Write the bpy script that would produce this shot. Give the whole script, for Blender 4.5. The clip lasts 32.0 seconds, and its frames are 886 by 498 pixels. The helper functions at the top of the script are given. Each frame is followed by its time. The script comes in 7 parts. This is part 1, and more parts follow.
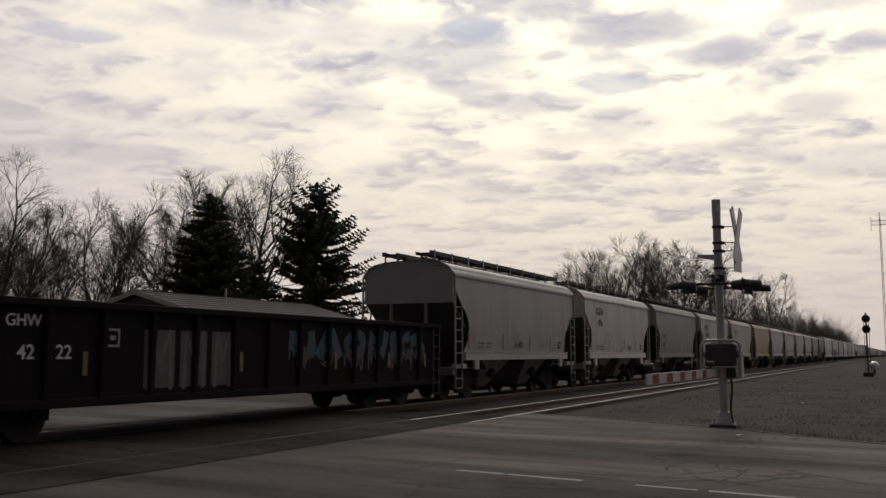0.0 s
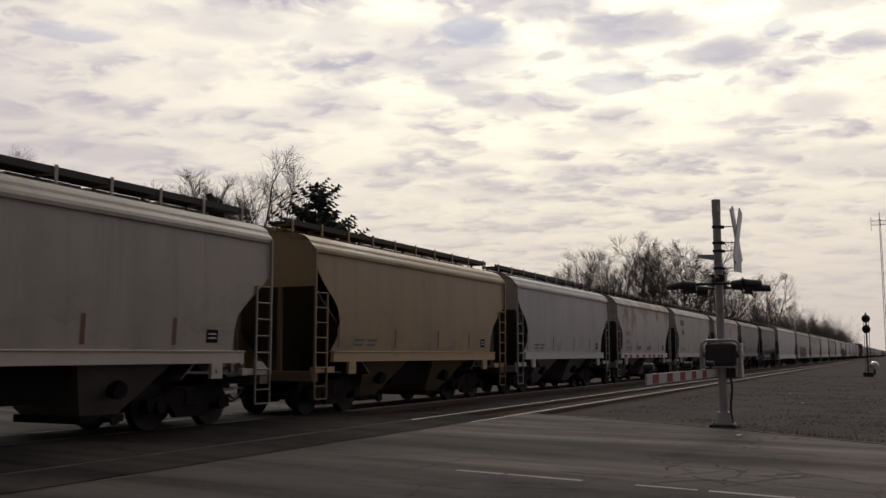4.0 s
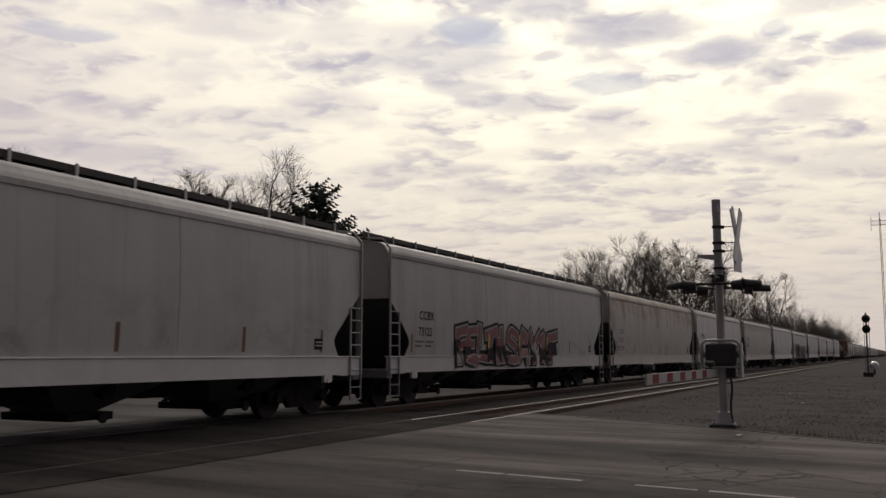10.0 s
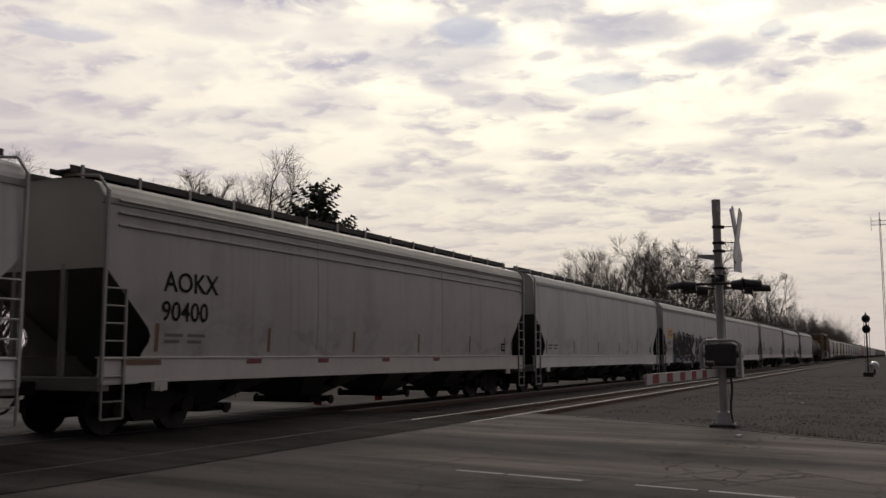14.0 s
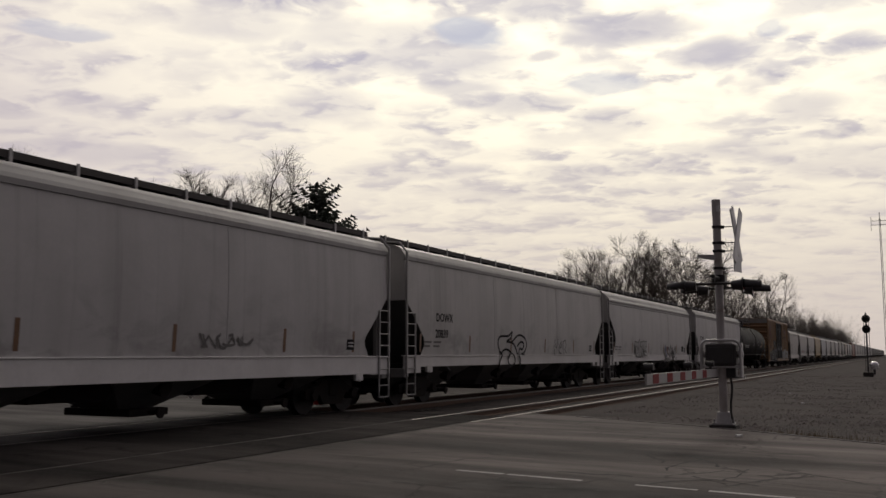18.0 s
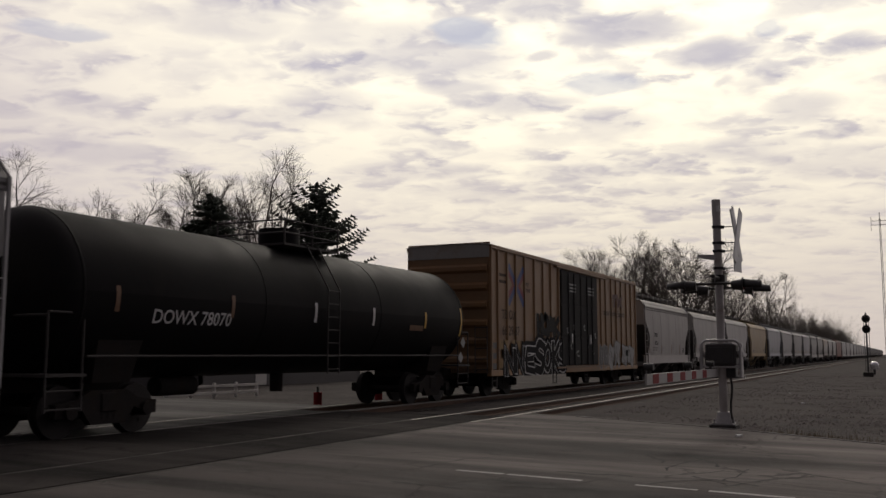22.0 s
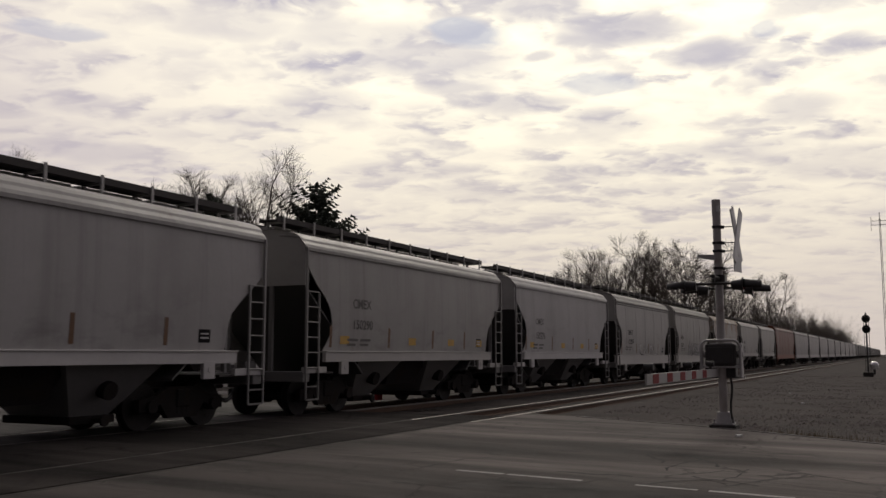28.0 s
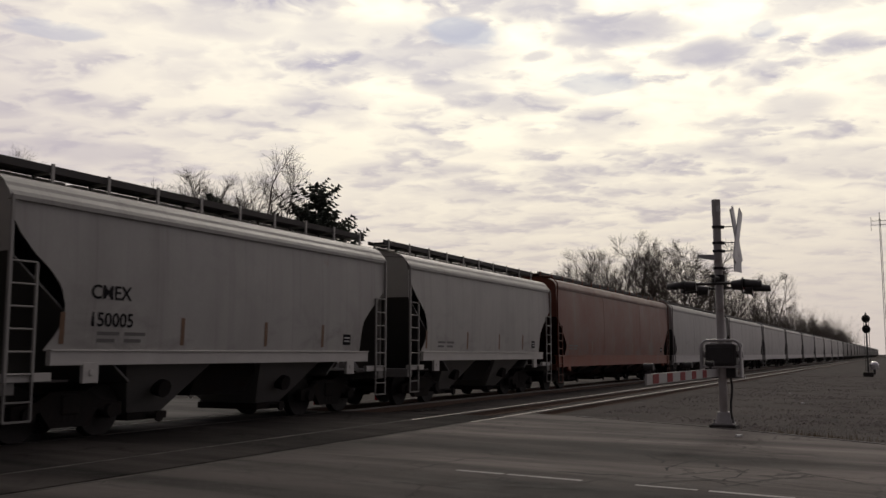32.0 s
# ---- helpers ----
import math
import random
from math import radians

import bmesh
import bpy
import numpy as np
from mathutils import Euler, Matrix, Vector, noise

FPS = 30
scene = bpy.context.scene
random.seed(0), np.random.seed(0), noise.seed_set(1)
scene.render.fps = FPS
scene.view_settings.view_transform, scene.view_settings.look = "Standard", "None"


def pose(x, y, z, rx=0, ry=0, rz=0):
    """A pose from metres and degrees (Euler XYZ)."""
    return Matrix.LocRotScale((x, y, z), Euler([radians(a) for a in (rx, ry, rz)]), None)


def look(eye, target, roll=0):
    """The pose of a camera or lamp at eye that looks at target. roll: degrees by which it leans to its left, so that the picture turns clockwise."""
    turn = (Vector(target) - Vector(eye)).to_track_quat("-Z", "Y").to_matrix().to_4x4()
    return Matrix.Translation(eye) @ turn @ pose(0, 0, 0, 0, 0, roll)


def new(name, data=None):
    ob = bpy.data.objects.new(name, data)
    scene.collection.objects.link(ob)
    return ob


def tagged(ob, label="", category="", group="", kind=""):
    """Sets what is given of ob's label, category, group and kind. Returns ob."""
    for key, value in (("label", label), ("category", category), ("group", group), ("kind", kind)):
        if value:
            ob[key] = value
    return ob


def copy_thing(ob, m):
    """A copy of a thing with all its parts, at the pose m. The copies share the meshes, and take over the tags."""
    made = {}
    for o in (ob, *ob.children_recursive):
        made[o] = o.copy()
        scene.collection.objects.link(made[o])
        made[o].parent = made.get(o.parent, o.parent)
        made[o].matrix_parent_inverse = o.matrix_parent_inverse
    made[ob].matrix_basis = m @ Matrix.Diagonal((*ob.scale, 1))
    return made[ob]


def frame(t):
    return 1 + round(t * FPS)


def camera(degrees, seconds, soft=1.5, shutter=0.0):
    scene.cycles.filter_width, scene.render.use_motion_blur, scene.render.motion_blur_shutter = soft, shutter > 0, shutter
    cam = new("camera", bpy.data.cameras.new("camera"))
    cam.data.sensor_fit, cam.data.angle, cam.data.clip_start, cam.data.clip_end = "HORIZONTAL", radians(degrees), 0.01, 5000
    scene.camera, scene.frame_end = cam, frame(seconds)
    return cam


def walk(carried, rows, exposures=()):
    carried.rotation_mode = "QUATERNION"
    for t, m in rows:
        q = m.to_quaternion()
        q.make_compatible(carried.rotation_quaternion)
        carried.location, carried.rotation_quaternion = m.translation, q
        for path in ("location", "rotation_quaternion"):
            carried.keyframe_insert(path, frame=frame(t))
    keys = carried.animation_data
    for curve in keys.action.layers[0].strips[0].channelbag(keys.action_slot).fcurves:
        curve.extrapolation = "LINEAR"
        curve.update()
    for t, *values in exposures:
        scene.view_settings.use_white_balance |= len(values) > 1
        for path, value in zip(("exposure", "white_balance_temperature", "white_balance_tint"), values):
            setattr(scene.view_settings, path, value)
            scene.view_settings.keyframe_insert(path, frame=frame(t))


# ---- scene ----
cam = camera(51.1, 32.0, soft=1.5, shutter=0.06)
EYE = pose(0, 0, 1.454, 96.48, 0, 26.08)
walk(cam, [(0, EYE), (32, EYE)], exposures=[(0, 0.0, 6550, 14), (32, 0.0, 6550, 14)])

# plan, metres: the tracks run along y, rail tops at z = 0
FAR_TRACK, NEAR_TRACK, GAUGE = -13.85, -9.17, 1.5
SPEED = 18.40            # train, metres a second towards -y
SUN_AZ, SUN_EL = 13.6, 31.0   # degrees left of +y, degrees up

# ---- world and sun ----


def sun_vector():
    a, e = radians(SUN_AZ), radians(SUN_EL)
    return Vector((-math.sin(a) * math.cos(e), math.cos(a) * math.cos(e), math.sin(e)))


class Nodes:
    """Short notation for node trees."""

    def __init__(self, tree):
        self.t = tree

    def put(self, value, socket):
        if isinstance(value, bpy.types.NodeSocket):
            self.t.links.new(value, socket)
        elif isinstance(value, (tuple, list)) and len(value) == 3 and socket.type == "RGBA":
            socket.default_value = (*value, 1)
        else:
            socket.default_value = value

    def node(self, kind, out=0, op="", **inputs):
        n = self.t.nodes.new(kind)
        if op == "EDGE":
            n.feature = "DISTANCE_TO_EDGE"
        elif op == "SMOOTH":
            n.feature = "SMOOTH_F1"
        elif op:
            n.operation = op
        for k, v in inputs.items():
            key = k.replace("_", " ")
            self.put(v, n.inputs[int(k[1:])] if k[0] == "i" and k[1:].isdigit() else n.inputs[key])
        return n.outputs[out]

    def math(self, op, a, b=0.0, c=0.0, clamp=False):
        out = self.node("ShaderNodeMath", 0, op, i0=a, i1=b, i2=c)
        out.node.use_clamp = clamp
        return out

    def vmath(self, op, a, b=(0, 0, 0), out=0):
        return self.node("ShaderNodeVectorMath", out, op, i0=a, i1=b)

    def ramp(self, fac, stops):
        n = self.t.nodes.new("ShaderNodeValToRGB")
        els = n.color_ramp.elements
        while len(els) < len(stops):
            els.new(0.5)
        for e, (p, c) in zip(els, stops):
            e.position = p
            e.color = (*c, 1) if isinstance(c, tuple) else (c, c, c, 1)
        self.put(fac, n.inputs[0])
        return n.outputs[0]

    def mix(self, fac, a, b, blend="MIX"):
        n = self.t.nodes.new("ShaderNodeMix")
        n.data_type, n.blend_type = "RGBA", blend
        self.put(fac, n.inputs[0])
        self.put(a, n.inputs[6])
        self.put(b, n.inputs[7])
        return n.outputs[2]

    def noise(self, vec, scale, detail=4.0, rough=0.55, distort=0.0):
        return self.node("ShaderNodeTexNoise", 0, "", Vector=vec, Scale=scale, Detail=detail, Roughness=rough, Distortion=distort)

    def mapping(self, vec, scale=(1, 1, 1), loc=(0, 0, 0), rot=(0, 0, 0)):
        return self.node("ShaderNodeMapping", 0, "", Vector=vec, Scale=scale, Location=loc, Rotation=rot)

    def sep(self, vec):
        n = self.t.nodes.new("ShaderNodeSeparateXYZ")
        self.put(vec, n.inputs[0])
        return n.outputs

    def comb(self, x, y, z=0.0):
        return self.node("ShaderNodeCombineXYZ", 0, "", X=x, Y=y, Z=z)


# soft grey cloud banks and blue gaps of the sky: degrees left of +y, degrees up, half width, half height, strength
CLOUD_BANKS = [(8.8, 17.7, 2.4, 0.8, 0.95), (14.1, 19.4, 3.7, 0.91, 0.9), (19.7, 21.2, 3.2, 0.65, 0.7), (3.5, 19.8, 2.7, 0.55, 0.6), (1.1, 17.4, 1.5, 0.61, 0.7), (26.2, 18.3, 5.4, 1.17, 0.6),
               (30.6, 19.5, 5.4, 0.99, 0.5), (20.5, 15.5, 3.2, 0.68, 0.7), (24.4, 16.4, 2.1, 0.61, 0.7), (3.8, 14.3, 1.8, 0.79, 0.6), (14.9, 13.8, 2.7, 0.84, 0.5), (7.7, 12.1, 3.5, 0.59, 0.5),
               (32.6, 15.1, 2.8, 0.85, 0.5), (46.8, 14.3, 2.2, 0.58, 0.4), (46.3, 11.8, 4.2, 0.65, 0.6), (16.7, 11.1, 3.8, 0.55, 0.4), (39.0, 19.8, 4.5, 0.9, 0.5), (48.8, 18.2, 2.8, 0.28, 0.6),
               (2.1, 10.8, 3.7, 0.79, 0.45), (18.4, 13.4, 2.1, 0.48, 0.4), (19.1, 18.1, 1.2, 0.3, 0.7), (8.5, 16.2, 0.8, 0.32, 0.5), (3.1, 16.6, 0.8, 0.25, 0.5), (41.3, 17.0, 2.0, 0.65, 0.35),
               (27.6, 11.4, 3.9, 0.48, 0.35), (22.7, 10.0, 3.9, 0.49, 0.35), (11.7, 10.1, 3.9, 0.4, 0.35), (51.0, 13.4, 1.8, 0.31, 0.45), (36.8, 14.3, 3.8, 0.54, 0.35)]
BLUE_GAPS = [(23.9, 19.6, 1.8, 0.66, 0.9), (5.7, 18.9, 0.9, 0.4, 0.55), (15.2, 16.3, 2.1, 0.53, 0.7), (48.5, 18.3, 2.5, 0.35, 0.5)]


def sky_colour(n, vec):
    """Broken altocumulus lit from behind by a veiled sun."""
    x, y, z = n.sep(vec)[:3]
    zc = n.math("MAXIMUM", z, 0.0)
    zz = n.math("ADD", zc, 0.15)
    plan = n.comb(n.math("DIVIDE", x, zz), n.math("DIVIDE", y, zz))
    plan = n.mapping(plan, rot=(0, 0, radians(-22)))
    wide = n.noise(n.mapping(plan, scale=(1.0, 0.9, 1)), 1.3, 3, 0.5, 0.3)
    cell = n.noise(n.mapping(plan, scale=(0.85, 1.0, 1), loc=(3.1, 1.7, 0)), 4.6, 3, 0.5, 0.5)
    fine = n.noise(n.mapping(plan, scale=(0.85, 1.0, 1), loc=(9.0, 4.0, 0)), 12.0, 4, 0.55, 0.3)
    warped = n.vmath("ADD", n.mapping(plan, scale=(0.80, 1.0, 1)), n.vmath("MULTIPLY", n.comb(fine, cell), (0.35, 0.25, 0)))
    puff = n.node("ShaderNodeTexVoronoi", 0, "SMOOTH", Vector=warped, Scale=8.0, Smoothness=0.3)
    body = n.math("ADD", n.math("MULTIPLY", wide, 0.26), n.math("ADD", n.math("MULTIPLY", cell, 0.30), n.math("MULTIPLY", fine, 0.20)))
    body = n.math("ADD", body, n.math("MULTIPLY", puff, 0.36))
    az = n.math("MULTIPLY", n.math("ARCTAN2", n.math("MULTIPLY", x, -1.0), y), 57.2958)
    el = n.math("MULTIPLY", n.math("ARCSINE", z), 57.2958)
    warp = n.math("ADD", n.math("MULTIPLY", n.math("SUBTRACT", cell, 0.5), 2.2), n.math("MULTIPLY", n.math("SUBTRACT", fine, 0.5), 1.6))

    def spots(rows, edge):
        total = None
        for a, e, w, h, s in rows:
            u = n.math("DIVIDE", n.math("ADD", n.math("SUBTRACT", az, a), n.math("MULTIPLY", warp, 1.5)), w * 1.15)
            v = n.math("DIVIDE", n.math("ADD", n.math("SUBTRACT", el, e), n.math("MULTIPLY", warp, 0.6)), h * 1.2)
            d = n.math("ADD", n.math("MULTIPLY", u, u), n.math("MULTIPLY", v, v))
            g = n.math("MULTIPLY", n.math("MULTIPLY", n.math("SUBTRACT", 1.35, d), edge, clamp=True), s)
            total = g if total is None else n.math("MAXIMUM", total, g)
        return total
    bank, gap = spots(CLOUD_BANKS, 0.9), spots(BLUE_GAPS, 1.2)
    body = n.math("ADD", body, -0.034)
    thin = n.ramp(body, [(0.33, 0.0), (0.44, 0.38), (0.53, 0.76), (0.66, 1.0)])
    thin = n.math("MULTIPLY", thin, n.math("MULTIPLY_ADD", bank, -0.86, 1.0, clamp=True))
    near = n.vmath("DOT_PRODUCT", vec, tuple(sun_vector()), 1)
    near = n.math("MAXIMUM", near, 0.0)
    glow = n.math("POWER", near, 7.0)
    halo = n.math("POWER", near, 5.0)
    lit = n.mix(halo, (0.60, 0.542, 0.575), (1.0, 0.965, 0.775))
    lit = n.mix(glow, lit, (1.42, 1.35, 1.05))
    grey = n.mix(halo, (0.485, 0.437, 0.495), (0.56, 0.545, 0.605))
    grey = n.mix(glow, grey, (0.56, 0.55, 0.60))
    cloud = n.mix(thin, grey, lit)
    cloud = n.mix(n.math("MULTIPLY", gap, 0.8), cloud, (0.54, 0.58, 0.67))
    low = n.math("POWER", n.math("SUBTRACT", 1.0, n.math("MINIMUM", n.math("MULTIPLY", zc, 3.3), 1.0)), 1.15)
    haze = n.mix(halo, (0.60, 0.545, 0.55), (0.68, 0.60, 0.46))
    cloud = n.mix(n.math("MULTIPLY", low, 1.0), cloud, haze)
    return cloud


def sky_strength(n, vec):
    """Away from the sun the cloud sheet is dimmer."""
    front = n.vmath("DOT_PRODUCT", vec, tuple(sun_vector()), 1)
    near = n.ramp(n.math("MULTIPLY_ADD", front, 0.5, 0.5, clamp=True), [(0.35, 0.0), (0.62, 0.12), (0.80, 0.75), (0.90, 1.0)])
    return n.math("MULTIPLY_ADD", near, SKY_FRONT - SKY_BACK, SKY_BACK)


def make_world():
    world = bpy.data.worlds.new("overcast_sky")
    scene.world = world
    world.use_nodes = True
    tree = world.node_tree
    tree.nodes.clear()
    n = Nodes(tree)
    vec = n.node("ShaderNodeTexCoord", 0)
    clouds = sky_colour(n, vec)
    sky = tree.nodes.new("ShaderNodeTexSky")
    sky.sky_type, sky.sun_disc = "NISHITA", False
    sky.sun_elevation, sky.sun_rotation = radians(SUN_EL), radians(-SUN_AZ)
    both = n.vmath("ADD", n.vmath("MULTIPLY", sky.outputs[0], (0.006, 0.006, 0.006)), clouds)
    bg = n.node("ShaderNodeBackground", 0, "", Color=both, Strength=sky_strength(n, vec))
    out = tree.nodes.new("ShaderNodeOutputWorld")
    tree.links.new(bg, out.inputs[0])


def cloud_backdrop():
    """The drifting cloud sheet in the distance: part of a far sphere round the place, with the same clouds as the sky."""
    m = bpy.data.materials.new("drifting_clouds")
    m.use_nodes = True
    tree = m.node_tree
    tree.nodes.clear()
    n = Nodes(tree)
    vec = n.vmath("NORMALIZE", n.node("ShaderNodeTexCoord", 3))
    glow = n.node("ShaderNodeEmission", 0, "", Color=sky_colour(n, vec), Strength=sky_strength(n, vec))
    out = tree.nodes.new("ShaderNodeOutputMaterial")
    tree.links.new(glow, out.inputs[0])
    far, vs, fs = 3600.0, [], []
    across, up = 46, 14
    for j in range(up + 1):
        for i in range(across + 1):
            a, e = radians(-14 + 84 * i / across), radians(-2 + 28.5 * j / up)
            vs.append((-far * math.sin(a) * math.cos(e), far * math.cos(a) * math.cos(e), far * math.sin(e)))
    for j in range(up):
        for i in range(across):
            q = j * (across + 1) + i
            fs.append((q, q + 1, q + across + 2, q + across + 1))
    me = bpy.data.meshes.new("backdrop")
    me.from_pydata(vs, [], fs)
    me.polygons.foreach_set("use_smooth", [True] * len(fs))
    me.materials.append(m)
    return tagged(new("backdrop", me), "broken grey and cream cloud sheet drifting in the distance", "sky", "", "structure")


SKY_FRONT, SKY_BACK = 0.97, 0.154
make_world()
CLOUDS = cloud_backdrop()
sun = new("sun", bpy.data.lights.new("sun", "SUN"))
sun.data.energy, sun.data.angle, sun.data.color = 0.5, radians(14), (1.0, 0.94, 0.84)
sun.matrix_world = look(sun_vector() * 300, (0, 0, 0))

# ---- materials ----
MATS = {}


def surface(name, colour, rough=0.7, metal=0.0, grain=(30.0, 0.25), stain=(1.5, 0.3), bump=0.15, stain_colour=None, paint=False, streak=False, gloss=0.5, island=0.0):
    """A procedural surface with grain and stains. paint: the colour comes from the object, its alpha is the rust."""
    if name in MATS:
        return MATS[name]
    m = bpy.data.materials.new(name)
    m.use_nodes = True
    tree = m.node_tree
    n = Nodes(tree)
    bsdf = next(k for k in tree.nodes if k.type == "BSDF_PRINCIPLED")
    co = n.node("ShaderNodeTexCoord", 3)
    info = tree.nodes.new("ShaderNodeObjectInfo")
    shift = n.vmath("ADD", co, n.comb(n.math("MULTIPLY", info.outputs["Random"], 37.0), n.math("MULTIPLY", info.outputs["Random"], 53.0), 0.0))
    base = info.outputs["Color"] if paint else colour
    fine = n.noise(shift, grain[0], 5, 0.6)
    big = n.noise(shift, stain[0], 4, 0.6, 0.4)
    k = n.math("MULTIPLY_ADD", n.math("SUBTRACT", fine, 0.5), grain[1] * 2, 1.0)
    k = n.math("MULTIPLY", k, n.math("MULTIPLY_ADD", n.math("SUBTRACT", big, 0.5), stain[1] * 2, 1.0))
    if island:
        one = tree.nodes.new("ShaderNodeNewGeometry").outputs["Random Per Island"]
        k = n.math("MULTIPLY", k, n.math("MULTIPLY_ADD", one, 2 * island, 1 - island))
    col = n.mix(1.0, base, n.comb(k, k, k), "MULTIPLY")
    if stain_colour:
        col = n.mix(n.ramp(big, [(0.5, 0.0), (0.72, 0.8)]), col, stain_colour)
    if streak:
        run = n.noise(n.mapping(shift, scale=(0.2, 0.8, 0.14)), 1.4, 4, 0.5)
        col = n.mix(n.ramp(run, [(0.46, 0.0), (0.80, 0.30)]), col, (0.15, 0.135, 0.12))
        drip = n.noise(n.mapping(shift, scale=(0.2, 2.9, 0.10)), 1.3, 4, 0.6, 0.3)
        col = n.mix(n.ramp(drip, [(0.54, 0.0), (0.74, 0.27)]), col, (0.12, 0.105, 0.095))
        patch = n.noise(n.mapping(shift, scale=(0.3, 0.75, 0.6)), 1.5, 4, 0.6, 0.5)
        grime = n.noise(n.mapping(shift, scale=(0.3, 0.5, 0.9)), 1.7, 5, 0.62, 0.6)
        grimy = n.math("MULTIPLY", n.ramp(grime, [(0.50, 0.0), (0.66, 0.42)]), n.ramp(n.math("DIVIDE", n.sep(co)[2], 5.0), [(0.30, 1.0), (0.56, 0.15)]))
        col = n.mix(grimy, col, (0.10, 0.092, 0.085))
        height = n.ramp(n.math("DIVIDE", n.sep(co)[2], 5.0), [(0.42, 0.0), (0.74, 0.20), (0.80, 0.20)])
        alpha = info.outputs["Alpha"]
        edge = n.math("SUBTRACT", 0.72, n.math("MULTIPLY", alpha, 0.30))
        rust = n.math("MULTIPLY", n.math("SUBTRACT", n.math("MULTIPLY_ADD", run, 0.25, n.math("MULTIPLY_ADD", patch, 0.75, n.math("SUBTRACT", height, 0.13))), edge), 6.0, clamp=True)
        col = n.mix(n.math("MULTIPLY", rust, 0.8), col, n.mix(fine, (0.17, 0.078, 0.028), (0.28, 0.155, 0.065)))
    tree.links.new(col, bsdf.inputs["Base Color"])
    r = n.math("MULTIPLY_ADD", n.math("SUBTRACT", big, 0.5), 0.35, rough, clamp=True)
    tree.links.new(r, bsdf.inputs["Roughness"])
    bsdf.inputs["Metallic"].default_value = metal
    bsdf.inputs["Specular IOR Level"].default_value = gloss
    if bump:
        b = n.node("ShaderNodeBump", 0, "", Strength=bump, Distance=0.02, Height=n.math("ADD", fine, big))
        tree.links.new(b, bsdf.inputs["Normal"])
    MATS[name] = m
    return m


def ground_material(name, dark, light, scale, crack=0.0, streaks=0.0, rough=0.8, bump=0.5, gloss=0.5, sharp=0.10, pale_lane=False):
    """Asphalt or gravel by world place: pebble grain, patches, worn bands along the road and cracks."""
    m = bpy.data.materials.new(name)
    m.use_nodes = True
    tree = m.node_tree
    n = Nodes(tree)
    bsdf = next(k for k in tree.nodes if k.type == "BSDF_PRINCIPLED")
    bsdf.inputs["Specular IOR Level"].default_value = gloss
    co = n.node("ShaderNodeNewGeometry", 0)
    fine = n.noise(co, scale, 6, 0.65)
    mid = n.noise(co, 2.2, 5, 0.6, 0.5)
    big = n.noise(co, 0.35, 4, 0.6, 0.6)
    f = n.math("ADD", n.math("MULTIPLY", fine, 0.45), n.math("ADD", n.math("MULTIPLY", mid, 0.28), n.math("MULTIPLY", big, 0.27)))
    if streaks:
        gx, gy = n.sep(co)[:2]
        band = n.noise(n.comb(n.math("MULTIPLY", gx, 0.10), n.math("MULTIPLY", n.math("MULTIPLY_ADD", gx, 0.14, gy), 0.62)), 1.0, 5, 0.6, 0.4)
        f = n.math("ADD", n.math("MULTIPLY", f, 1 - streaks), n.math("MULTIPLY", band, streaks))
    col = n.mix(n.ramp(f, [(0.5 - sharp, 0.0), (0.5 + sharp, 1.0)]), dark, light)
    if streaks:
        worn = n.ramp(band, [(0.36, 0.62), (0.46, 0.88), (0.54, 1.15), (0.66, 1.5)])
        col = n.mix(1.0, col, worn, "MULTIPLY")
    if pale_lane:
        # paler along the road's outer lane, darker on the inner lanes, with a ragged border
        ragged = n.math("MULTIPLY_ADD", n.math("SUBTRACT", band, 0.5), 9.0, n.math("MULTIPLY_ADD", n.math("SUBTRACT", mid, 0.5), 2.0, n.math("MULTIPLY_ADD", gx, 0.55, gy)))
        lane_tone = n.ramp(n.math("DIVIDE", ragged, 20.0), [(0.28, 0.64), (0.48, 0.84), (0.66, 1.38), (0.80, 1.60), (0.92, 1.15)])
        col = n.mix(1.0, col, lane_tone, "MULTIPLY")
    height = n.math("ADD", fine, n.math("MULTIPLY", mid, 0.6))
    if crack:
        warp = n.vmath("ADD", co, n.node("ShaderNodeTexNoise", 1, "", Vector=co, Scale=1.2, Detail=5.0))
        vor = n.node("ShaderNodeTexVoronoi", 0, "EDGE", Vector=warp, Scale=crack)
        line = n.ramp(vor, [(0.0, 1.0), (0.02, 0.0)])
        gate = n.ramp(big, [(0.42, 0.0), (0.54, 1.0)])
        line = n.math("MULTIPLY", line, gate)
        col = n.mix(n.math("MULTIPLY", line, 0.8), col, tuple(c * 0.4 for c in dark))
    tree.links.new(col, bsdf.inputs["Base Color"])
    tree.links.new(n.math("MULTIPLY_ADD", n.math("SUBTRACT", mid, 0.5), 0.5, rough, clamp=True), bsdf.inputs["Roughness"])
    tree.links.new(n.node("ShaderNodeBump", 0, "", Strength=bump, Distance=0.02, Height=height), bsdf.inputs["Normal"])
    MATS[name] = m
    return m


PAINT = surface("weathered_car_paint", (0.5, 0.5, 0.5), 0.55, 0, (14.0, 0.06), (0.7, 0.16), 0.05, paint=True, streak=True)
TRIM = surface("car_trim_paint", (0.5, 0.5, 0.5), 0.6, 0, (14.0, 0.08), (1.2, 0.2), 0.05, paint=True)
UNDER = surface("dirty_underframe_steel", (0.028, 0.025, 0.024), 0.85, 0.0, (25.0, 0.3), (2.0, 0.4), 0.2, (0.03, 0.023, 0.018), gloss=0.06)
WHEEL = surface("wheel_steel", (0.032, 0.029, 0.028), 0.7, 0.1, (20.0, 0.2), (3.0, 0.3), 0.1, gloss=0.2)
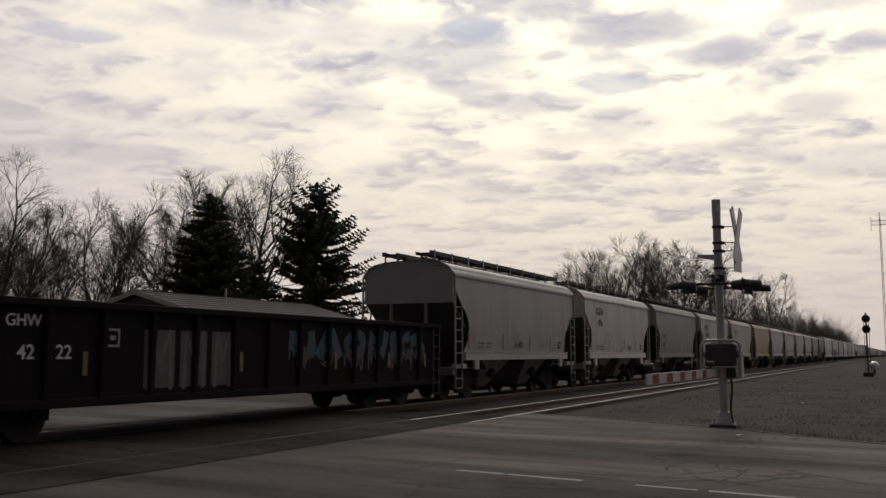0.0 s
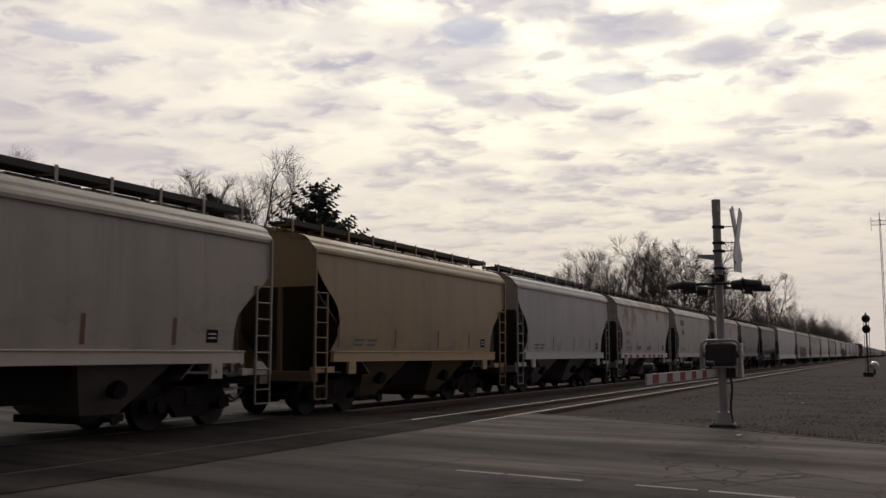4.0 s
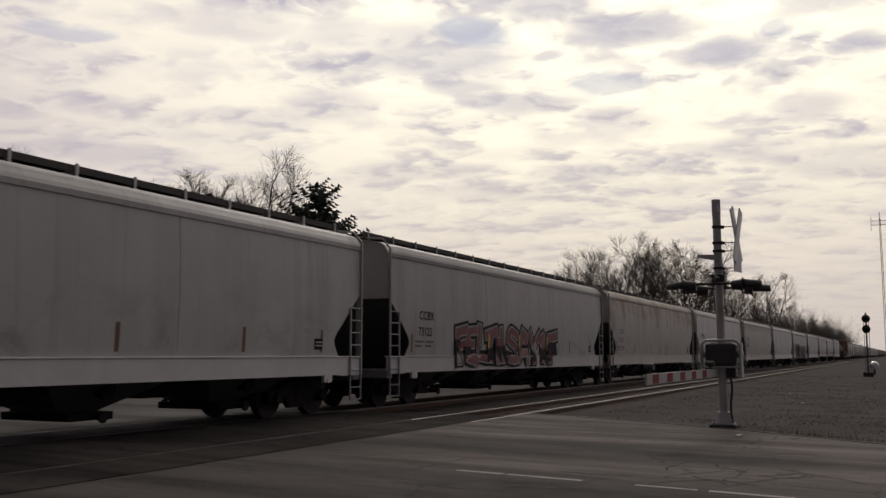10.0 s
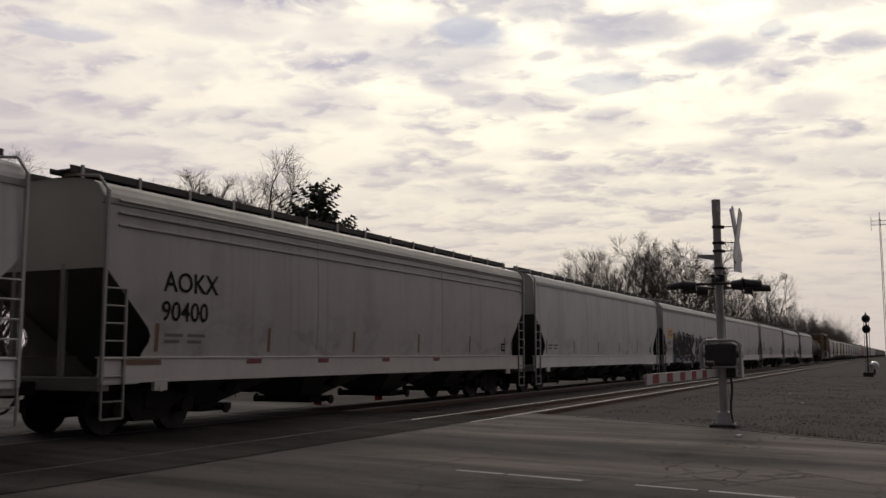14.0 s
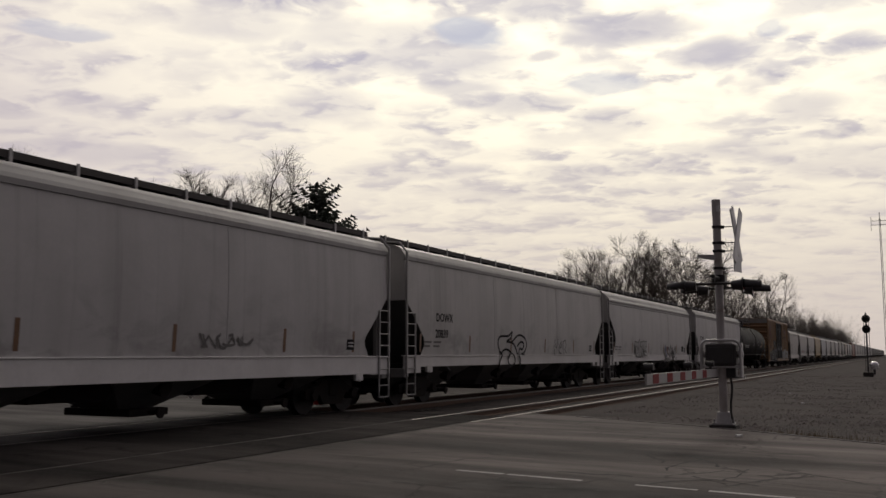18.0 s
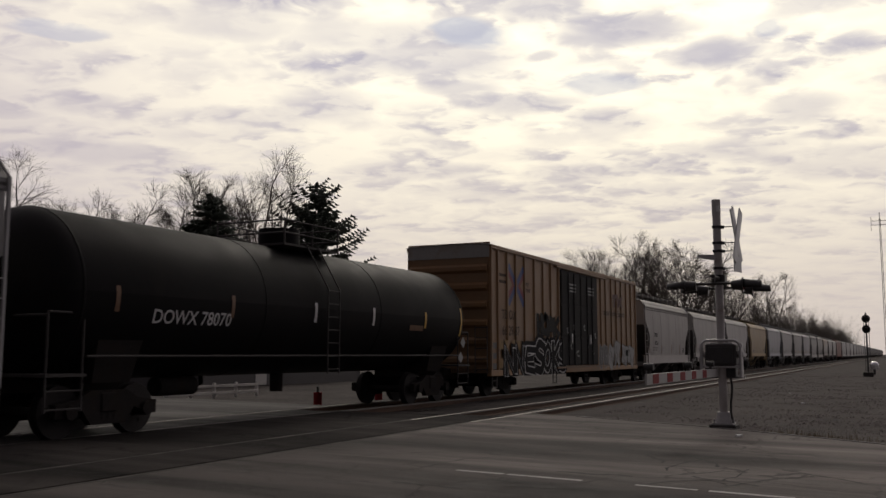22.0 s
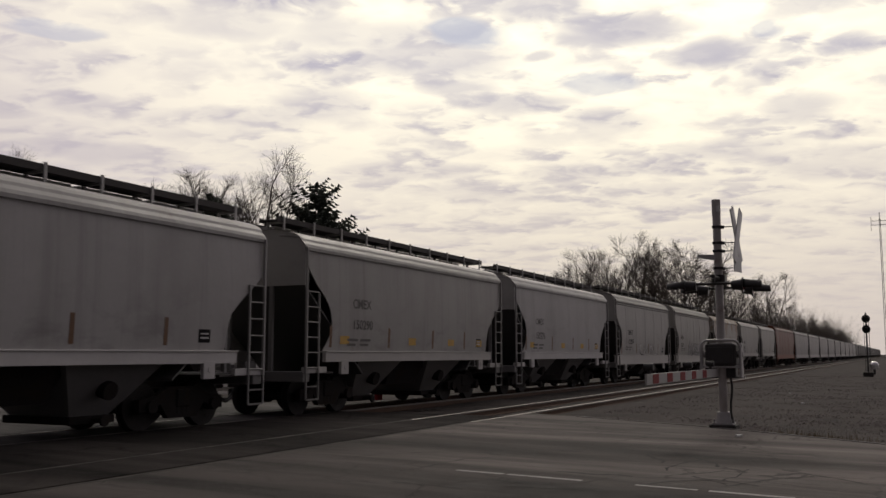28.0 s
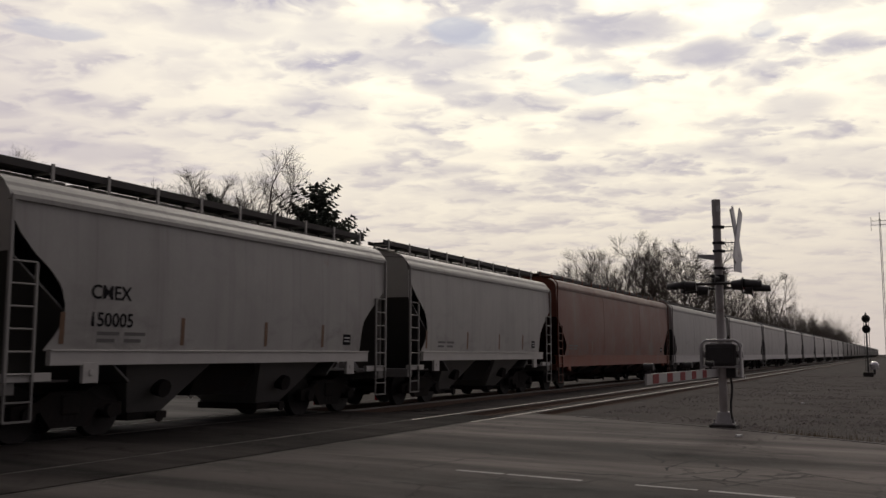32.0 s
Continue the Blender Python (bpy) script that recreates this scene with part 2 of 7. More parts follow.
GRATE = surface("dark_grating_steel", (0.065, 0.060, 0.058), 0.75, 0.1, (40.0, 0.3), (2.0, 0.3), 0.2, gloss=0.25)
BLACK = surface("black_lettering", (0.014, 0.0135, 0.015), 0.75, 0, (12.0, 0.2), (2.0, 0.2), 0, gloss=0.08)
WHITE = surface("white_lettering", (0.55, 0.55, 0.54), 0.6, 0, (12.0, 0.15), (2.0, 0.25), 0)
FADED = surface("faded_lettering", (0.13, 0.125, 0.12), 0.7, 0, (12.0, 0.15), (2.0, 0.25), 0)
FADED2 = surface("pale_faded_spray", (0.30, 0.30, 0.29), 0.7, 0, (12.0, 0.25), (2.0, 0.4), 0)
YELLOW = surface("yellow_reflector", (0.55, 0.33, 0.05), 0.5, 0, (12.0, 0.15), (4.0, 0.3), 0)
RED = surface("red_paint", (0.20, 0.010, 0.012), 0.6, 0, (12.0, 0.12), (2.0, 0.2), 0.02, gloss=0.15)
LINE = surface("worn_line_paint", (0.40, 0.385, 0.37), 0.8, 0, (18.0, 0.5), (4.0, 0.6), 0, (0.06, 0.055, 0.05), gloss=0.2)
DIRTRAIL = surface("dirty_rail_head", (0.04, 0.036, 0.034), 0.75, 0.1, (30.0, 0.3), (1.5, 0.4), 0.03, (0.16, 0.145, 0.135), gloss=0.15)
RAIL = surface("rail_steel", (0.17, 0.152, 0.142), 0.48, 0.8, (30.0, 0.1), (1.5, 0.15), 0.03)
RUSTY = surface("rusty_rail_side", (0.10, 0.06, 0.04), 0.85, 0.2, (30.0, 0.3), (2.0, 0.3), 0.2)
TIE = surface("creosoted_tie", (0.06, 0.05, 0.042), 0.9, 0, (20.0, 0.35), (2.0, 0.35), 0.4)
GALV = surface("galvanised_steel", (0.45, 0.44, 0.44), 0.5, 0.3, (25.0, 0.12), (2.5, 0.25), 0.05)
DARK = surface("black_signal_housing", (0.026, 0.025, 0.025), 0.5, 0, (25.0, 0.2), (2.0, 0.2), 0.05)
GATEW = surface("dirty_white_gate_board", (0.36, 0.35, 0.34), 0.6, 0, (20.0, 0.08), (2.0, 0.2), 0.02)
SIGN = surface("white_sign_sheet", (0.62, 0.62, 0.62), 0.45, 0, (20.0, 0.06), (2.0, 0.12), 0.02)
BARK = surface("bare_bark", (0.085, 0.070, 0.060), 0.95, 0, (12.0, 0.35), (1.5, 0.3), 0.4)
NEEDLE = surface("spruce_needles", (0.032, 0.042, 0.028), 0.8, 0, (6.0, 0.4), (0.6, 0.4), 0)
ROOF = surface("grey_shingles", (0.07, 0.068, 0.07), 0.85, 0, (18.0, 0.25), (0.8, 0.2), 0.2)
SIDING = surface("grey_siding", (0.09, 0.085, 0.085), 0.7, 0, (14.0, 0.1), (1.0, 0.2), 0.05)
GLASS = surface("window_glass", (0.02, 0.022, 0.025), 0.06, 0, (3.0, 0.05), (0.5, 0.1), 0)
WOODW = surface("white_board", (0.5, 0.49, 0.47), 0.7, 0, (18.0, 0.12), (2.0, 0.25), 0.05)
AMBER = surface("amber_reflector", (0.15, 0.075, 0.035), 0.5, 0, (12.0, 0.15), (4.0, 0.4), 0)
TANK = surface("black_tank_paint", (0.010, 0.0092, 0.010), 0.6, 0, (16.0, 0.15), (0.8, 0.3), 0.04, (0.016, 0.0145, 0.0135), gloss=0.06)
GOND = surface("rusty_black_gondola", (0.013, 0.0115, 0.0115), 0.75, 0, (16.0, 0.25), (0.9, 0.4), 0.1, (0.016, 0.011, 0.009), gloss=0.06)
DOOR = surface("dark_door_paint", (0.014, 0.0135, 0.014), 0.7, 0, (16.0, 0.2), (1.2, 0.4), 0.08, (0.03, 0.027, 0.025), gloss=0.12)
PALEPAINT = surface("pale_roof_sheet", (0.30, 0.29, 0.27), 0.6, 0.1, (16.0, 0.15), (1.0, 0.3), 0.05, (0.2, 0.14, 0.09))
REDP = surface("faded_red_paint", (0.20, 0.045, 0.045), 0.65, 0, (16.0, 0.2), (1.5, 0.35), 0)
RUSTRED = surface("faded_rust_red_paint", (0.10, 0.040, 0.030), 0.7, 0, (9.0, 0.3), (1.8, 0.4), 0)
BLUEP = surface("faded_blue_paint", (0.045, 0.062, 0.18), 0.6, 0, (16.0, 0.2), (1.5, 0.3), 0)
MAROON = surface("dark_red_spray", (0.16, 0.012, 0.018), 0.55, 0, (16.0, 0.15), (1.5, 0.25), 0)
DIM = surface("dim_spray", (0.085, 0.080, 0.080), 0.7, 0, (9.0, 0.4), (1.8, 0.6), 0)
DIMTEAL = surface("dim_teal_spray", (0.030, 0.070, 0.092), 0.7, 0, (9.0, 0.4), (1.8, 0.6), 0)
PURPLE = surface("purple_spray", (0.042, 0.034, 0.110), 0.55, 0, (16.0, 0.15), (1.5, 0.35), 0)
LILAC = surface("pale_lilac_spray", (0.26, 0.22, 0.30), 0.55, 0, (16.0, 0.15), (1.5, 0.25), 0)
OCHRE = surface("dull_ochre_paint", (0.27, 0.165, 0.055), 0.65, 0, (12.0, 0.3), (3.0, 0.4), 0, (0.12, 0.07, 0.035))
FADEBROWN = surface("faded_brown_lettering", (0.060, 0.042, 0.030), 0.75, 0, (9.0, 0.4), (2.5, 0.5), 0, (0.11, 0.07, 0.04), gloss=0.1)
PINK = surface("dusty_pink_spray", (0.26, 0.15, 0.16), 0.7, 0, (9.0, 0.3), (1.8, 0.4), 0)
TEAL = surface("teal_spray", (0.08, 0.22, 0.25), 0.6, 0, (16.0, 0.2), (1.5, 0.3), 0)
ASPHALT = ground_material("worn_asphalt", (0.042, 0.036, 0.034), (0.108, 0.094, 0.087), 55.0, crack=0.6, streaks=0.45, rough=0.85, gloss=0.17, sharp=0.11, pale_lane=True)
CROSSPHALT = ground_material("dark_crossing_asphalt", (0.015, 0.0132, 0.0128), (0.042, 0.037, 0.0345), 55.0, crack=0.45, streaks=0.45, rough=0.92, gloss=0.06, sharp=0.09)
STONE = surface("crushed_stone", (0.175, 0.157, 0.147), 0.85, 0, (9.0, 0.3), (1.5, 0.3), 0.2, gloss=0.06, island=0.38)
DRYWEED = surface("dry_weeds", (0.13, 0.095, 0.055), 0.9, 0, (9.0, 0.3), (1.5, 0.3), 0, gloss=0.1, island=0.4)
GRAVEL = ground_material("grey_gravel", (0.040, 0.0356, 0.034), (0.108, 0.097, 0.090), 7.0, bump=1.0, gloss=0.06, sharp=0.10, rough=0.95)
BALLAST = ground_material("dark_ballast", (0.006, 0.0055, 0.0053), (0.045, 0.040, 0.037), 7.5, bump=1.0, gloss=0.06, sharp=0.055, rough=0.95)
PALE = ground_material("pale_concrete_lot", (0.042, 0.039, 0.037), (0.092, 0.086, 0.082), 35.0, streaks=0.4, gloss=0.15)
EDGE = surface("crumbling_paving_edge", (0.13, 0.12, 0.112), 0.9, 0, (14.0, 0.35), (1.8, 0.5), 0.3, (0.05, 0.045, 0.042))
TAR = surface("crack_tar", (0.012, 0.011, 0.011), 0.8, 0, (14.0, 0.3), (1.8, 0.4), 0, gloss=0.2)

# ---- mesh building ----


class Mesh:
    """Collects vertices and faces of one part."""

    def __init__(self):
        self.v, self.f, self.smooth = [], [], []

    def add(self, verts, faces, smooth=False):
        b = len(self.v)
        self.v += [tuple(p) for p in verts]
        self.f += [tuple(i + b for i in q) for q in faces]
        self.smooth += [smooth] * len(faces)
        return self

    def box(self, x0, x1, y0, y1, z0, z1):
        x0, x1, y0, y1, z0, z1 = min(x0, x1), max(x0, x1), min(y0, y1), max(y0, y1), min(z0, z1), max(z0, z1)
        return self.add([(x0, y0, z0), (x1, y0, z0), (x1, y1, z0), (x0, y1, z0), (x0, y0, z1), (x1, y0, z1), (x1, y1, z1), (x0, y1, z1)],
                        [(3, 2, 1, 0), (4, 5, 6, 7), (0, 1, 5, 4), (1, 2, 6, 5), (2, 3, 7, 6), (3, 0, 4, 7)])

    def hexa(self, bottom, top):
        return self.add(list(bottom) + list(top), [(3, 2, 1, 0), (4, 5, 6, 7), (0, 1, 5, 4), (1, 2, 6, 5), (2, 3, 7, 6), (3, 0, 4, 7)])

    def tube(self, p, q, r, r2=None, n=8, caps=True, smooth=True):
        p, q = Vector(p), Vector(q)
        d = (q - p).normalized()
        a = d.orthogonal().normalized()
        b = d.cross(a)
        r2 = r if r2 is None else r2
        ring = [(math.cos(2 * math.pi * i / n), math.sin(2 * math.pi * i / n)) for i in range(n)]
        vs = [p + (a * c + b * s) * r for c, s in ring] + [q + (a * c + b * s) * r2 for c, s in ring]
        self.add(vs, [(i, (i + 1) % n, n + (i + 1) % n, n + i) for i in range(n)], smooth)
        if caps:
            self.add(vs, [tuple(range(n - 1, -1, -1)), tuple(range(n, 2 * n))])
        return self

    def grid(self, rows, smooth=True, flip=False):
        """A sheet from rows of points, all of one length."""
        w = len(rows[0])
        fs = []
        for j in range(len(rows) - 1):
            for i in range(w - 1):
                q = (j * w + i, j * w + i + 1, (j + 1) * w + i + 1, (j + 1) * w + i)
                fs.append(q[::-1] if flip else q)
        return self.add([p for r in rows for p in r], fs, smooth)

    def prism(self, outline, x0, x1, axis=0):
        """An outline in the other two axes, drawn out along one."""
        def at(a, b, c):
            return ((c, a, b), (a, c, b), (a, b, c))[axis]
        n = len(outline)
        vs = [at(a, b, x0) for a, b in outline] + [at(a, b, x1) for a, b in outline]
        return self.add(vs, [tuple(range(n - 1, -1, -1)), tuple(range(n, 2 * n))] + [(i, (i + 1) % n, n + (i + 1) % n, n + i) for i in range(n)])

    def done(self, name, material, bevel=0.0, thick=0.0):
        me = bpy.data.meshes.new(name)
        me.from_pydata(self.v, [], self.f)
        me.polygons.foreach_set("use_smooth", self.smooth)
        bm = bmesh.new()
        bm.from_mesh(me)
        if thick:
            bmesh.ops.recalc_face_normals(bm, faces=bm.faces)
            bmesh.ops.solidify(bm, geom=bm.faces[:], thickness=thick)
        if bevel:
            bmesh.ops.remove_doubles(bm, verts=bm.verts, dist=1e-5)
            es = [e for e in bm.edges if len(e.link_faces) == 2 and e.calc_face_angle(0) > 0.7]
            bmesh.ops.bevel(bm, geom=es, offset=bevel, segments=1, affect="EDGES", clamp_overlap=True)
        if len(bm.faces) < 40000:
            bmesh.ops.recalc_face_normals(bm, faces=bm.faces)
        bm.to_mesh(me)
        bm.free()
        me.materials.append(material)
        return me


def part(name, mesh, parent, label="", at=None):
    """Links a mesh as one part under a thing or under a part."""
    ob = new(name, mesh)
    ob.parent = parent
    if at is not None:
        ob.matrix_basis = at
    if label:
        ob["label"] = label
    return ob


def thing(name, label, category, group="", at=None, kind="", mesh=None):
    ob = new(name, mesh)
    if at is not None:
        ob.matrix_basis = at
    return tagged(ob, label, category, group, kind)

# ---- ground, road and tracks ----
ROAD_NORTH = [(-70.0, 38.0), (-30.0, 26.5), (-14.6, 22.6), (-8.0, 21.9), (-6.4, 21.0), (-3.7, 19.5), (-0.9, 17.4), (3.0, 14.6), (9.0, 11.0), (30.0, 4.0)]
CROSSING_END = 20.6      # the rails leave the paving here


def edge_at(x):
    for (x0, y0), (x1, y1) in zip(ROAD_NORTH, ROAD_NORTH[1:]):
        if x0 <= x <= x1:
            return y0 + (y1 - y0) * (x - x0) / (x1 - x0)
    return ROAD_NORTH[-1][1]


def build_ground():
    m = Mesh()
    steps = sorted(set([-2500, -1200, -600, -300, -150, -100, -80, 70, 100, 200, 500, 1200, 2500] + [x * 2.0 for x in range(-35, 31)]))
    ys = sorted(set([-1500, -500, -150, -80, 160, 200, 260, 350, 500, 800, 1400, 2600, 4200] + [y * 2.5 for y in range(-24, 60)]))
    rows = []
    for y in ys:
        row = []
        for x in steps:
            z = -0.16 + 0.07 * noise.noise(Vector((x * 0.22, y * 0.22, 0))) + 0.05 * noise.noise(Vector((x * 0.6, y * 0.6, 3)))
            if x < -16.5 or abs(x) > 70:
                z = -0.14
            row.append((x, y, z))
        rows.append(row)
    m.grid(rows, flip=False)
    thing("ground", "grey gravel ground stretching to the horizon beside the tracks", "ground", kind="structure", mesh=m.done("ground", GRAVEL))


def strip(name, label, x0, x1, y0, ymax, z, material, category, thick=0.14):
    """A slab between two lines along the track, cut off at the road's north edge."""
    m = Mesh()
    xs = [x0 + (x1 - x0) * i / max(1, round((x1 - x0) / 1.5)) for i in range(max(1, round((x1 - x0) / 1.5)) + 1)]
    tops = [(x, min(edge_at(x), ymax)) for x in xs]
    rows = [[(x, y0 + (ye - y0) * k / 8, z) for k in range(9)] for x, ye in tops]
    m.grid(rows, smooth=False, flip=True)
    edge = [(x, y0, z) for x, _ in tops] + [(x, ye, z) for x, ye in reversed(tops)]
    low = [(x, y, z - thick) for x, y, _ in edge]
    k = len(edge)
    m.add(edge + low, [(i, (i + 1) % k, k + (i + 1) % k, k + i) for i in range(k)])
    return thing(name, label, category, kind="structure", mesh=m.done(name, material))


def rail_mesh(x, y0, y1):
    m = Mesh()
    head = [(-0.036, -0.04), (0.036, -0.04), (0.036, -0.006), (0.028, 0.0), (-0.028, 0.0), (-0.036, -0.006)]
    m.prism([(x + a, b) for a, b in head], y0, y1, 1)
    side = Mesh()
    side.prism([(x + a, b) for a, b in [(-0.075, -0.17), (0.075, -0.17), (0.075, -0.158), (0.009, -0.13), (0.009, -0.04), (-0.009, -0.04), (-0.009, -0.13), (-0.075, -0.158)]], y0, y1, 1)
    return m, side


def build_track(name, centre, label):
    t = thing(name, label, "railway track", kind="structure")
    for s in (-1, 1):
        head, web = rail_mesh(centre + s * GAUGE / 2, 18.6, 1400)
        r = part("rail", head.done("rail_head", RAIL), t, "worn shiny steel rail head")
        dull, low = rail_mesh(centre + s * GAUGE / 2, -60, 18.6)
        part("crossing_rail", dull.done("crossing_rail", DIRTRAIL if centre > -10 else RAIL), t, "rail head set in the paving")
        part("rail_web", web.done("rail_web", RUSTY), r, "rusty rail web and foot")
    tie = Mesh().box(-1.3, 1.3, -0.115, 0.115, -0.35, -0.172).done("tie", TIE, bevel=0.012)
    rnd = random.Random(5)
    far = Mesh()
    for k in range(0, 900):
        y = CROSSING_END + 0.6 + 0.52 * k
        if k < 120:
            part("tie", tie, t, at=pose(centre + rnd.uniform(-0.04, 0.04), y, rnd.uniform(-0.012, 0.0), 0, 0, rnd.uniform(-1, 1)))
        else:
            far.box(centre - 1.3, centre + 1.3, y - 0.115, y + 0.115, -0.35, -0.172)
    tagged(part("distant_ties", far.done("distant_ties", TIE), t), kind="stuff")


def build_ballast():
    m = Mesh()
    prof = [(-17.4, -0.32), (-16.2, -0.24), (-15.6, -0.20), (-13.8, -0.205), (-12.3, -0.20), (-11.5, -0.25), (-10.8, -0.20), (-9.2, -0.205), (-7.6, -0.20), (-7.0, -0.23), (-5.6, -0.33)]
    ys = [CROSSING_END - 0.6 + 0.8 * k for k in range(100)] + [104, 120, 150, 200, 300, 500, 900, 1400]
    rows = []
    for y in ys:
        rows.append([(x + 0.12 * noise.noise(Vector((x, y, 0))), y, z + 0.03 * noise.noise(Vector((x * 1.7, y * 1.7, 5)))) for x, z in prof])
    m.grid(rows)
    thing("ballast_bed", "dark crushed stone ballast under the two tracks", "ballast", kind="structure", mesh=m.done("ballast_bed", BALLAST))
    # loose stones on the near shoulder
    rnd = random.Random(9)
    st = Mesh()
    for _ in range(1500):
        y = CROSSING_END + 0.3 + rnd.random() ** 1.6 * 40
        x = rnd.uniform(-7.9, -5.6) if rnd.random() < 0.7 else rnd.uniform(-10.6, -7.8)
        if x > -5.4 and y < edge_at(x) + 0.4:
            continue
        r = rnd.uniform(0.015, 0.04)
        z = -0.2 if x < -7 else -0.17
        pts = [(x + r * rnd.uniform(.6, 1.2) * math.cos(a), y + r * rnd.uniform(.6, 1.2) * math.sin(a), z) for a in (0, 1.26, 2.5, 3.8, 5.0)]
        st.add(pts + [(x + rnd.uniform(-.01, .01), y, z + r * rnd.uniform(.7, 1.3))], [(0, 1, 5), (1, 2, 5), (2, 3, 5), (3, 4, 5), (4, 0, 5)])
    thing("loose_stones", "loose grey ballast stones beside the near track", "stones", kind="stuff", mesh=st.done("loose_stones", STONE))


def build_paving():
    g = GAUGE / 2
    south = -40
    strip("road", "worn grey asphalt road approach with cracks", NEAR_TRACK + g + 0.07, 30, south, 99, 0.0, ASPHALT, "road")
    strip("crossing_infill_near", "dark asphalt infill between the near rails", NEAR_TRACK - g + 0.10, NEAR_TRACK + g - 0.10, south, CROSSING_END, 0.0, CROSSPHALT, "road")
    strip("crossing_infill_middle", "dark asphalt infill between the two tracks", FAR_TRACK + g + 0.07, NEAR_TRACK - g - 0.07, south, CROSSING_END, 0.0, CROSSPHALT, "road")
    strip("crossing_infill_far", "pale concrete infill between the far rails", FAR_TRACK - g + 0.10, FAR_TRACK + g - 0.10, south, CROSSING_END, -0.01, PALE, "road")
    strip("far_road", "pale concrete road and lot beyond the tracks", -70, FAR_TRACK - g - 0.07, south, 99, 0.0, PALE, "road")
    # painted edge line, broken by wear
    rnd = random.Random(3)
    m = Mesh()
    x = -5.1
    while x < -0.2:
        w = rnd.uniform(0.5, 1.3)
        if not (-3.5 < x < -2.9):
            y = 10.78 - 0.14 * (x + 5.03)
            y2 = 10.78 - 0.14 * (x + w + 5.03)
            h = rnd.uniform(0.035, 0.055)
            m.add([(x, y - h, 0.004), (x + w, y2 - h, 0.004), (x + w, y2 + h, 0.004), (x, y + h, 0.004)], [(0, 1, 2, 3)])
        x += w + rnd.uniform(0.02, 0.12)
    thing("road_marking", "worn white painted line on the asphalt", "road marking", kind="structure", mesh=m.done("road_marking", LINE))
    # pale worn lip along the paving's north edge
    m = Mesh()
    xs = [-6.9 + 0.3 * k for k in range(36)]
    for a, b in zip(xs, xs[1:]):
        wa, wb = 0.10 + 0.05 * noise.noise(Vector((a, 0, 9))), 0.10 + 0.05 * noise.noise(Vector((b, 0, 9)))
        m.hexa([(a, edge_at(a) - wa, -0.10), (b, edge_at(b) - wb, -0.10), (b, edge_at(b) + 0.05, -0.10), (a, edge_at(a) + 0.05, -0.10)],
               [(a, edge_at(a) - wa, 0.012), (b, edge_at(b) - wb, 0.012), (b, edge_at(b) + 0.04, 0.010), (a, edge_at(a) + 0.04, 0.010)])
    thing("pavement_edge", "pale crumbling edge of the paving", "kerb", kind="structure", mesh=m.done("pavement_edge", EDGE))
    # tarred cracks
    m = Mesh()
    for x, y, heading, ln, w in ((-3.9, 11.2, -8, 1.0, 0.05), (-2.95, 12.7, 95, 1.6, 0.03), (-4.6, 14.6, -20, 1.7, 0.03), (-3.5, 13.9, -5, 1.3, 0.04), (-2.6, 10.6, 60, 0.9, 0.03), (-1.4, 12.6, -30, 1.4, 0.025),
                                 (-6.6, 12.4, 4, 2.0, 0.025), (-5.7, 10.4, 70, 1.1, 0.025), (-1.9, 11.3, 100, 1.2, 0.02), (-4.4, 10.2, -14, 0.8, 0.06),
                                 (-4.85, 13.7, -6, 0.5, 0.05), (-4.5, 14.1, -10, 0.75, 0.06), (-3.5, 13.6, 12, 0.7, 0.035), (-3.1, 14.2, -80, 1.9, 0.03), (-2.7, 11.9, 80, 1.5, 0.028), (-2.3, 11.5, -35, 1.0, 0.03),
                                 (-1.8, 10.8, 70, 1.6, 0.025), (-4.0, 9.7, 15, 1.2, 0.04), (-5.3, 9.5, -20, 1.0, 0.03), (-2.1, 14.7, -15, 1.1, 0.03)):
        a, p = radians(heading), Vector((x, y))
        for k in range(14):
            a += rnd.uniform(-0.55, 0.55)
            a += (radians(heading) - a) * 0.3
            q = p + Vector((math.cos(a), math.sin(a))) * ln / 14
            s = Vector((-math.sin(a), math.cos(a))) * w * rnd.uniform(0.3, 1.0)
            m.add([(p.x - s.x, p.y - s.y, 0.0035), (q.x - s.x, q.y - s.y, 0.0035), (q.x + s.x, q.y + s.y, 0.0035), (p.x + s.x, p.y + s.y, 0.0035)], [(0, 1, 2, 3)])
            p = q
    thing("tarred_cracks", "dark ragged cracks in the asphalt", "crack", kind="structure", mesh=m.done("tarred_cracks", TAR))


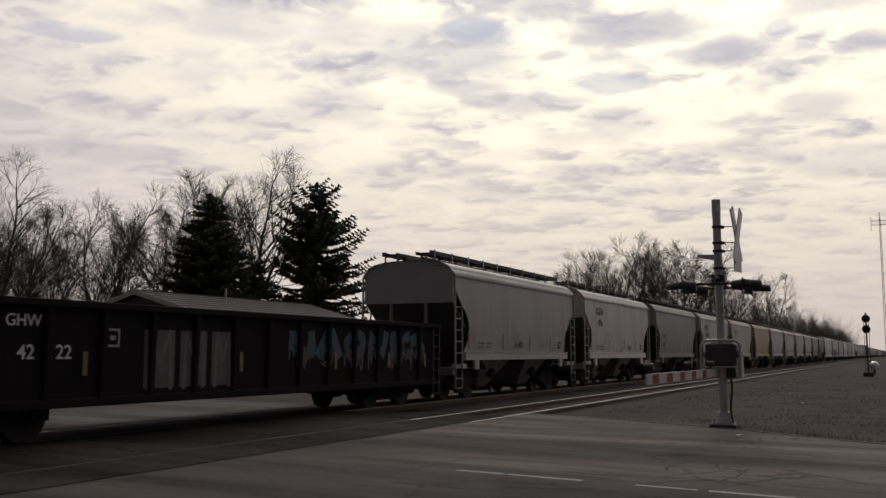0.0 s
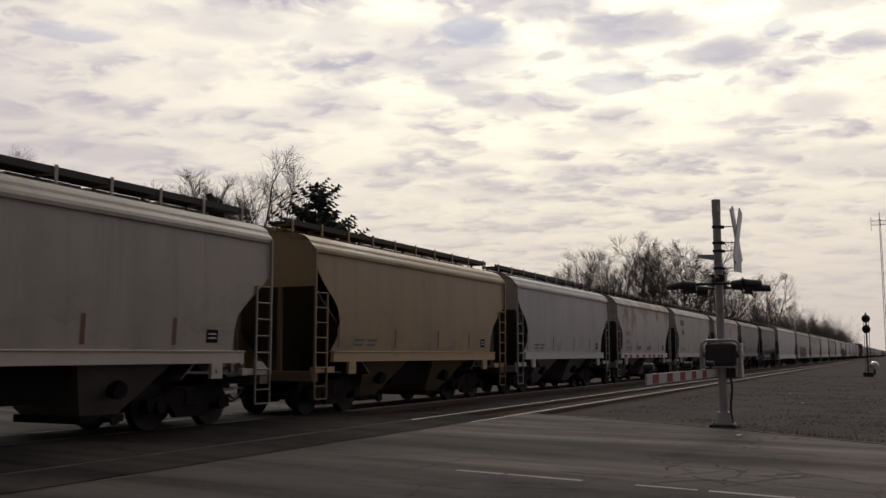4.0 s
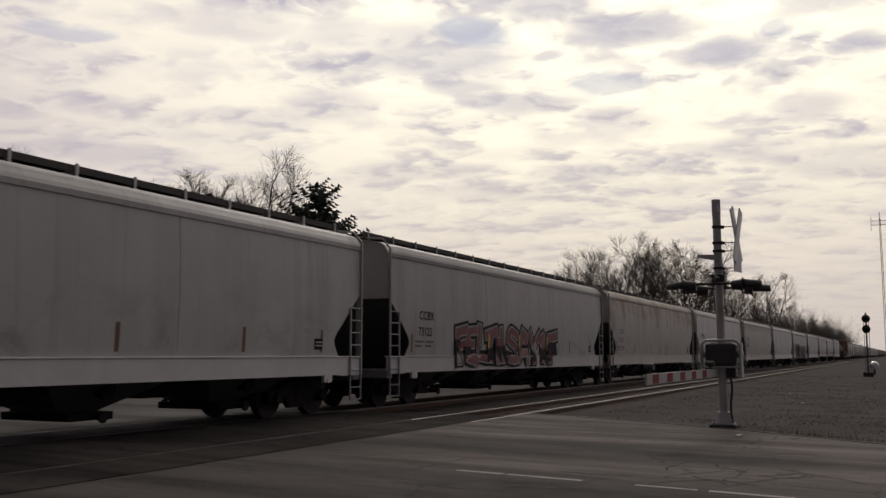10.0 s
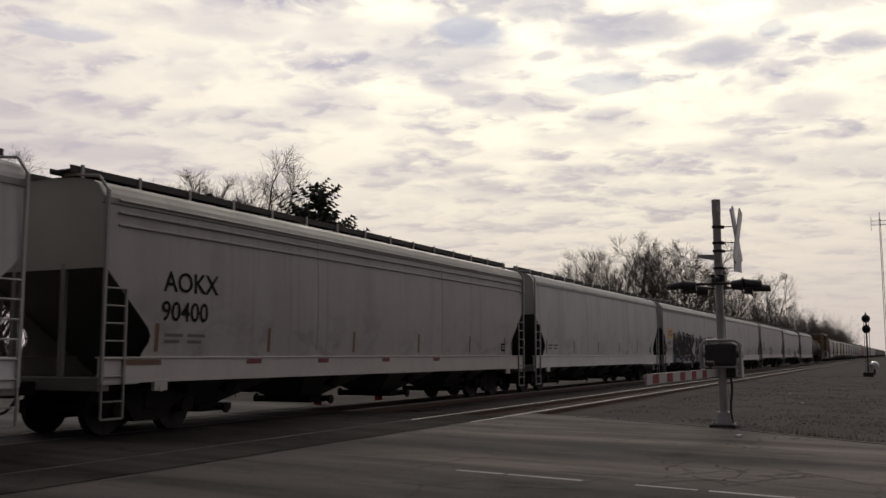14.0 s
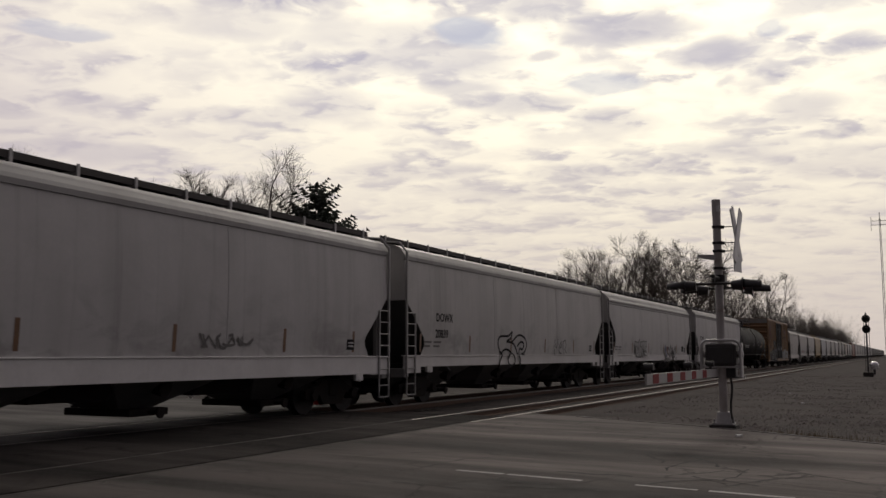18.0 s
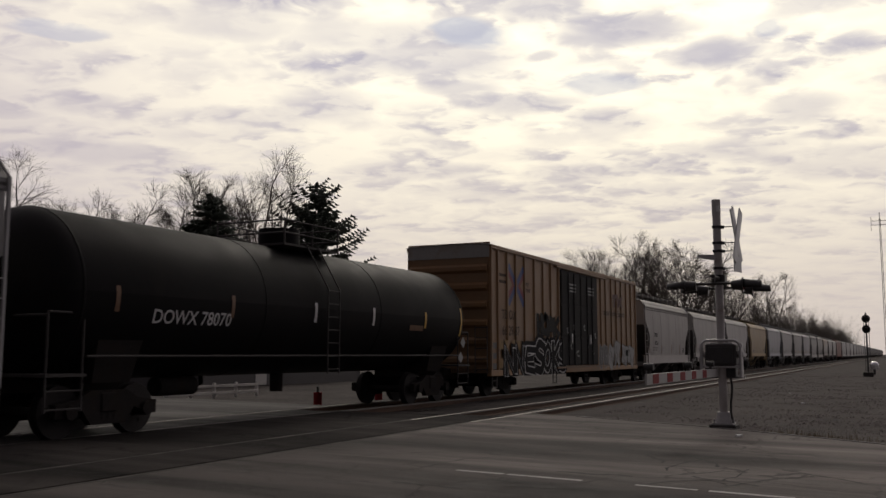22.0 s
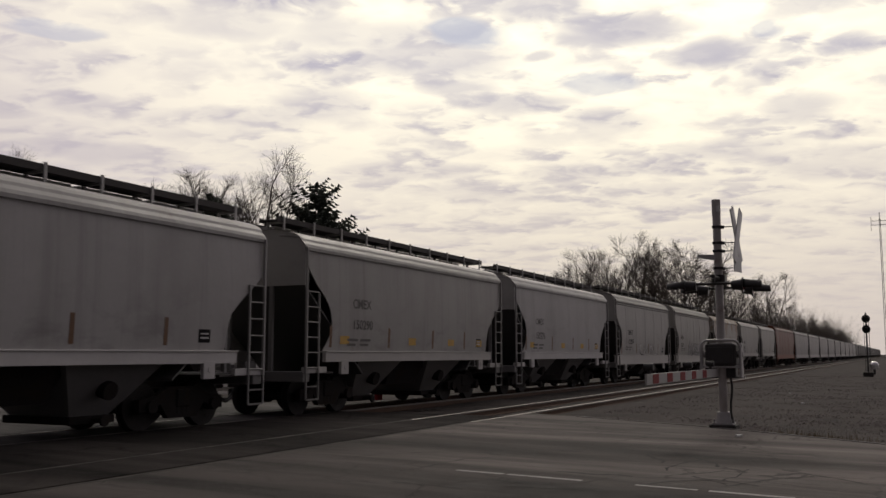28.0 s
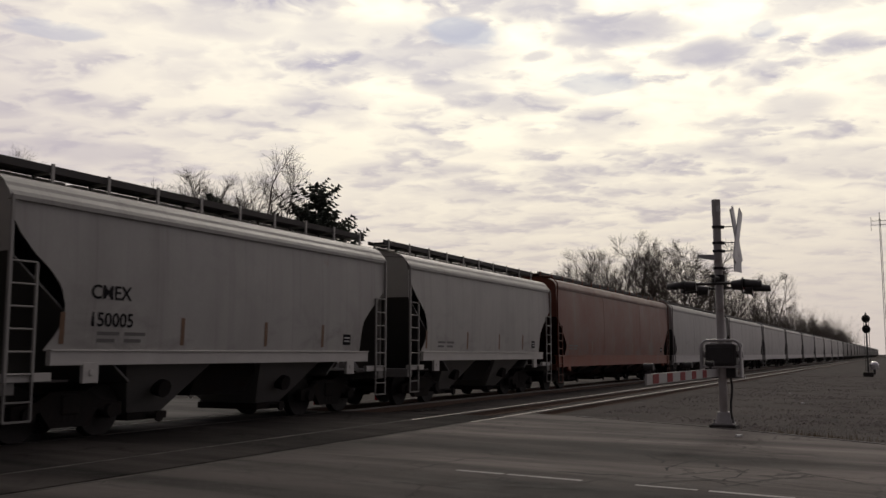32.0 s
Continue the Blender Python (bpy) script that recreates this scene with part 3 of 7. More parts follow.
def build_gravel():
    """Loose crushed stone on the shoulder and dry weeds at the paving's edge."""
    rnd = random.Random(19)
    st = Mesh()
    for _ in range(22000):
        d = 18.5 + 60 * rnd.random() ** 1.9
        x, y = rnd.uniform(-7.4, 0.07 * d if d < 40 else 2.8), d
        if y < edge_at(x) + 0.15:
            continue
        r = rnd.uniform(0.018, 0.045) * (1.4 if rnd.random() < 0.1 else 1.0)
        z = -0.16 + 0.07 * noise.noise(Vector((x * 0.22, y * 0.22, 0))) + 0.05 * noise.noise(Vector((x * 0.6, y * 0.6, 3))) - 0.015
        if x < -5.6:
            z = max(z, -0.21)
        turn = rnd.uniform(0, 6.28)
        pts = [(x + r * rnd.uniform(.6, 1.3) * math.cos(a + turn), y + r * rnd.uniform(.6, 1.3) * math.sin(a + turn), z) for a in (0, 1.26, 2.5, 3.8, 5.0)]
        st.add(pts + [(x + rnd.uniform(-.4, .4) * r, y + rnd.uniform(-.4, .4) * r, z + r * rnd.uniform(.5, 0.95))], [(0, 1, 5), (1, 2, 5), (2, 3, 5), (3, 4, 5), (4, 0, 5)])
    thing("shoulder_stones", "loose grey crushed stones on the gravel shoulder", "stones", kind="stuff", mesh=st.done("shoulder_stones", STONE))
    weed = Mesh()
    for _ in range(900):
        x = rnd.gauss(-1.5, 0.7)
        y = edge_at(x) + abs(rnd.gauss(0.5, 0.5)) + 0.1
        h, a = rnd.uniform(0.05, 0.20), rnd.uniform(0, 6.28)
        dx, dy = math.cos(a), math.sin(a)
        lean = rnd.uniform(0.1, 0.8) * h
        weed.add([(x - dy * 0.006, y + dx * 0.006, -0.16), (x + dy * 0.006, y - dx * 0.006, -0.16), (x + dx * lean, y + dy * lean, -0.13 + h)], [(0, 1, 2)])
    thing("dry_weeds", "dry tan weeds along the paving's edge", "weeds", kind="stuff", mesh=weed.done("dry_weeds", DRYWEED))


build_ground()
build_track("near_track", NEAR_TRACK, "empty near track with bright steel rails on ties")
build_track("far_track", FAR_TRACK, "far track under the freight train")
build_ballast()
build_paving()
build_gravel()

# ---- crossing signal with gate ----


def crossing_signal(x, y):
    t = thing("crossing_signal", "grey steel crossing signal mast with crossbuck and lowered gate", "crossing signal", at=pose(x, y, 0))
    m = Mesh().box(-0.26, 0.26, -0.26, 0.26, -0.3, 0.06)
    part("footing", m.done("footing", PALE, bevel=0.02), t, "concrete footing")
    m = Mesh().tube((0, 0, 0.06), (0, 0, 0.30), 0.17, 0.13, n=16)
    m.box(-0.20, 0.20, -0.20, 0.20, 0.05, 0.09)
    part("base_casting", m.done("base_casting", GALV), t, "flared base casting")
    for a in range(4):
        m = Mesh().tube((0.16 * (-1 if a % 2 else 1), 0.16 * (-1 if a > 1 else 1), 0.05), (0.16 * (-1 if a % 2 else 1), 0.16 * (-1 if a > 1 else 1), 0.16), 0.025, n=6)
        part("anchor_bolt", m.done("anchor_bolt", GALV), t)
    m = Mesh().tube((0, 0, 0.25), (-0.02, 0, 4.58), 0.082, n=20)
    part("mast", m.done("mast", MASTP), t, "weathered grey tubular mast")
    m = Mesh().tube((-0.02, 0, 4.30), (-0.02, 0, 4.62), 0.088, n=20)
    cap = part("mast_cap", m.done("mast_cap", MASTP), t, "capped mast top")
    m = Mesh().box(0.0, 0.05, -0.11, -0.075, 4.36, 4.48)
    part("bell_plate", m.done("bell_plate", SIGN), cap, "small pale plate")
    # crossbuck facing along the road, on stand-off rods
    buck = part("crossbuck_frame", Mesh().box(0.33, 0.36, -0.03, 0.03, 3.15, 4.1).done("crossbuck_frame", GALV), t)
    for s in (-1, 1):
        m = Mesh().box(-0.012, 0.012, -0.61, 0.61, -0.115, 0.115)
        b = part("crossbuck_blade", m.done("crossbuck_blade", SIGN, bevel=0.004), buck, "white crossbuck blade", pose(0.375 + 0.014 * s, 0, 3.86, s * 62, 0, -7))
    m = Mesh().box(-0.01, 0.01, -0.22, 0.22, -0.16, 0.16)
    part("track_count_sign", m.done("track_count_sign", SIGN, bevel=0.01), buck, "small white plate under the crossbuck", pose(0.37, 0, 3.27, 0, 0, -10))
    for z in (3.20, 3.55, 3.72, 4.05):
        m = Mesh().tube((-0.01, 0, z), (0.36, 0, z), 0.011, n=6)
        m.tube((0.06, 0, z), (0.13, 0, z), 0.032, n=8)
        m.box(-0.10, 0.10, -0.10, 0.10, z - 0.025, z + 0.025)
        part("clamp", m.done("clamp", DARK), t, "dark pipe clamp with rod")
    # junction arm to the left, seen edge-on
    m = Mesh().hexa([(-0.42, -0.05, 3.44), (-0.05, -0.07, 3.36), (-0.05, 0.07, 3.36), (-0.42, 0.05, 3.44)], [(-0.42, -0.05, 3.50), (-0.05, -0.07, 3.48), (-0.05, 0.07, 3.48), (-0.42, 0.05, 3.50)])
    part("bracket_arm", m.done("bracket_arm", GALV), t, "grey bracket arm")
    # flashing light units, front pair and back pair on a cross arm along the track
    m = Mesh().tube((0, -0.78, 2.98), (0, 0.78, 2.98), 0.045, n=10)
    m.box(-0.13, 0.13, -0.14, 0.14, 2.88, 3.06)
    arm = part("light_arm", m.done("light_arm", DARK), t, "black light cross arm")
    for yy in (-0.68, 0.68):
        for s in (-1, 1):
            m = Mesh()
            m.tube((s * 0.34, 0, 0), (s * 0.54, 0, 0), 0.09, 0.115, n=18)
            m.tube((s * 0.54, 0, 0), (s * 0.565, 0, 0), 0.15 if s > 0 else 0.13, n=24)
            lamp = part("flasher_light", m.done("flasher_light", DARK), arm, "black round flasher light, unlit", pose(0, yy, 2.80))
            h = Mesh()
            ring = [math.radians(a) for a in range(-20, 201, 20)]
            h.grid([[(s * u, q * math.cos(a), q * math.sin(a) - e) for a in ring] for u, q, e in ((0.56, 0.118, 0.0), (0.90, 0.10, 0.02))])
            part("hood", h.done("hood", DARK, thick=0.006), arm, at=pose(0, yy, 2.80))
            part("lens", Mesh().tube((s * 0.566, 0, 0), (s * 0.575, 0, 0), 0.10, n=18).done("lens", REDLENS), arm, "dark red glass lens", pose(0, yy, 2.80))
        part("light_hanger", Mesh().tube((0, yy, 2.98), (0, yy, 2.86), 0.03, n=8).tube((-0.36, yy, 2.84), (0.36, yy, 2.84), 0.028, n=8).done("light_hanger", DARK), arm)
    # gate mechanism
    m = Mesh().box(-0.30, 0.30, -0.20, 0.20, 1.22, 1.66)
    mech = part("gate_mechanism", m.done("gate_mechanism", MECH, bevel=0.03), t, "dark grey gate mechanism housing")
    part("mechanism_door", Mesh().box(-0.24, 0.24, -0.215, -0.198, 1.27, 1.60).done("mechanism_door", MECH, bevel=0.01), mech)
    for dx in (-0.14, 0.14):
        part("lifting_lug", Mesh().box(dx - 0.08, dx + 0.08, -0.04, 0.04, 1.66, 1.69).done("lifting_lug", SIGN), mech, "pale lifting lug")
    for s in (-1, 1):
        m = Mesh().box(s * 0.36, s * 0.40, -0.10, 0.10, 0.98, 1.68)
        m.tube((s * 0.30, 0, 1.45), (s * 0.42, 0, 1.45), 0.07, n=12)
        part("support_arm", m.done("support_arm", GALV, bevel=0.01), t, "pale gate support arm")
        part("arm_bolt", Mesh().tube((s * 0.38, -0.11, 1.62), (s * 0.38, -0.14, 1.62), 0.04, n=8).done("arm_bolt", SIGN), t)
    m = Mesh()
    loop = [(-0.385, 1.0), (-0.385, 1.58), (-0.36, 1.67), (-0.28, 1.73), (0.28, 1.73), (0.36, 1.67), (0.385, 1.58), (0.385, 1.0)]
    for (xa, za), (xb, zb) in zip(loop, loop[1:]):
        m.tube((xa, -0.17, za), (xb, -0.17, zb), 0.026, n=8)
    part("guard_hoop", m.done("guard_hoop", GALV), t, "pale rounded guard hoop round the mechanism")
    part("yoke", Mesh().box(-0.40, 0.40, -0.16, -0.06, 1.18, 1.24).done("yoke", GALV, bevel=0.008), t, "pale cross yoke")
    part("counterweight", Mesh().box(-0.26, 0.26, -0.02, 0.28, 0.98, 1.20).done("counterweight", DARK, bevel=0.02), t, "dark counterweight stack")
    part("lower_yoke", Mesh().box(-0.40, 0.40, 0.28, 0.34, 0.96, 1.02).done("lower_yoke", GALV, bevel=0.008), t)
    m = Mesh()
    pts = [Vector((0.17 + 0.02 * math.sin(k), -0.08, 1.0 - 0.13 * k)) for k in range(8)]
    for a, b in zip(pts, pts[1:]):
        m.tube(a, b, 0.024, n=8)
    part("cable_conduit", m.done("cable_conduit", DARK), t, "black flexible cable conduit")
    # lowered arm across the road, with red bands and small lights
    m = Mesh().box(-0.075, -0.045, -6.1, -0.12, 1.01, 1.17)
    gate = part("gate_arm", m.done("gate_arm", GATEW, bevel=0.004), t, "white gate arm with red bands")
    for k, yy in enumerate((-5.55, -4.60, -3.63, -2.68, -1.68)):
        m = Mesh().box(-0.079, -0.041, yy - 0.19, yy + 0.19, 1.02, 1.16)
        part("red_band", m.done("red_band", RED), gate, "red reflective band")
    for yy in (-5.9, -3.1, -1.0):
        m = Mesh().tube((-0.06, yy, 1.17), (-0.06, yy, 1.23), 0.03, n=8)
        m.tube((-0.13, yy, 1.27), (0.01, yy, 1.27), 0.055, n=12)
        part("gate_lamp", m.done("gate_lamp", DARK), gate, "small dark gate lamp")


def block_signal(x, y):
    t = thing("block_signal", "black two-head railway signal on a thin grey mast", "railway signal", at=pose(x, y, 0))
    part("mast", Mesh().tube((0, 0, -0.3), (0, 0, 4.5), 0.06, n=10).done("mast", GALVD), t)
    part("foundation", Mesh().box(-0.35, 0.35, -0.35, 0.35, -0.4, 0.15).done("foundation", PALE, bevel=0.03), t)
    for z in (4.05, 3.28):
        m = Mesh().tube((0, -0.10, z), (0, -0.13, z), 0.29, n=24)
        h = part("signal_head", m.done("signal_head", DARK), t, "round black signal head")
        m = Mesh().tube((0, -0.13, z), (0, 0.12, z), 0.17, n=14)
        part("lamp_case", m.done("lamp_case", DARK), h)
        m = Mesh().tube((0, -0.14, z + 0.02), (0, -0.40, z), 0.13, n=12, caps=False)
        part("hood", m.done("hood", DARK), h)
    for s in (-1, 1):
        part("ladder_stile", Mesh().tube((s * 0.17, 0.35, 0), (s * 0.17, 0.12, 4.2), 0.02, n=6).done("ladder_stile", GALVD), t)
    for k in range(13):
        part("ladder_rung", Mesh().tube((-0.17, 0.33 - 0.017 * k, 0.3 + 0.3 * k), (0.17, 0.33 - 0.017 * k, 0.3 + 0.3 * k), 0.012, n=5).done("ladder_rung", GALVD), t)


def relay_case(x, y):
    t = thing("relay_case", "small silver domed relay case beside the track", "relay case", at=pose(x, y, -0.15))
    m = Mesh()
    rows = []
    for k in range(7):
        a = math.pi / 2 * k / 6
        rows.append([(0.34 * math.cos(a) * math.cos(b), 0.34 * math.cos(a) * math.sin(b), 0.75 + 0.30 * math.sin(a)) for b in [2 * math.pi * i / 20 for i in range(21)]])
    m.grid(rows)
    part("dome", m.done("dome", ALUM), t, "shiny silver dome")
    part("drum", Mesh().tube((0, 0, 0.4), (0, 0, 0.76), 0.34, n=20).done("drum", ALUM), t)
    part("post", Mesh().tube((0, 0, 0), (0, 0, 0.4), 0.10, n=10).done("post", GALVD), t)


def radio_mast(x, y):
    t = thing("radio_mast", "slender guyed radio mast with an antenna on top", "antenna", at=pose(x, y, 0))
    for k in range(3):
        a = k * 2 * math.pi / 3
        m = Mesh().tube((0.13 * math.cos(a), 0.13 * math.sin(a), -0.2), (0.08 * math.cos(a), 0.08 * math.sin(a), 17.6), 0.03, n=6)
        part("leg", m.done("leg", GALVD), t)
    for k in range(44):
        a, b = k * 2 * math.pi / 3, (k + 1) * 2 * math.pi / 3
        m = Mesh().tube((0.15 * math.cos(a), 0.15 * math.sin(a), 0.4 * k), (0.15 * math.cos(b), 0.15 * math.sin(b), 0.4 * k + 0.4), 0.015, n=4, caps=False)
        part("lattice_bar", m.done("lattice_bar", GALVD), t)
    m = Mesh().tube((0, 0, 17.5), (0, 0, 18.4), 0.04, n=6)
    part("top_pole", m.done("top_pole", GALVD), t)
    for z, w in ((17.4, 0.95), (16.9, 0.95)):
        m = Mesh().tube((-w, 0, z), (w, 0, z), 0.03, n=6)
        part("antenna_boom", m.done("antenna_boom", GALVD), t)
    for s in (-1, 1):
        m = Mesh().tube((s * 0.95, 0, 16.2), (s * 0.95, 0, 17.9), 0.025, n=6)
        part("antenna_element", m.done("antenna_element", GALVD), t)


def utility_pole(x, y, h):
    t = thing("utility_pole", "weathered brown wooden pole without wires", "pole", at=pose(x, y, -0.2))
    part("shaft", Mesh().tube((0, 0, 0), (0, 0, h), 0.17, 0.12, n=12).done("shaft", TIE), t)
    part("pole_cap", Mesh().tube((0, 0, h), (0, 0, h + 0.05), 0.14, n=12).done("pole_cap", GALVD), t)


def house(x, y0, y1, half, eave, ridge):
    t = thing("house", "low grey house with a shallow gabled shingle roof", "house")
    for s in (-1, 1):
        m = Mesh().box(x + s * (half - 0.15), x + s * half, y0, y1, -0.3, eave)
        part("side_wall", m.done("side_wall", SIDING), t)
        yy = y0 if s < 0 else y1
        m = Mesh().prism([(x - half, -0.3), (x + half, -0.3), (x + half, eave), (x, ridge - 0.12), (x - half, eave)], yy, yy - s * 0.15, 1)
        part("gable_wall", m.done("gable_wall", SIDING), t)
        o = 0.45
        drop = (ridge - eave) / half
        a = [(x, y0 - o, ridge), (x + s * (half + o), y0 - o, eave - drop * o), (x + s * (half + o), y1 + o, eave - drop * o), (x, y1 + o, ridge)]
        m = Mesh().hexa(a, [(p, q, r + 0.12) for p, q, r in a])
        r = part("roof_slope", m.done("roof_slope", ROOF), t, "grey shingle roof slope")
        for k in range(1, 9):
            f = k / 9
            px, pz = x + s * (half + o) * f, ridge + 0.12 - drop * (half + o) * f
            m = Mesh().box(px - 0.03, px + 0.03, y0 - o, y1 + o, pz - 0.03, pz + 0.022)
            part("shingle_course", m.done("shingle_course", ROOF), r)
        m = Mesh().hexa([(x, y0 - o - 0.03, ridge - 0.1), (x + s * (half + o), y0 - o - 0.03, eave - drop * o - 0.1), (x + s * (half + o), y0 - o, eave - drop * o - 0.1), (x, y0 - o, ridge - 0.1)],
                        [(x, y0 - o - 0.03, ridge + 0.14), (x + s * (half + o), y0 - o - 0.03, eave - drop * o + 0.14), (x + s * (half + o), y0 - o, eave - drop * o + 0.14), (x, y0 - o, ridge + 0.14)])
        part("bargeboard", m.done("bargeboard", WOODW), t, "pale bargeboard")
    part("ridge_cap", Mesh().box(x - 0.12, x + 0.12, y0 - 0.45, y1 + 0.45, ridge + 0.09, ridge + 0.15).done("ridge_cap", ROOF), t)
    part("vent_pipe", Mesh().tube((x + 1.0, y0 + 5.2, ridge - 0.4), (x + 1.0, y0 + 5.2, ridge + 0.5), 0.05, n=8).done("vent_pipe", WOODW), t, "white vent pipe")
    for yy in (y0 + 2.5, y0 + 6.5, y1 - 3.0):
        w = part("window", Mesh().box(x + half, x + half + 0.05, yy - 0.65, yy + 0.65, 0.95, 2.1).done("window_frame", WOODW), t, "white framed window")
        for k in (-1, 1):
            part("pane", Mesh().box(x + half + 0.05, x + half + 0.06, yy + k * 0.31 - 0.26, yy + k * 0.31 + 0.26, 1.02, 2.03).done("pane", GLASS), w)
    part("door", Mesh().box(x + half, x + half + 0.04, y0 + 4.1, y0 + 5.0, -0.1, 2.0).done("door", WOODW), t)


def rail_fence(x, y0, y1):
    t = thing("board_fence", "low white two-rail fence beyond the tracks", "fence")
    n = 5
    for k in range(n):
        y = y0 + (y1 - y0) * k / (n - 1)
        part("post", Mesh().box(x - 0.05, x + 0.05, y - 0.05, y + 0.05, -0.3, 0.42).done("post", WOODW, bevel=0.008), t)
    for z in (0.05, 0.30):
        part("rail", Mesh().box(x + 0.05, x + 0.08, y0, y1, z - 0.05, z + 0.05).done("rail", WOODW, bevel=0.006), t)


def red_marker(x, y, h):
    t = thing("marker_stub", "short red painted marker stub beside the far track", "marker", "red marker stubs", at=pose(x, y, -0.05))
    part("drum", Mesh().tube((0, 0, 0), (0, 0, h * 0.7), 0.13, n=14).done("drum", RED), t, "red painted drum")
    part("stem", Mesh().tube((0, 0, h * 0.7), (0, 0, h), 0.04, n=8).done("stem", DARK), t)


def paper_scrap(x, y, z, turn):
    m = Mesh().hexa([(-0.06, -0.04, 0), (0.05, -0.05, 0), (0.06, 0.04, 0), (-0.05, 0.05, 0)], [(-0.05, -0.03, 0.02), (0.04, -0.04, 0.045), (0.05, 0.03, 0.03), (-0.04, 0.04, 0.05)])
    thing("paper_scrap", "crumpled white scrap of paper on the ground", "litter", "scraps of litter", pose(x, y, z, 0, 0, turn), mesh=m.done("paper_scrap", SIGN, bevel=0.008))


# ---- trees ----
TREES = {}


def bare_tree_mesh(seed, height, spread, stems, dense):
    """A trunk that forks into upright stems; branches, side branches and twigs as tapered tubes, rising to a ragged oval crown."""
    rnd = random.Random(seed)
    trunk, twigs = Mesh(), Mesh()

    def path(p, d, length, r0, r1, steps, up, mesh, n):
        out, q = [], p
        for i in range(steps):
            d = (d + Vector((rnd.gauss(0, 0.12), rnd.gauss(0, 0.12), up + rnd.gauss(0, 0.05)))).normalized()
            e = q + d * length / steps
            a, b = i / steps, (i + 1) / steps
            mesh.tube(q, e, r0 + (r1 - r0) * a, r0 + (r1 - r0) * b, n=n, caps=False)
            out.append((e, d.copy(), r0 + (r1 - r0) * b, b))
            q = e
        return out

    def off(d, angle):
        side = d.orthogonal().normalized()
        side.rotate(Matrix.Rotation(rnd.uniform(0, 2 * math.pi), 3, d))
        return (d * math.cos(angle) + side * math.sin(angle)).normalized()

    def twig(p, d, length):
        e = off(d, rnd.uniform(0.35, 0.8))
        q = p + e * length * 0.5
        twigs.tube(p, q, 0.009, 0.006, n=3, caps=False, smooth=False)
        for _ in range(2):
            g = off(e, rnd.uniform(0.1, 0.6))
            twigs.tube(q, q + g * length * rnd.uniform(0.4, 0.8), 0.006, 0.0025, n=3, caps=False, smooth=False)

    def branch(p, d, length, r):
        for q, e, rr, f in path(p, d, length, r, 0.012, 5, 0.07, twigs, 4):
            for _ in range(dense):
                ln = length * (1.1 - f * 0.6) * rnd.uniform(0.35, 0.65)
                for q2, e2, r2, f2 in path(q, off(e, rnd.uniform(0.5, 0.95)), ln, rr * 0.6, 0.009, 3, 0.05, twigs, 3):
                    twig(q2, e2, max(0.7, ln * rnd.uniform(0.45, 0.85)))
            twig(q, e, max(0.8, length * 0.4))

    fork = height * rnd.uniform(0.18, 0.32)
    base = path(Vector((0, 0, -0.3)), Vector((0, 0, 1)), fork + 0.3, height * 0.017, height * 0.013, 3, 0.2, trunk, 8)
    p = base[-1][0]
    for k in range(stems):
        a = 2 * math.pi * (k + rnd.uniform(-0.25, 0.25)) / stems
        lean = spread * (0.35 if k == 0 else rnd.uniform(0.7, 1.4))
        d = Vector((math.cos(a) * lean, math.sin(a) * lean, 1)).normalized()
        ln = (height - fork) * (1.0 if k == 0 else rnd.uniform(0.72, 0.98))
        for q, e, r, f in path(p, d, ln, height * (0.011 if k == 0 else 0.008), 0.016, 8, 0.02, trunk, 6):
            reach = height * 0.38 * (1.12 - f) ** 0.75 * rnd.uniform(0.6, 1.1)
            for _ in range(2 if f > 0.15 else 1):
                branch(q, off(e, rnd.uniform(0.55, 1.05) * (1.15 - 0.5 * f)), reach * (0.8 + 0.4 * spread), r * 0.7)
    top = max(v[2] for v in trunk.v + twigs.v)
    f = height / top
    for m in (trunk, twigs):
        m.v = [(a * f, b * f, c * f) for a, b, c in m.v]
    return trunk.done("trunk", BARK), twigs.done("crown", BARK)


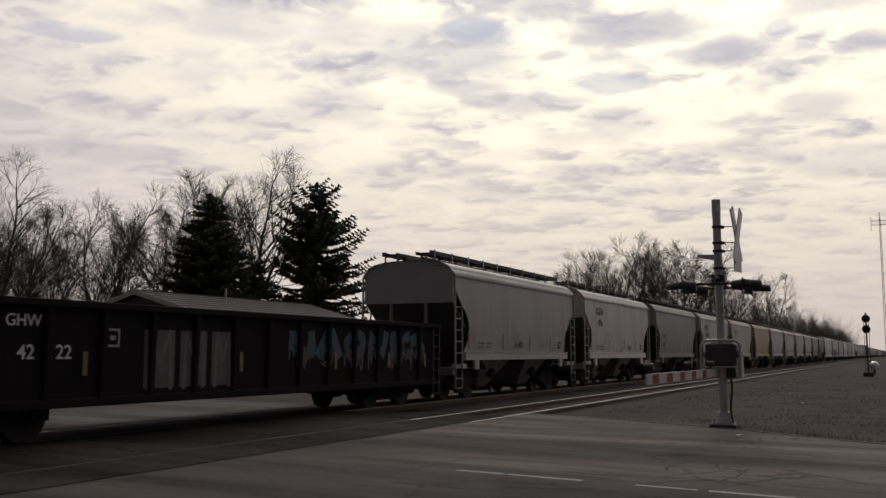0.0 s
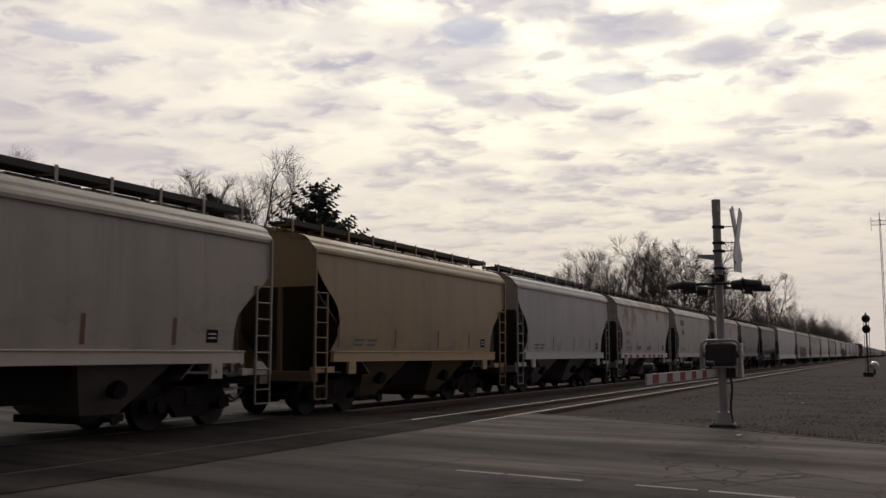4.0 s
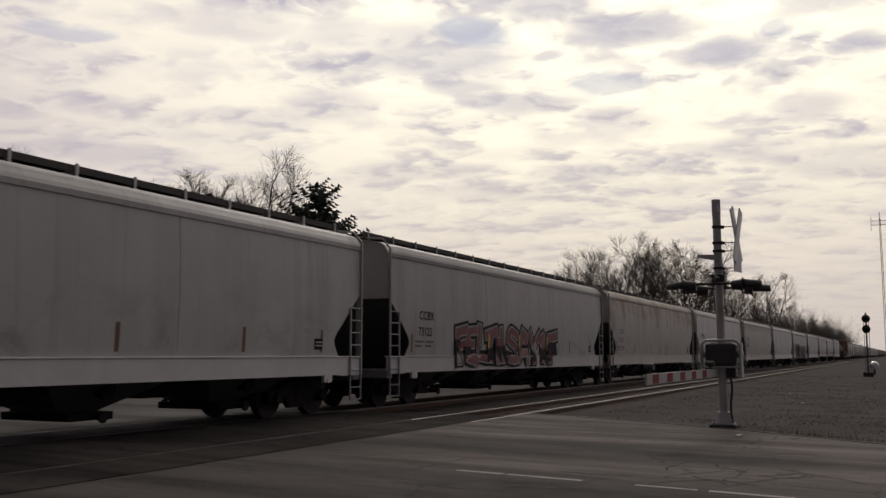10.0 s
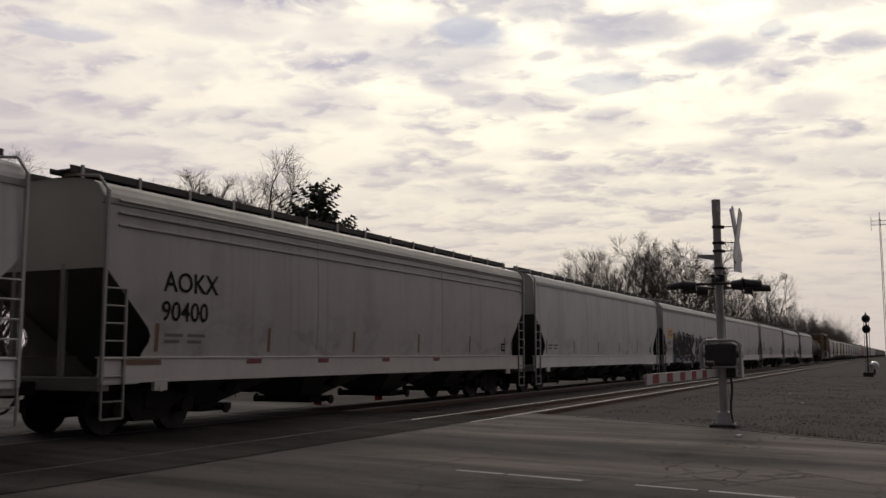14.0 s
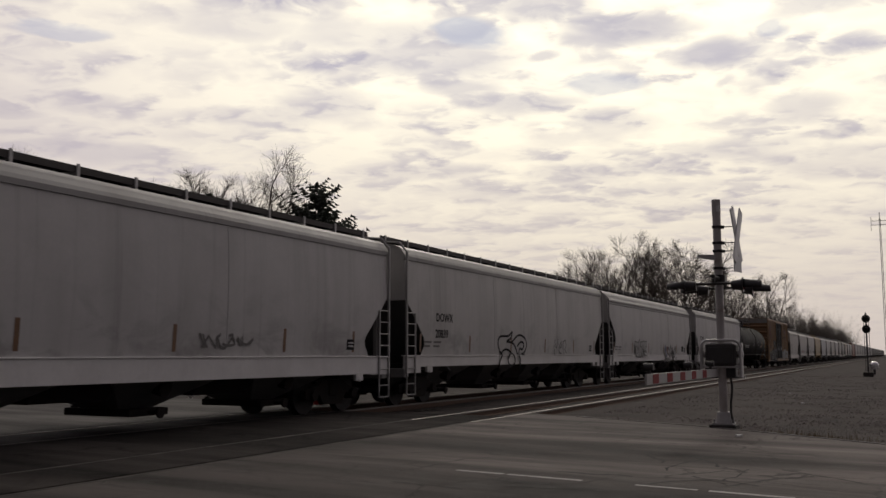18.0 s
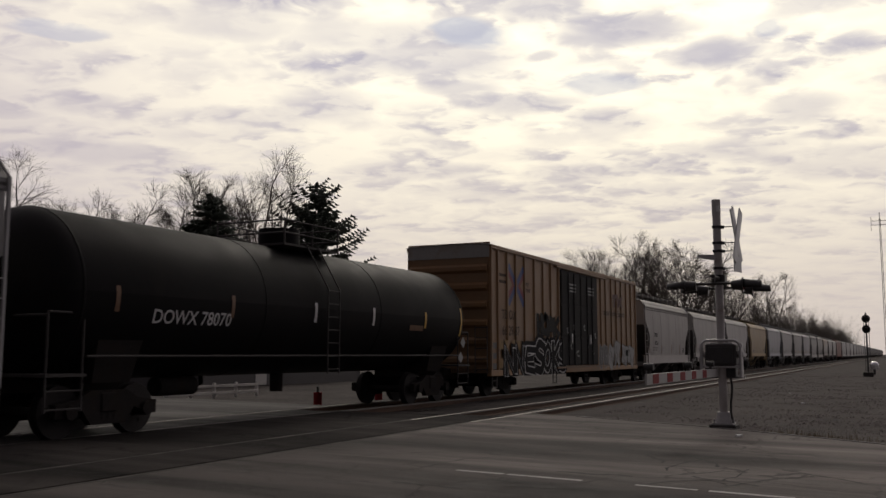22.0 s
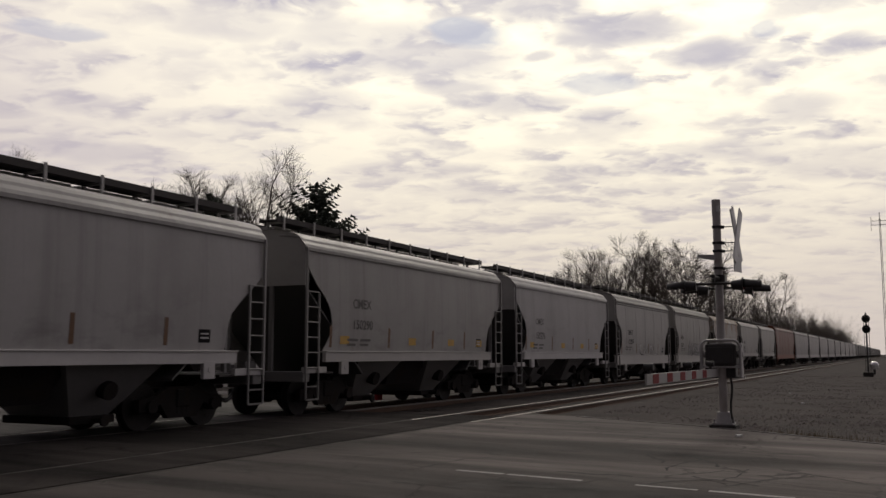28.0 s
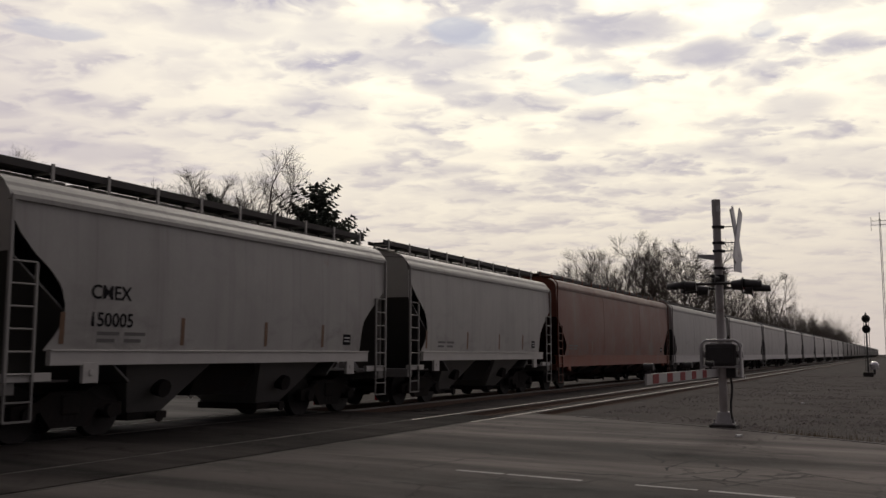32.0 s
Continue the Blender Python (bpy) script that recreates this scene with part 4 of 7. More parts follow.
def spruce_mesh(seed, height, radius, ragged, bough=9):
    """A trunk with whorls of drooping boughs, each fringed with needle sprays."""
    rnd = random.Random(seed)
    trunk = Mesh().tube((0, 0, -0.3), (0, 0, height * 0.98), height * 0.014, 0.02, n=8)
    crown = Mesh()
    z = height * 0.06
    while z < height * 0.985:
        f = z / height
        reach = radius * min(1.0, 0.55 + 2.2 * f) * (1 - f) ** (0.60 if bough > 10 else 0.58) + 0.22
        for _ in range(bough if f < 0.8 else 6):
            a = rnd.uniform(0, 2 * math.pi)
            dz = rnd.uniform(-0.3, 0.3) if bough > 10 else rnd.uniform(-0.7, 0.7)
            ln = reach * rnd.uniform(1 - ragged, 1.08)
            droop = (-0.16 - 0.12 * (1 - f)) if bough > 10 else (0.75 * f - 0.42)
            n = max(3, int(ln / 0.20))
            c, s = math.cos(a), math.sin(a)
            for i in range(n):
                t = (i + 0.5) / n
                px, py = c * ln * t, s * ln * t
                pz = z + dz + (droop - 0.12) * ln * t + 0.36 * ln * t * t
                w = (0.26 + 0.36 * (1 - t) * min(1, ln / 2)) * min(1, 0.35 + 0.4 * reach)
                for _ in range(3):
                    da = a + rnd.choice((-1, 1)) * rnd.uniform(0.4, 1.2)
                    l = w * rnd.uniform(0.8, 1.5)
                    tip = (px + math.cos(da) * l, py + math.sin(da) * l, pz - rnd.uniform(0.02, 0.32) * l - 0.04)
                    h = rnd.uniform(0.06, 0.13)
                    crown.add([(px - s * h, py + c * h, pz + h * 0.4), (px + s * h, py - c * h, pz - h), tip, (px, py, pz + h)], [(0, 1, 2), (0, 2, 3), (1, 3, 2)])
        z += 0.20 + 0.16 * (1 - f)
    return trunk.done("trunk", BARK), crown.done("crown", NEEDLE)


def tree_at(kind, x, y, height, turn=0.0, label="", group="bare trees"):
    if kind not in TREES:
        if kind[0] == "bare":
            TREES[kind] = bare_tree_mesh(kind[1], 12.0, kind[2], kind[3], kind[4])
        else:
            TREES[kind] = spruce_mesh(kind[1], 12.0, kind[2], kind[3], kind[4])
    bare = kind[0] == "bare"
    t = thing("bare_tree" if bare else "spruce", label, "tree", group, pose(x, y, -0.15, 0, 0, turn))
    f = height / 12.0
    a = part("trunk", TREES[kind][0], t)
    b = part("crown", TREES[kind][1], t)
    for o in (a, b):
        o.scale = (f * (1.0 if bare else 1.0), f, f)


def thicket(name, label, rows, seed):
    """Tangled leafless scrub: many thin bent stems."""
    rnd = random.Random(seed)
    m = Mesh()
    for x, y, w, h, n in rows:
        for _ in range(n):
            p = Vector((x + rnd.gauss(0, w * 0.35), y + rnd.gauss(0, w), -0.2))
            d = Vector((rnd.gauss(0, 0.22), rnd.gauss(0, 0.22), 1)).normalized()
            ln = h * rnd.uniform(0.45, 1.0)
            q = p
            for i in range(3):
                d = (d + Vector((rnd.gauss(0, 0.2), rnd.gauss(0, 0.2), 0.1))).normalized()
                e = q + d * ln / 3
                m.tube(q, e, 0.05 * (1 - i / 4), 0.05 * (1 - (i + 1) / 4), n=3, caps=False)
                for _ in range(2):
                    g = (d + Vector((rnd.gauss(0, 0.6), rnd.gauss(0, 0.6), 0.2))).normalized()
                    m.tube(e, e + g * ln * rnd.uniform(0.15, 0.35), 0.02, 0.008, n=3, caps=False)
                q = e
    thing(name, label, "scrub", kind="stuff", mesh=m.done(name, BARK))


MASTP = surface("weathered_mast_paint", (0.46, 0.44, 0.43), 0.6, 0.1, (20.0, 0.15), (1.6, 0.35), 0.05, (0.24, 0.20, 0.17))
GALVD = surface("dull_dark_steel", (0.07, 0.07, 0.07), 0.6, 0.3, (20.0, 0.15), (1.6, 0.3), 0.05)
MECH = surface("dark_mechanism_paint", (0.06, 0.058, 0.058), 0.55, 0.2, (20.0, 0.2), (1.6, 0.4), 0.05, (0.05, 0.045, 0.04), gloss=0.3)
ALUM = surface("bright_aluminium", (0.75, 0.75, 0.75), 0.25, 0.9, (20.0, 0.05), (1.6, 0.1), 0)
REDLENS = surface("dark_red_lens", (0.12, 0.006, 0.006), 0.15, 0, (8.0, 0.05), (1.0, 0.1), 0)

crossing_signal(-3.23, 19.45)
block_signal(-2.1, 75.0)
relay_case(-1.85, 82.0)
radio_mast(-1.35, 122.0)
utility_pole(-0.95, 122.0, 9.0)
house(-33.3, 34.3, 48.6, 3.9, 3.35, 4.45)
rail_fence(-22.5, 24.5, 29.5)
red_marker(-15.6, 23.4, 0.55)
red_marker(-15.6, 27.0, 0.5)

for x, y, z, turn in ((-9.94, 26.6, -0.19, 20), (-7.37, 23.3, -0.17, 75), (-4.14, 41.0, -0.15, 130), (-2.89, 32.4, -0.14, 10), (-2.63, 17.35, 0.0, 50)):
    paper_scrap(x, y, z, turn)

BARE_A, BARE_B, BARE_C, BARE_D = ("bare", 3, 0.46, 3, 1), ("bare", 8, 0.38, 3, 1), ("bare", 15, 0.55, 4, 1), ("bare", 27, 0.42, 4, 1)
FAR_A, FAR_B, FAR_C, FAR_D = ("bare", 5, 0.46, 3, 1), ("bare", 6, 0.36, 3, 1), ("bare", 7, 0.55, 4, 1), ("bare", 11, 0.42, 4, 1)
SPRUCE_A, SPRUCE_B = ("spruce", 4, 4.2, 0.38, 14), ("spruce", 9, 5.4, 0.72, 9)
for k, (kind, x, y, h, turn) in enumerate([
        (BARE_C, -38, 29.0, 11.2, 20), (BARE_A, -44, 35.2, 10.2, 75), (BARE_C, -45, 38.4, 10.6, 160), (BARE_B, -44, 42.4, 12.6, 10), (BARE_D, -47, 40.0, 10.0, 200), (BARE_A, -46, 44.6, 10.2, 30),
        (BARE_B, -43, 46.4, 11.0, 300), (BARE_C, -44, 49.0, 14.3, 130), (BARE_D, -46, 54.5, 15.2, 250), (BARE_C, -43, 54.2, 17.4, 65), (BARE_A, -44, 53.4, 15.6, 120), (BARE_D, -46, 33.0, 9.0, 110), (BARE_A, -45, 52.0, 14.9, 350), (BARE_D, -42, 41.0, 10.5, 45), (BARE_A, -42, 37.0, 9.4, 145), (BARE_C, -41, 33.5, 9.6, 230)]):
    tree_at(kind, x, y, h, turn, "leafless tree with fine twigs behind the house")
tree_at(SPRUCE_A, -40, 47.2, 12.2, 0, "dense dark green spruce behind the house", "spruces")
tree_at(SPRUCE_A, -39.5, 51.4, 8.4, 90, "dense dark green spruce behind the house", "spruces")
tree_at(SPRUCE_B, -38, 56.4, 13.9, 40, "tall ragged dark spruce with drooping boughs", "spruces")
for k, (kind, x, y, h, turn) in enumerate([
        (BARE_B, -30, 82, 9.8, 0), (BARE_A, -32, 87, 10.0, 80), (BARE_D, -31, 94, 10.6, 140), (BARE_C, -31, 102, 13.8, 220), (BARE_A, -33, 108, 14.2, 10), (BARE_D, -31, 115, 17.6, 300),
        (BARE_C, -32, 123, 17.6, 45), (BARE_B, -31, 131, 19.4, 170), (BARE_A, -33, 140, 18.6, 100), (BARE_D, -31, 149, 20.8, 20), (BARE_C, -32, 159, 20.0, 260), (BARE_B, -31, 169, 22.0, 330),
        (BARE_A, -32, 182, 20.0, 190), (BARE_D, -31, 199, 21.4, 60), (BARE_C, -33, 214, 17.5, 120), (BARE_B, -31, 230, 18.5, 280), (BARE_A, -31, 264, 24.0, 30)]):
    tree_at(kind, x, y, h, turn, "leafless trackside tree with fine twigs", "trackside trees")
rnd = random.Random(77)
y = 270.0
for k in range(26):
    kind = (FAR_A, FAR_B, FAR_C, FAR_D)[k % 4]
    tree_at(kind, -30 - rnd.uniform(0, 8), y, rnd.uniform(15.5, 18.5) * (1.0 if y < 480 else 1.12), rnd.uniform(0, 360), "distant leafless trackside tree", "distant trees")
    y += 9 + 0.06 * (y - 270)
for k in range(7):
    tree_at((FAR_A, FAR_B, FAR_C, FAR_D)[k % 4], 4 + 9 * k + rnd.uniform(-3, 3), 300 + rnd.uniform(0, 120), rnd.uniform(9, 13), rnd.uniform(0, 360), "distant leafless tree beyond the lot", "distant trees")
thicket("trackside_scrub", "tangled leafless scrub along the far side of the tracks",
        [(-28.5 - rnd.uniform(0, 5), 66 + 5.5 * k, 4.0, (4.5 if k < 6 else 8.0) + rnd.uniform(-1, 1.5), 26 if k < 6 else 48) for k in range(42)], 12)
thicket("distant_scrub", "distant leafless scrub and saplings along the line",
        [(-29 - rnd.uniform(0, 8), 215 + 11.0 * k, 6.0, (15.0 if k < 18 else 18.5) + rnd.uniform(-3, 2.5), 34) for k in range(50)], 14)
thicket("yard_scrub", "dark tangled scrub and young trees behind the house",
        [(-44 - rnd.uniform(0, 8), 30 + 2.6 * k, 2.5, 6.0 + rnd.uniform(-1, 1.5), 26) for k in range(16)], 13)

# ---- freight cars: origin on the rail top at the car's middle, nose towards -y ----
HALF = 1.62
PROTO = {}


def body_x(z):
    """Half width of a hopper's bulged side at a height."""
    return HALF - 0.045 * ((z - 2.6) / 1.3) ** 2


def round_x(z):
    """Half width of a barrel-sided hopper, rolling under at the bottom."""
    return body_x(z) if z > 2.0 else body_x(2.0) - 0.30 * ((2.0 - z) / 0.56) ** 2


def make_trucks(car, centres):
    """Two trucks, each with side frames, bolster and turning wheelsets."""
    if "side_frame" not in PROTO:
        m = Mesh()
        outline = [(-1.18, 0.36), (-1.18, 0.60), (-0.72, 0.66), (-0.42, 0.82), (0.42, 0.82), (0.72, 0.66), (1.18, 0.60), (1.18, 0.36), (0.95, 0.36), (0.62, 0.50), (0.40, 0.22), (-0.40, 0.22), (-0.62, 0.50), (-0.95, 0.36)]
        m.prism(outline, -0.07, 0.07, 0)
        for y in (-0.89, 0.89):
            m.tube((-0.14, y, 0.46), (0.15, y, 0.46), 0.13, n=10)
        for y in (-0.14, 0.0, 0.14):
            m.tube((0.0, y, 0.30), (0.0, y, 0.62), 0.085, n=8)
        PROTO["side_frame"] = m.done("side_frame", UNDER)
        w = Mesh()
        for s in (-1, 1):
            x = s * 0.75
            w.tube((x - 0.065, 0, 0), (x + 0.065, 0, 0), 0.457, n=28)
            w.tube((x - s * 0.065, 0, 0), (x - s * 0.095, 0, 0), 0.485, n=28)
            w.tube((x + s * 0.066, 0, 0), (x + s * 0.10, 0, 0), 0.16, 0.12, n=12)
            for k in range(5):
                a = k * 2 * math.pi / 5
                w.tube((x + s * 0.067, 0.27 * math.cos(a), 0.27 * math.sin(a)), (x + s * 0.073, 0.27 * math.cos(a), 0.27 * math.sin(a)), 0.05, n=8)
        w.tube((-1.0, 0, 0), (1.0, 0, 0), 0.08, n=10)
        PROTO["wheelset"] = w.done("wheelset", WHEEL)
        PROTO["bolster"] = Mesh().box(-1.1, 1.1, -0.2, 0.2, 0.42, 0.78).done("bolster", UNDER, bevel=0.03)
        PROTO["brake_beam"] = Mesh().tube((-0.9, 0, 0.36), (0.9, 0, 0.36), 0.05).done("brake_beam", UNDER)
    for y in centres:
        t = part("truck", PROTO["bolster"], car, "dark cast steel two-axle truck", pose(0, y, 0))
        for s in (-1, 1):
            part("side_frame", PROTO["side_frame"], t, at=pose(s * 1.0, 0, 0))
            part("wheelset", PROTO["wheelset"], t, at=pose(0, s * 0.89, 0.457))
            part("brake_beam", PROTO["brake_beam"], t, at=pose(0, s * 0.33, 0))


def make_couplers(car, end, reach):
    key = f"coupler{reach:.2f}"
    if key not in PROTO:
        m = Mesh().box(-0.1, 0.1, -0.5, reach - 0.12, 0.74, 0.98)
        m.prism([(-0.16, reach - 0.14), (0.05, reach - 0.16), (0.14, reach - 0.04), (0.05, reach + 0.02), (-0.10, reach - 0.02)], 0.70, 1.02, 2)
        PROTO[key] = m.done("coupler", UNDER, bevel=0.02)
        h = Mesh()
        pts = [Vector((0.35, -0.1 + (reach + 0.1) * t, 0.82 - 0.95 * t * (1 - t) - 0.3 * t)) for t in [i / 6 for i in range(7)]]
        for a, b in zip(pts, pts[1:]):
            h.tube(a, b, 0.028, n=6, caps=False)
        PROTO[key + "h"] = h.done("air_hose", DARK)
    for s in (-1, 1):
        c = part("coupler", PROTO[key], car, "black knuckle coupler", pose(0, s * end, 0, 0, 0, 0 if s > 0 else 180))
        part("air_hose", PROTO[key + "h"], c)


def ladder_mesh(key, y0, y1, z0, ztall, zlow, rungs, top=True):
    if key in PROTO:
        return PROTO[key]
    m = Mesh()
    m.box(-0.03, 0.02, y0 - 0.028, y0 + 0.028, z0, ztall)
    m.box(-0.02, 0.02, y1 - 0.022, y1 + 0.022, z0, zlow)
    PROTO[key + "rungs"] = [z0 + 0.12 + (zlow - z0 - 0.12) * k / (rungs - 1) for k in range(rungs)]
    PROTO[key + "rung"] = Mesh().tube((0, y0, 0), (0, y1, 0), 0.018, n=6, caps=False).done("rung", TRIM)
    st = Mesh()
    for dy in (y0, y1):
        st.box(-0.02, 0.015, dy - 0.018, dy + 0.018, z0 - 0.60, z0)
    st.box(-0.02, 0.015, y0, y1, z0 - 0.62, z0 - 0.585)
    st.box(-0.02, 0.015, y0, y1, z0 - 0.32, z0 - 0.29)
    PROTO[key + "step"] = st.done("stirrup_step", TRIM)
    if top:
        m.tube((0, y0, ztall), (-0.25, y0, ztall + 0.28), 0.025, n=6)
        m.tube((-0.25, y0, ztall + 0.28), (-0.8, y0, ztall + 0.34), 0.025, n=6)
    PROTO[key] = m.done("ladder", TRIM)
    return PROTO[key]


LONG = ("long", "long_low", "mid", "mid_low", "far")


def hopper(kind):
    """A covered hopper; 'short' and 'deep' have two bays, 'round' a barrel body, LONG ones four bays; 'low' ones a deeper ribbed eave."""
    if kind in PROTO:
        return PROTO[kind]
    far, barrel = kind == "far", kind == "round"
    bx = round_x if barrel else body_x
    long, low = kind in LONG, kind in ("long_low", "mid_low", "deep")
    deep = long or kind == "deep"
    L = 19.1 if kind in ("mid", "mid_low") else 19.95 if long else 11.75
    shift = -0.69 if kind in ("mid", "mid_low") else -0.28 if long else -0.22
    end = L / 2
    eave = {"long_low": 4.15, "mid_low": 4.02, "deep": 4.06}.get(kind, 4.27 if long else 3.88)
    sill0, sill1 = (1.10, 1.42) if kind in ("mid", "mid_low") else (0.95, 1.40) if deep else (1.06, 1.44) if barrel else (1.27, 1.52)
    crown = 4.61 if long else 4.56 if deep else 4.41
    car = thing("covered_hopper", "covered hopper", "freight car")
    car.empty_display_size = 0.5

    # side sheets, cut away towards the ends below the shoulder
    def blend(z, rows):
        for (za, a), (zb, b) in zip(rows, rows[1:]):
            if za >= z >= zb:
                return a + (b - a) * (za - z) / (za - zb)
        return rows[0][1] if z > rows[0][0] else rows[-1][1]

    # how far the side sheet is cut back at a height: at the leading end, at the rear end
    if long:
        front = [(2.95, 0.08), (2.55, 0.50), (1.88, 1.20), (1.72, 1.24), (1.56, 1.10), (1.40, 1.0)]
        rear = front
        if kind == "mid_low":
            front = [(3.5, 0.06), (3.0, 0.55), (2.6, 1.0), (2.3, 1.25), (1.9, 1.2), (1.42, 0.8)]
    elif barrel:
        front = [(4.0, 0.10), (2.31, 0.97), (2.0, 1.14), (1.82, 1.32), (1.44, 1.75)]
        rear = [(4.1, 0.18), (3.6, 0.06), (3.35, 0.05), (2.0, 0.78), (1.44, 1.3)]
    else:
        front = [(3.65, 0.06), (3.35, 0.25), (3.06, 0.52), (2.80, 0.86), (2.55, 1.08), (2.25, 1.17), (2.0, 1.15), (1.75, 1.0), (1.54, 0.80)]
        rear = [(3.12, 0.08), (2.86, 0.40), (2.60, 0.76), (2.26, 1.12), (2.0, 1.20), (1.50, 1.28)]

    def span(z):
        return -(end - blend(z, front)), end - blend(z, rear)

    zs = [sill1 + (eave - sill1) * k / 22 for k in range(23)]
    m = Mesh()
    n = 24
    rows = [[(bx(z), span(z)[0] + (span(z)[1] - span(z)[0]) * i / n, z) for i in range(n + 1)] for z in zs]
    m.grid(rows)
    inner = [[(x - 0.02, y, z) for x, y, z in r] for r in rows]
    m.grid(inner, flip=True)
    for e in (0, -1):
        m.grid([[r[e] for r in rows], [r[e] for r in inner]], smooth=False)
    # weld seams
    count = 3 if long else 6 if deep else 4 if barrel else 1
    for k in range(1, count):
        y = -end + L * k / count
        if abs(y) > end - 1.0:
            continue
        zz = zs[1:-1:3] + [zs[-2]]
        for a, b in zip(zz, zz[1:]):
            m.hexa([(bx(a) - .004, y - .02, a), (bx(a) + .007, y - .012, a), (bx(a) + .007, y + .012, a), (bx(a) - .004, y + .02, a)],
                   [(bx(b) - .004, y - .02, b), (bx(b) + .007, y - .012, b), (bx(b) + .007, y + .012, b), (bx(b) - .004, y + .02, b)])
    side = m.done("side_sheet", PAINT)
    for s in (1, -1):
        ob = part("side_sheet", side, car)
        if s < 0:
            ob.matrix_basis = Matrix.Diagonal((-1, 1, 1, 1))

    # roof: stepped eave band, then an arch
    ex = bx(eave)
    band = [(ex + 0.02, eave - 0.02), (ex + 0.02, eave + 0.05), (ex - 0.01, eave + 0.07)]
    if deep:
        band = [(ex - 0.01, eave - 0.20), (ex + 0.045, eave - 0.18), (ex + 0.05, eave - 0.08), (ex + 0.01, eave), (ex - 0.05, eave + 0.08)]
    else:
        band = [(ex - 0.01, eave - 0.03), (ex + 0.05, eave - 0.02), (ex + 0.055, eave + 0.05), (ex + 0.02, eave + 0.12), (ex - 0.06, eave + 0.20)]
    if low:
        band = [(ex - 0.01, eave - 0.20), (ex + 0.045, eave - 0.18), (ex + 0.05, eave - 0.13), (ex + 0.015, eave - 0.10), (ex + 0.05, eave - 0.06), (ex + 0.05, eave + 0.01), (ex + 0.01, eave + 0.05), (ex - 0.07, eave + 0.13)]
    lift = band[-1][1]
    arch = [((band[-1][0] + 0.02) * math.cos(a) ** 0.75 - 0.03, lift + (crown - lift) * math.sin(a)) for a in [i * math.pi / 2 / 8 for i in range(1, 9)]]
    prof = band + [(max(x, 0), z) for x, z in arch]
    prof = prof + [(-x, z) for x, z in reversed(prof[:-1])]
    m = Mesh()
    m.grid([[(x, -end + L * i / 12, z) for i in range(13)] for x, z in prof], smooth=False)
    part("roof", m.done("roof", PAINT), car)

    # end sheets, slope sheets and posts
    zcut = 2.95 if long else 3.05
    for s in (-1, 1):
        m = Mesh()
        out = [(bx(zcut) - 0.02, zcut), (ex, eave)] + [(max(x, 0), z) for x, z in arch]
        out = out + [(-x, z) for x, z in reversed(out[:-1])]
        m.prism(out, s * (end - 0.09), s * (end - 0.05), 1)
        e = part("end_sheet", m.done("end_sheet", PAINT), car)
        m = Mesh()
        y0, y1 = s * (end - 0.07), s * (end - (3.0 if long else 2.7))
        m.hexa([(-1.55, y0, zcut), (1.55, y0, zcut), (1.55, y1, 0.95), (-1.55, y1, 0.95)],
               [(-1.55, y0, zcut + 0.05), (1.55, y0, zcut + 0.05), (1.55, y1, 1.0), (-1.55, y1, 1.0)])
        part("slope_sheet", m.done("slope_sheet", TRIM), car, "sloping end sheet, darkened as in shade")
        post = Mesh().box(-0.05, 0.05, s * (end - 0.13), s * (end - 0.05), 1.05, zcut + 0.1).done("end_post", TRIM)
        for x in (-0.62, 0.62):
            part("end_post", post, car, at=pose(x, 0, 0))
        m = Mesh().box(-1.58, 1.58, s * (end - 0.30), s * (end - 0.02), 0.82, 1.06)
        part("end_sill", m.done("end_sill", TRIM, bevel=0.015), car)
        m = Mesh()
        m.box(-1.55, 1.55, s * (end - 1.35), s * (end - 0.32), 1.00, 1.04)
        part("end_platform", m.done("end_platform", GRATE), car, "dark grated end platform")
    # brake wheel and air reservoir on the rear platform
    m = Mesh()
    for k in range(12):
        a, b = k * math.pi / 6, (k + 1) * math.pi / 6
        m.tube((-0.95 + 0.28 * math.cos(a), end - 0.02, 1.9 + 0.28 * math.sin(a)), (-0.95 + 0.28 * math.cos(b), end - 0.02, 1.9 + 0.28 * math.sin(b)), 0.016, n=5, caps=False)
    for k in range(4):
        a = k * math.pi / 2
        m.tube((-0.95, end - 0.02, 1.9), (-0.95 + 0.28 * math.cos(a), end - 0.02, 1.9 + 0.28 * math.sin(a)), 0.012, n=5, caps=False)
    m.tube((-0.95, end - 0.18, 1.9), (-0.95, end - 0.02, 1.9), 0.05, n=8)
    part("brake_wheel", m.done("brake_wheel", GRATE), car, "black brake wheel")
    m = Mesh().tube((-0.7, end - 0.8, 1.32), (0.5, end - 0.8, 1.32), 0.23, n=14)
    part("air_reservoir", m.done("air_reservoir", UNDER), car)

    # sills with jacking pads
    for s in (-1, 1):
        if barrel:
            m = Mesh().box(s * (HALF - 0.37), s * (HALF - 0.30), -(end - 1.8), end - 1.8, sill0, sill1)
            sill = part("side_sill", m.done("side_sill", TRIM, bevel=0.006), car)
            for y in (-(end - 1.2), end - 0.75):
                m = Mesh().box(s * (HALF - 0.05), s * (HALF + 0.004), y - 0.15, y + 0.15, 1.06, 1.86)
                m.tube((s * (HALF + 0.005), y, 1.24), (s * (HALF + 0.02), y, 1.24), 0.06, n=10)
                part("jacking_pad", m.done("jacking_pad", TRIM, bevel=0.006), sill)
            part("side_pipe", Mesh().tube((s * (HALF - 0.1), -(end - 1.6), 0.92), (s * (HALF - 0.1), end - 1.9, 0.92), 0.035, n=8).done("side_pipe", TRIM), car, "long pale pipe below the sill")
            continue
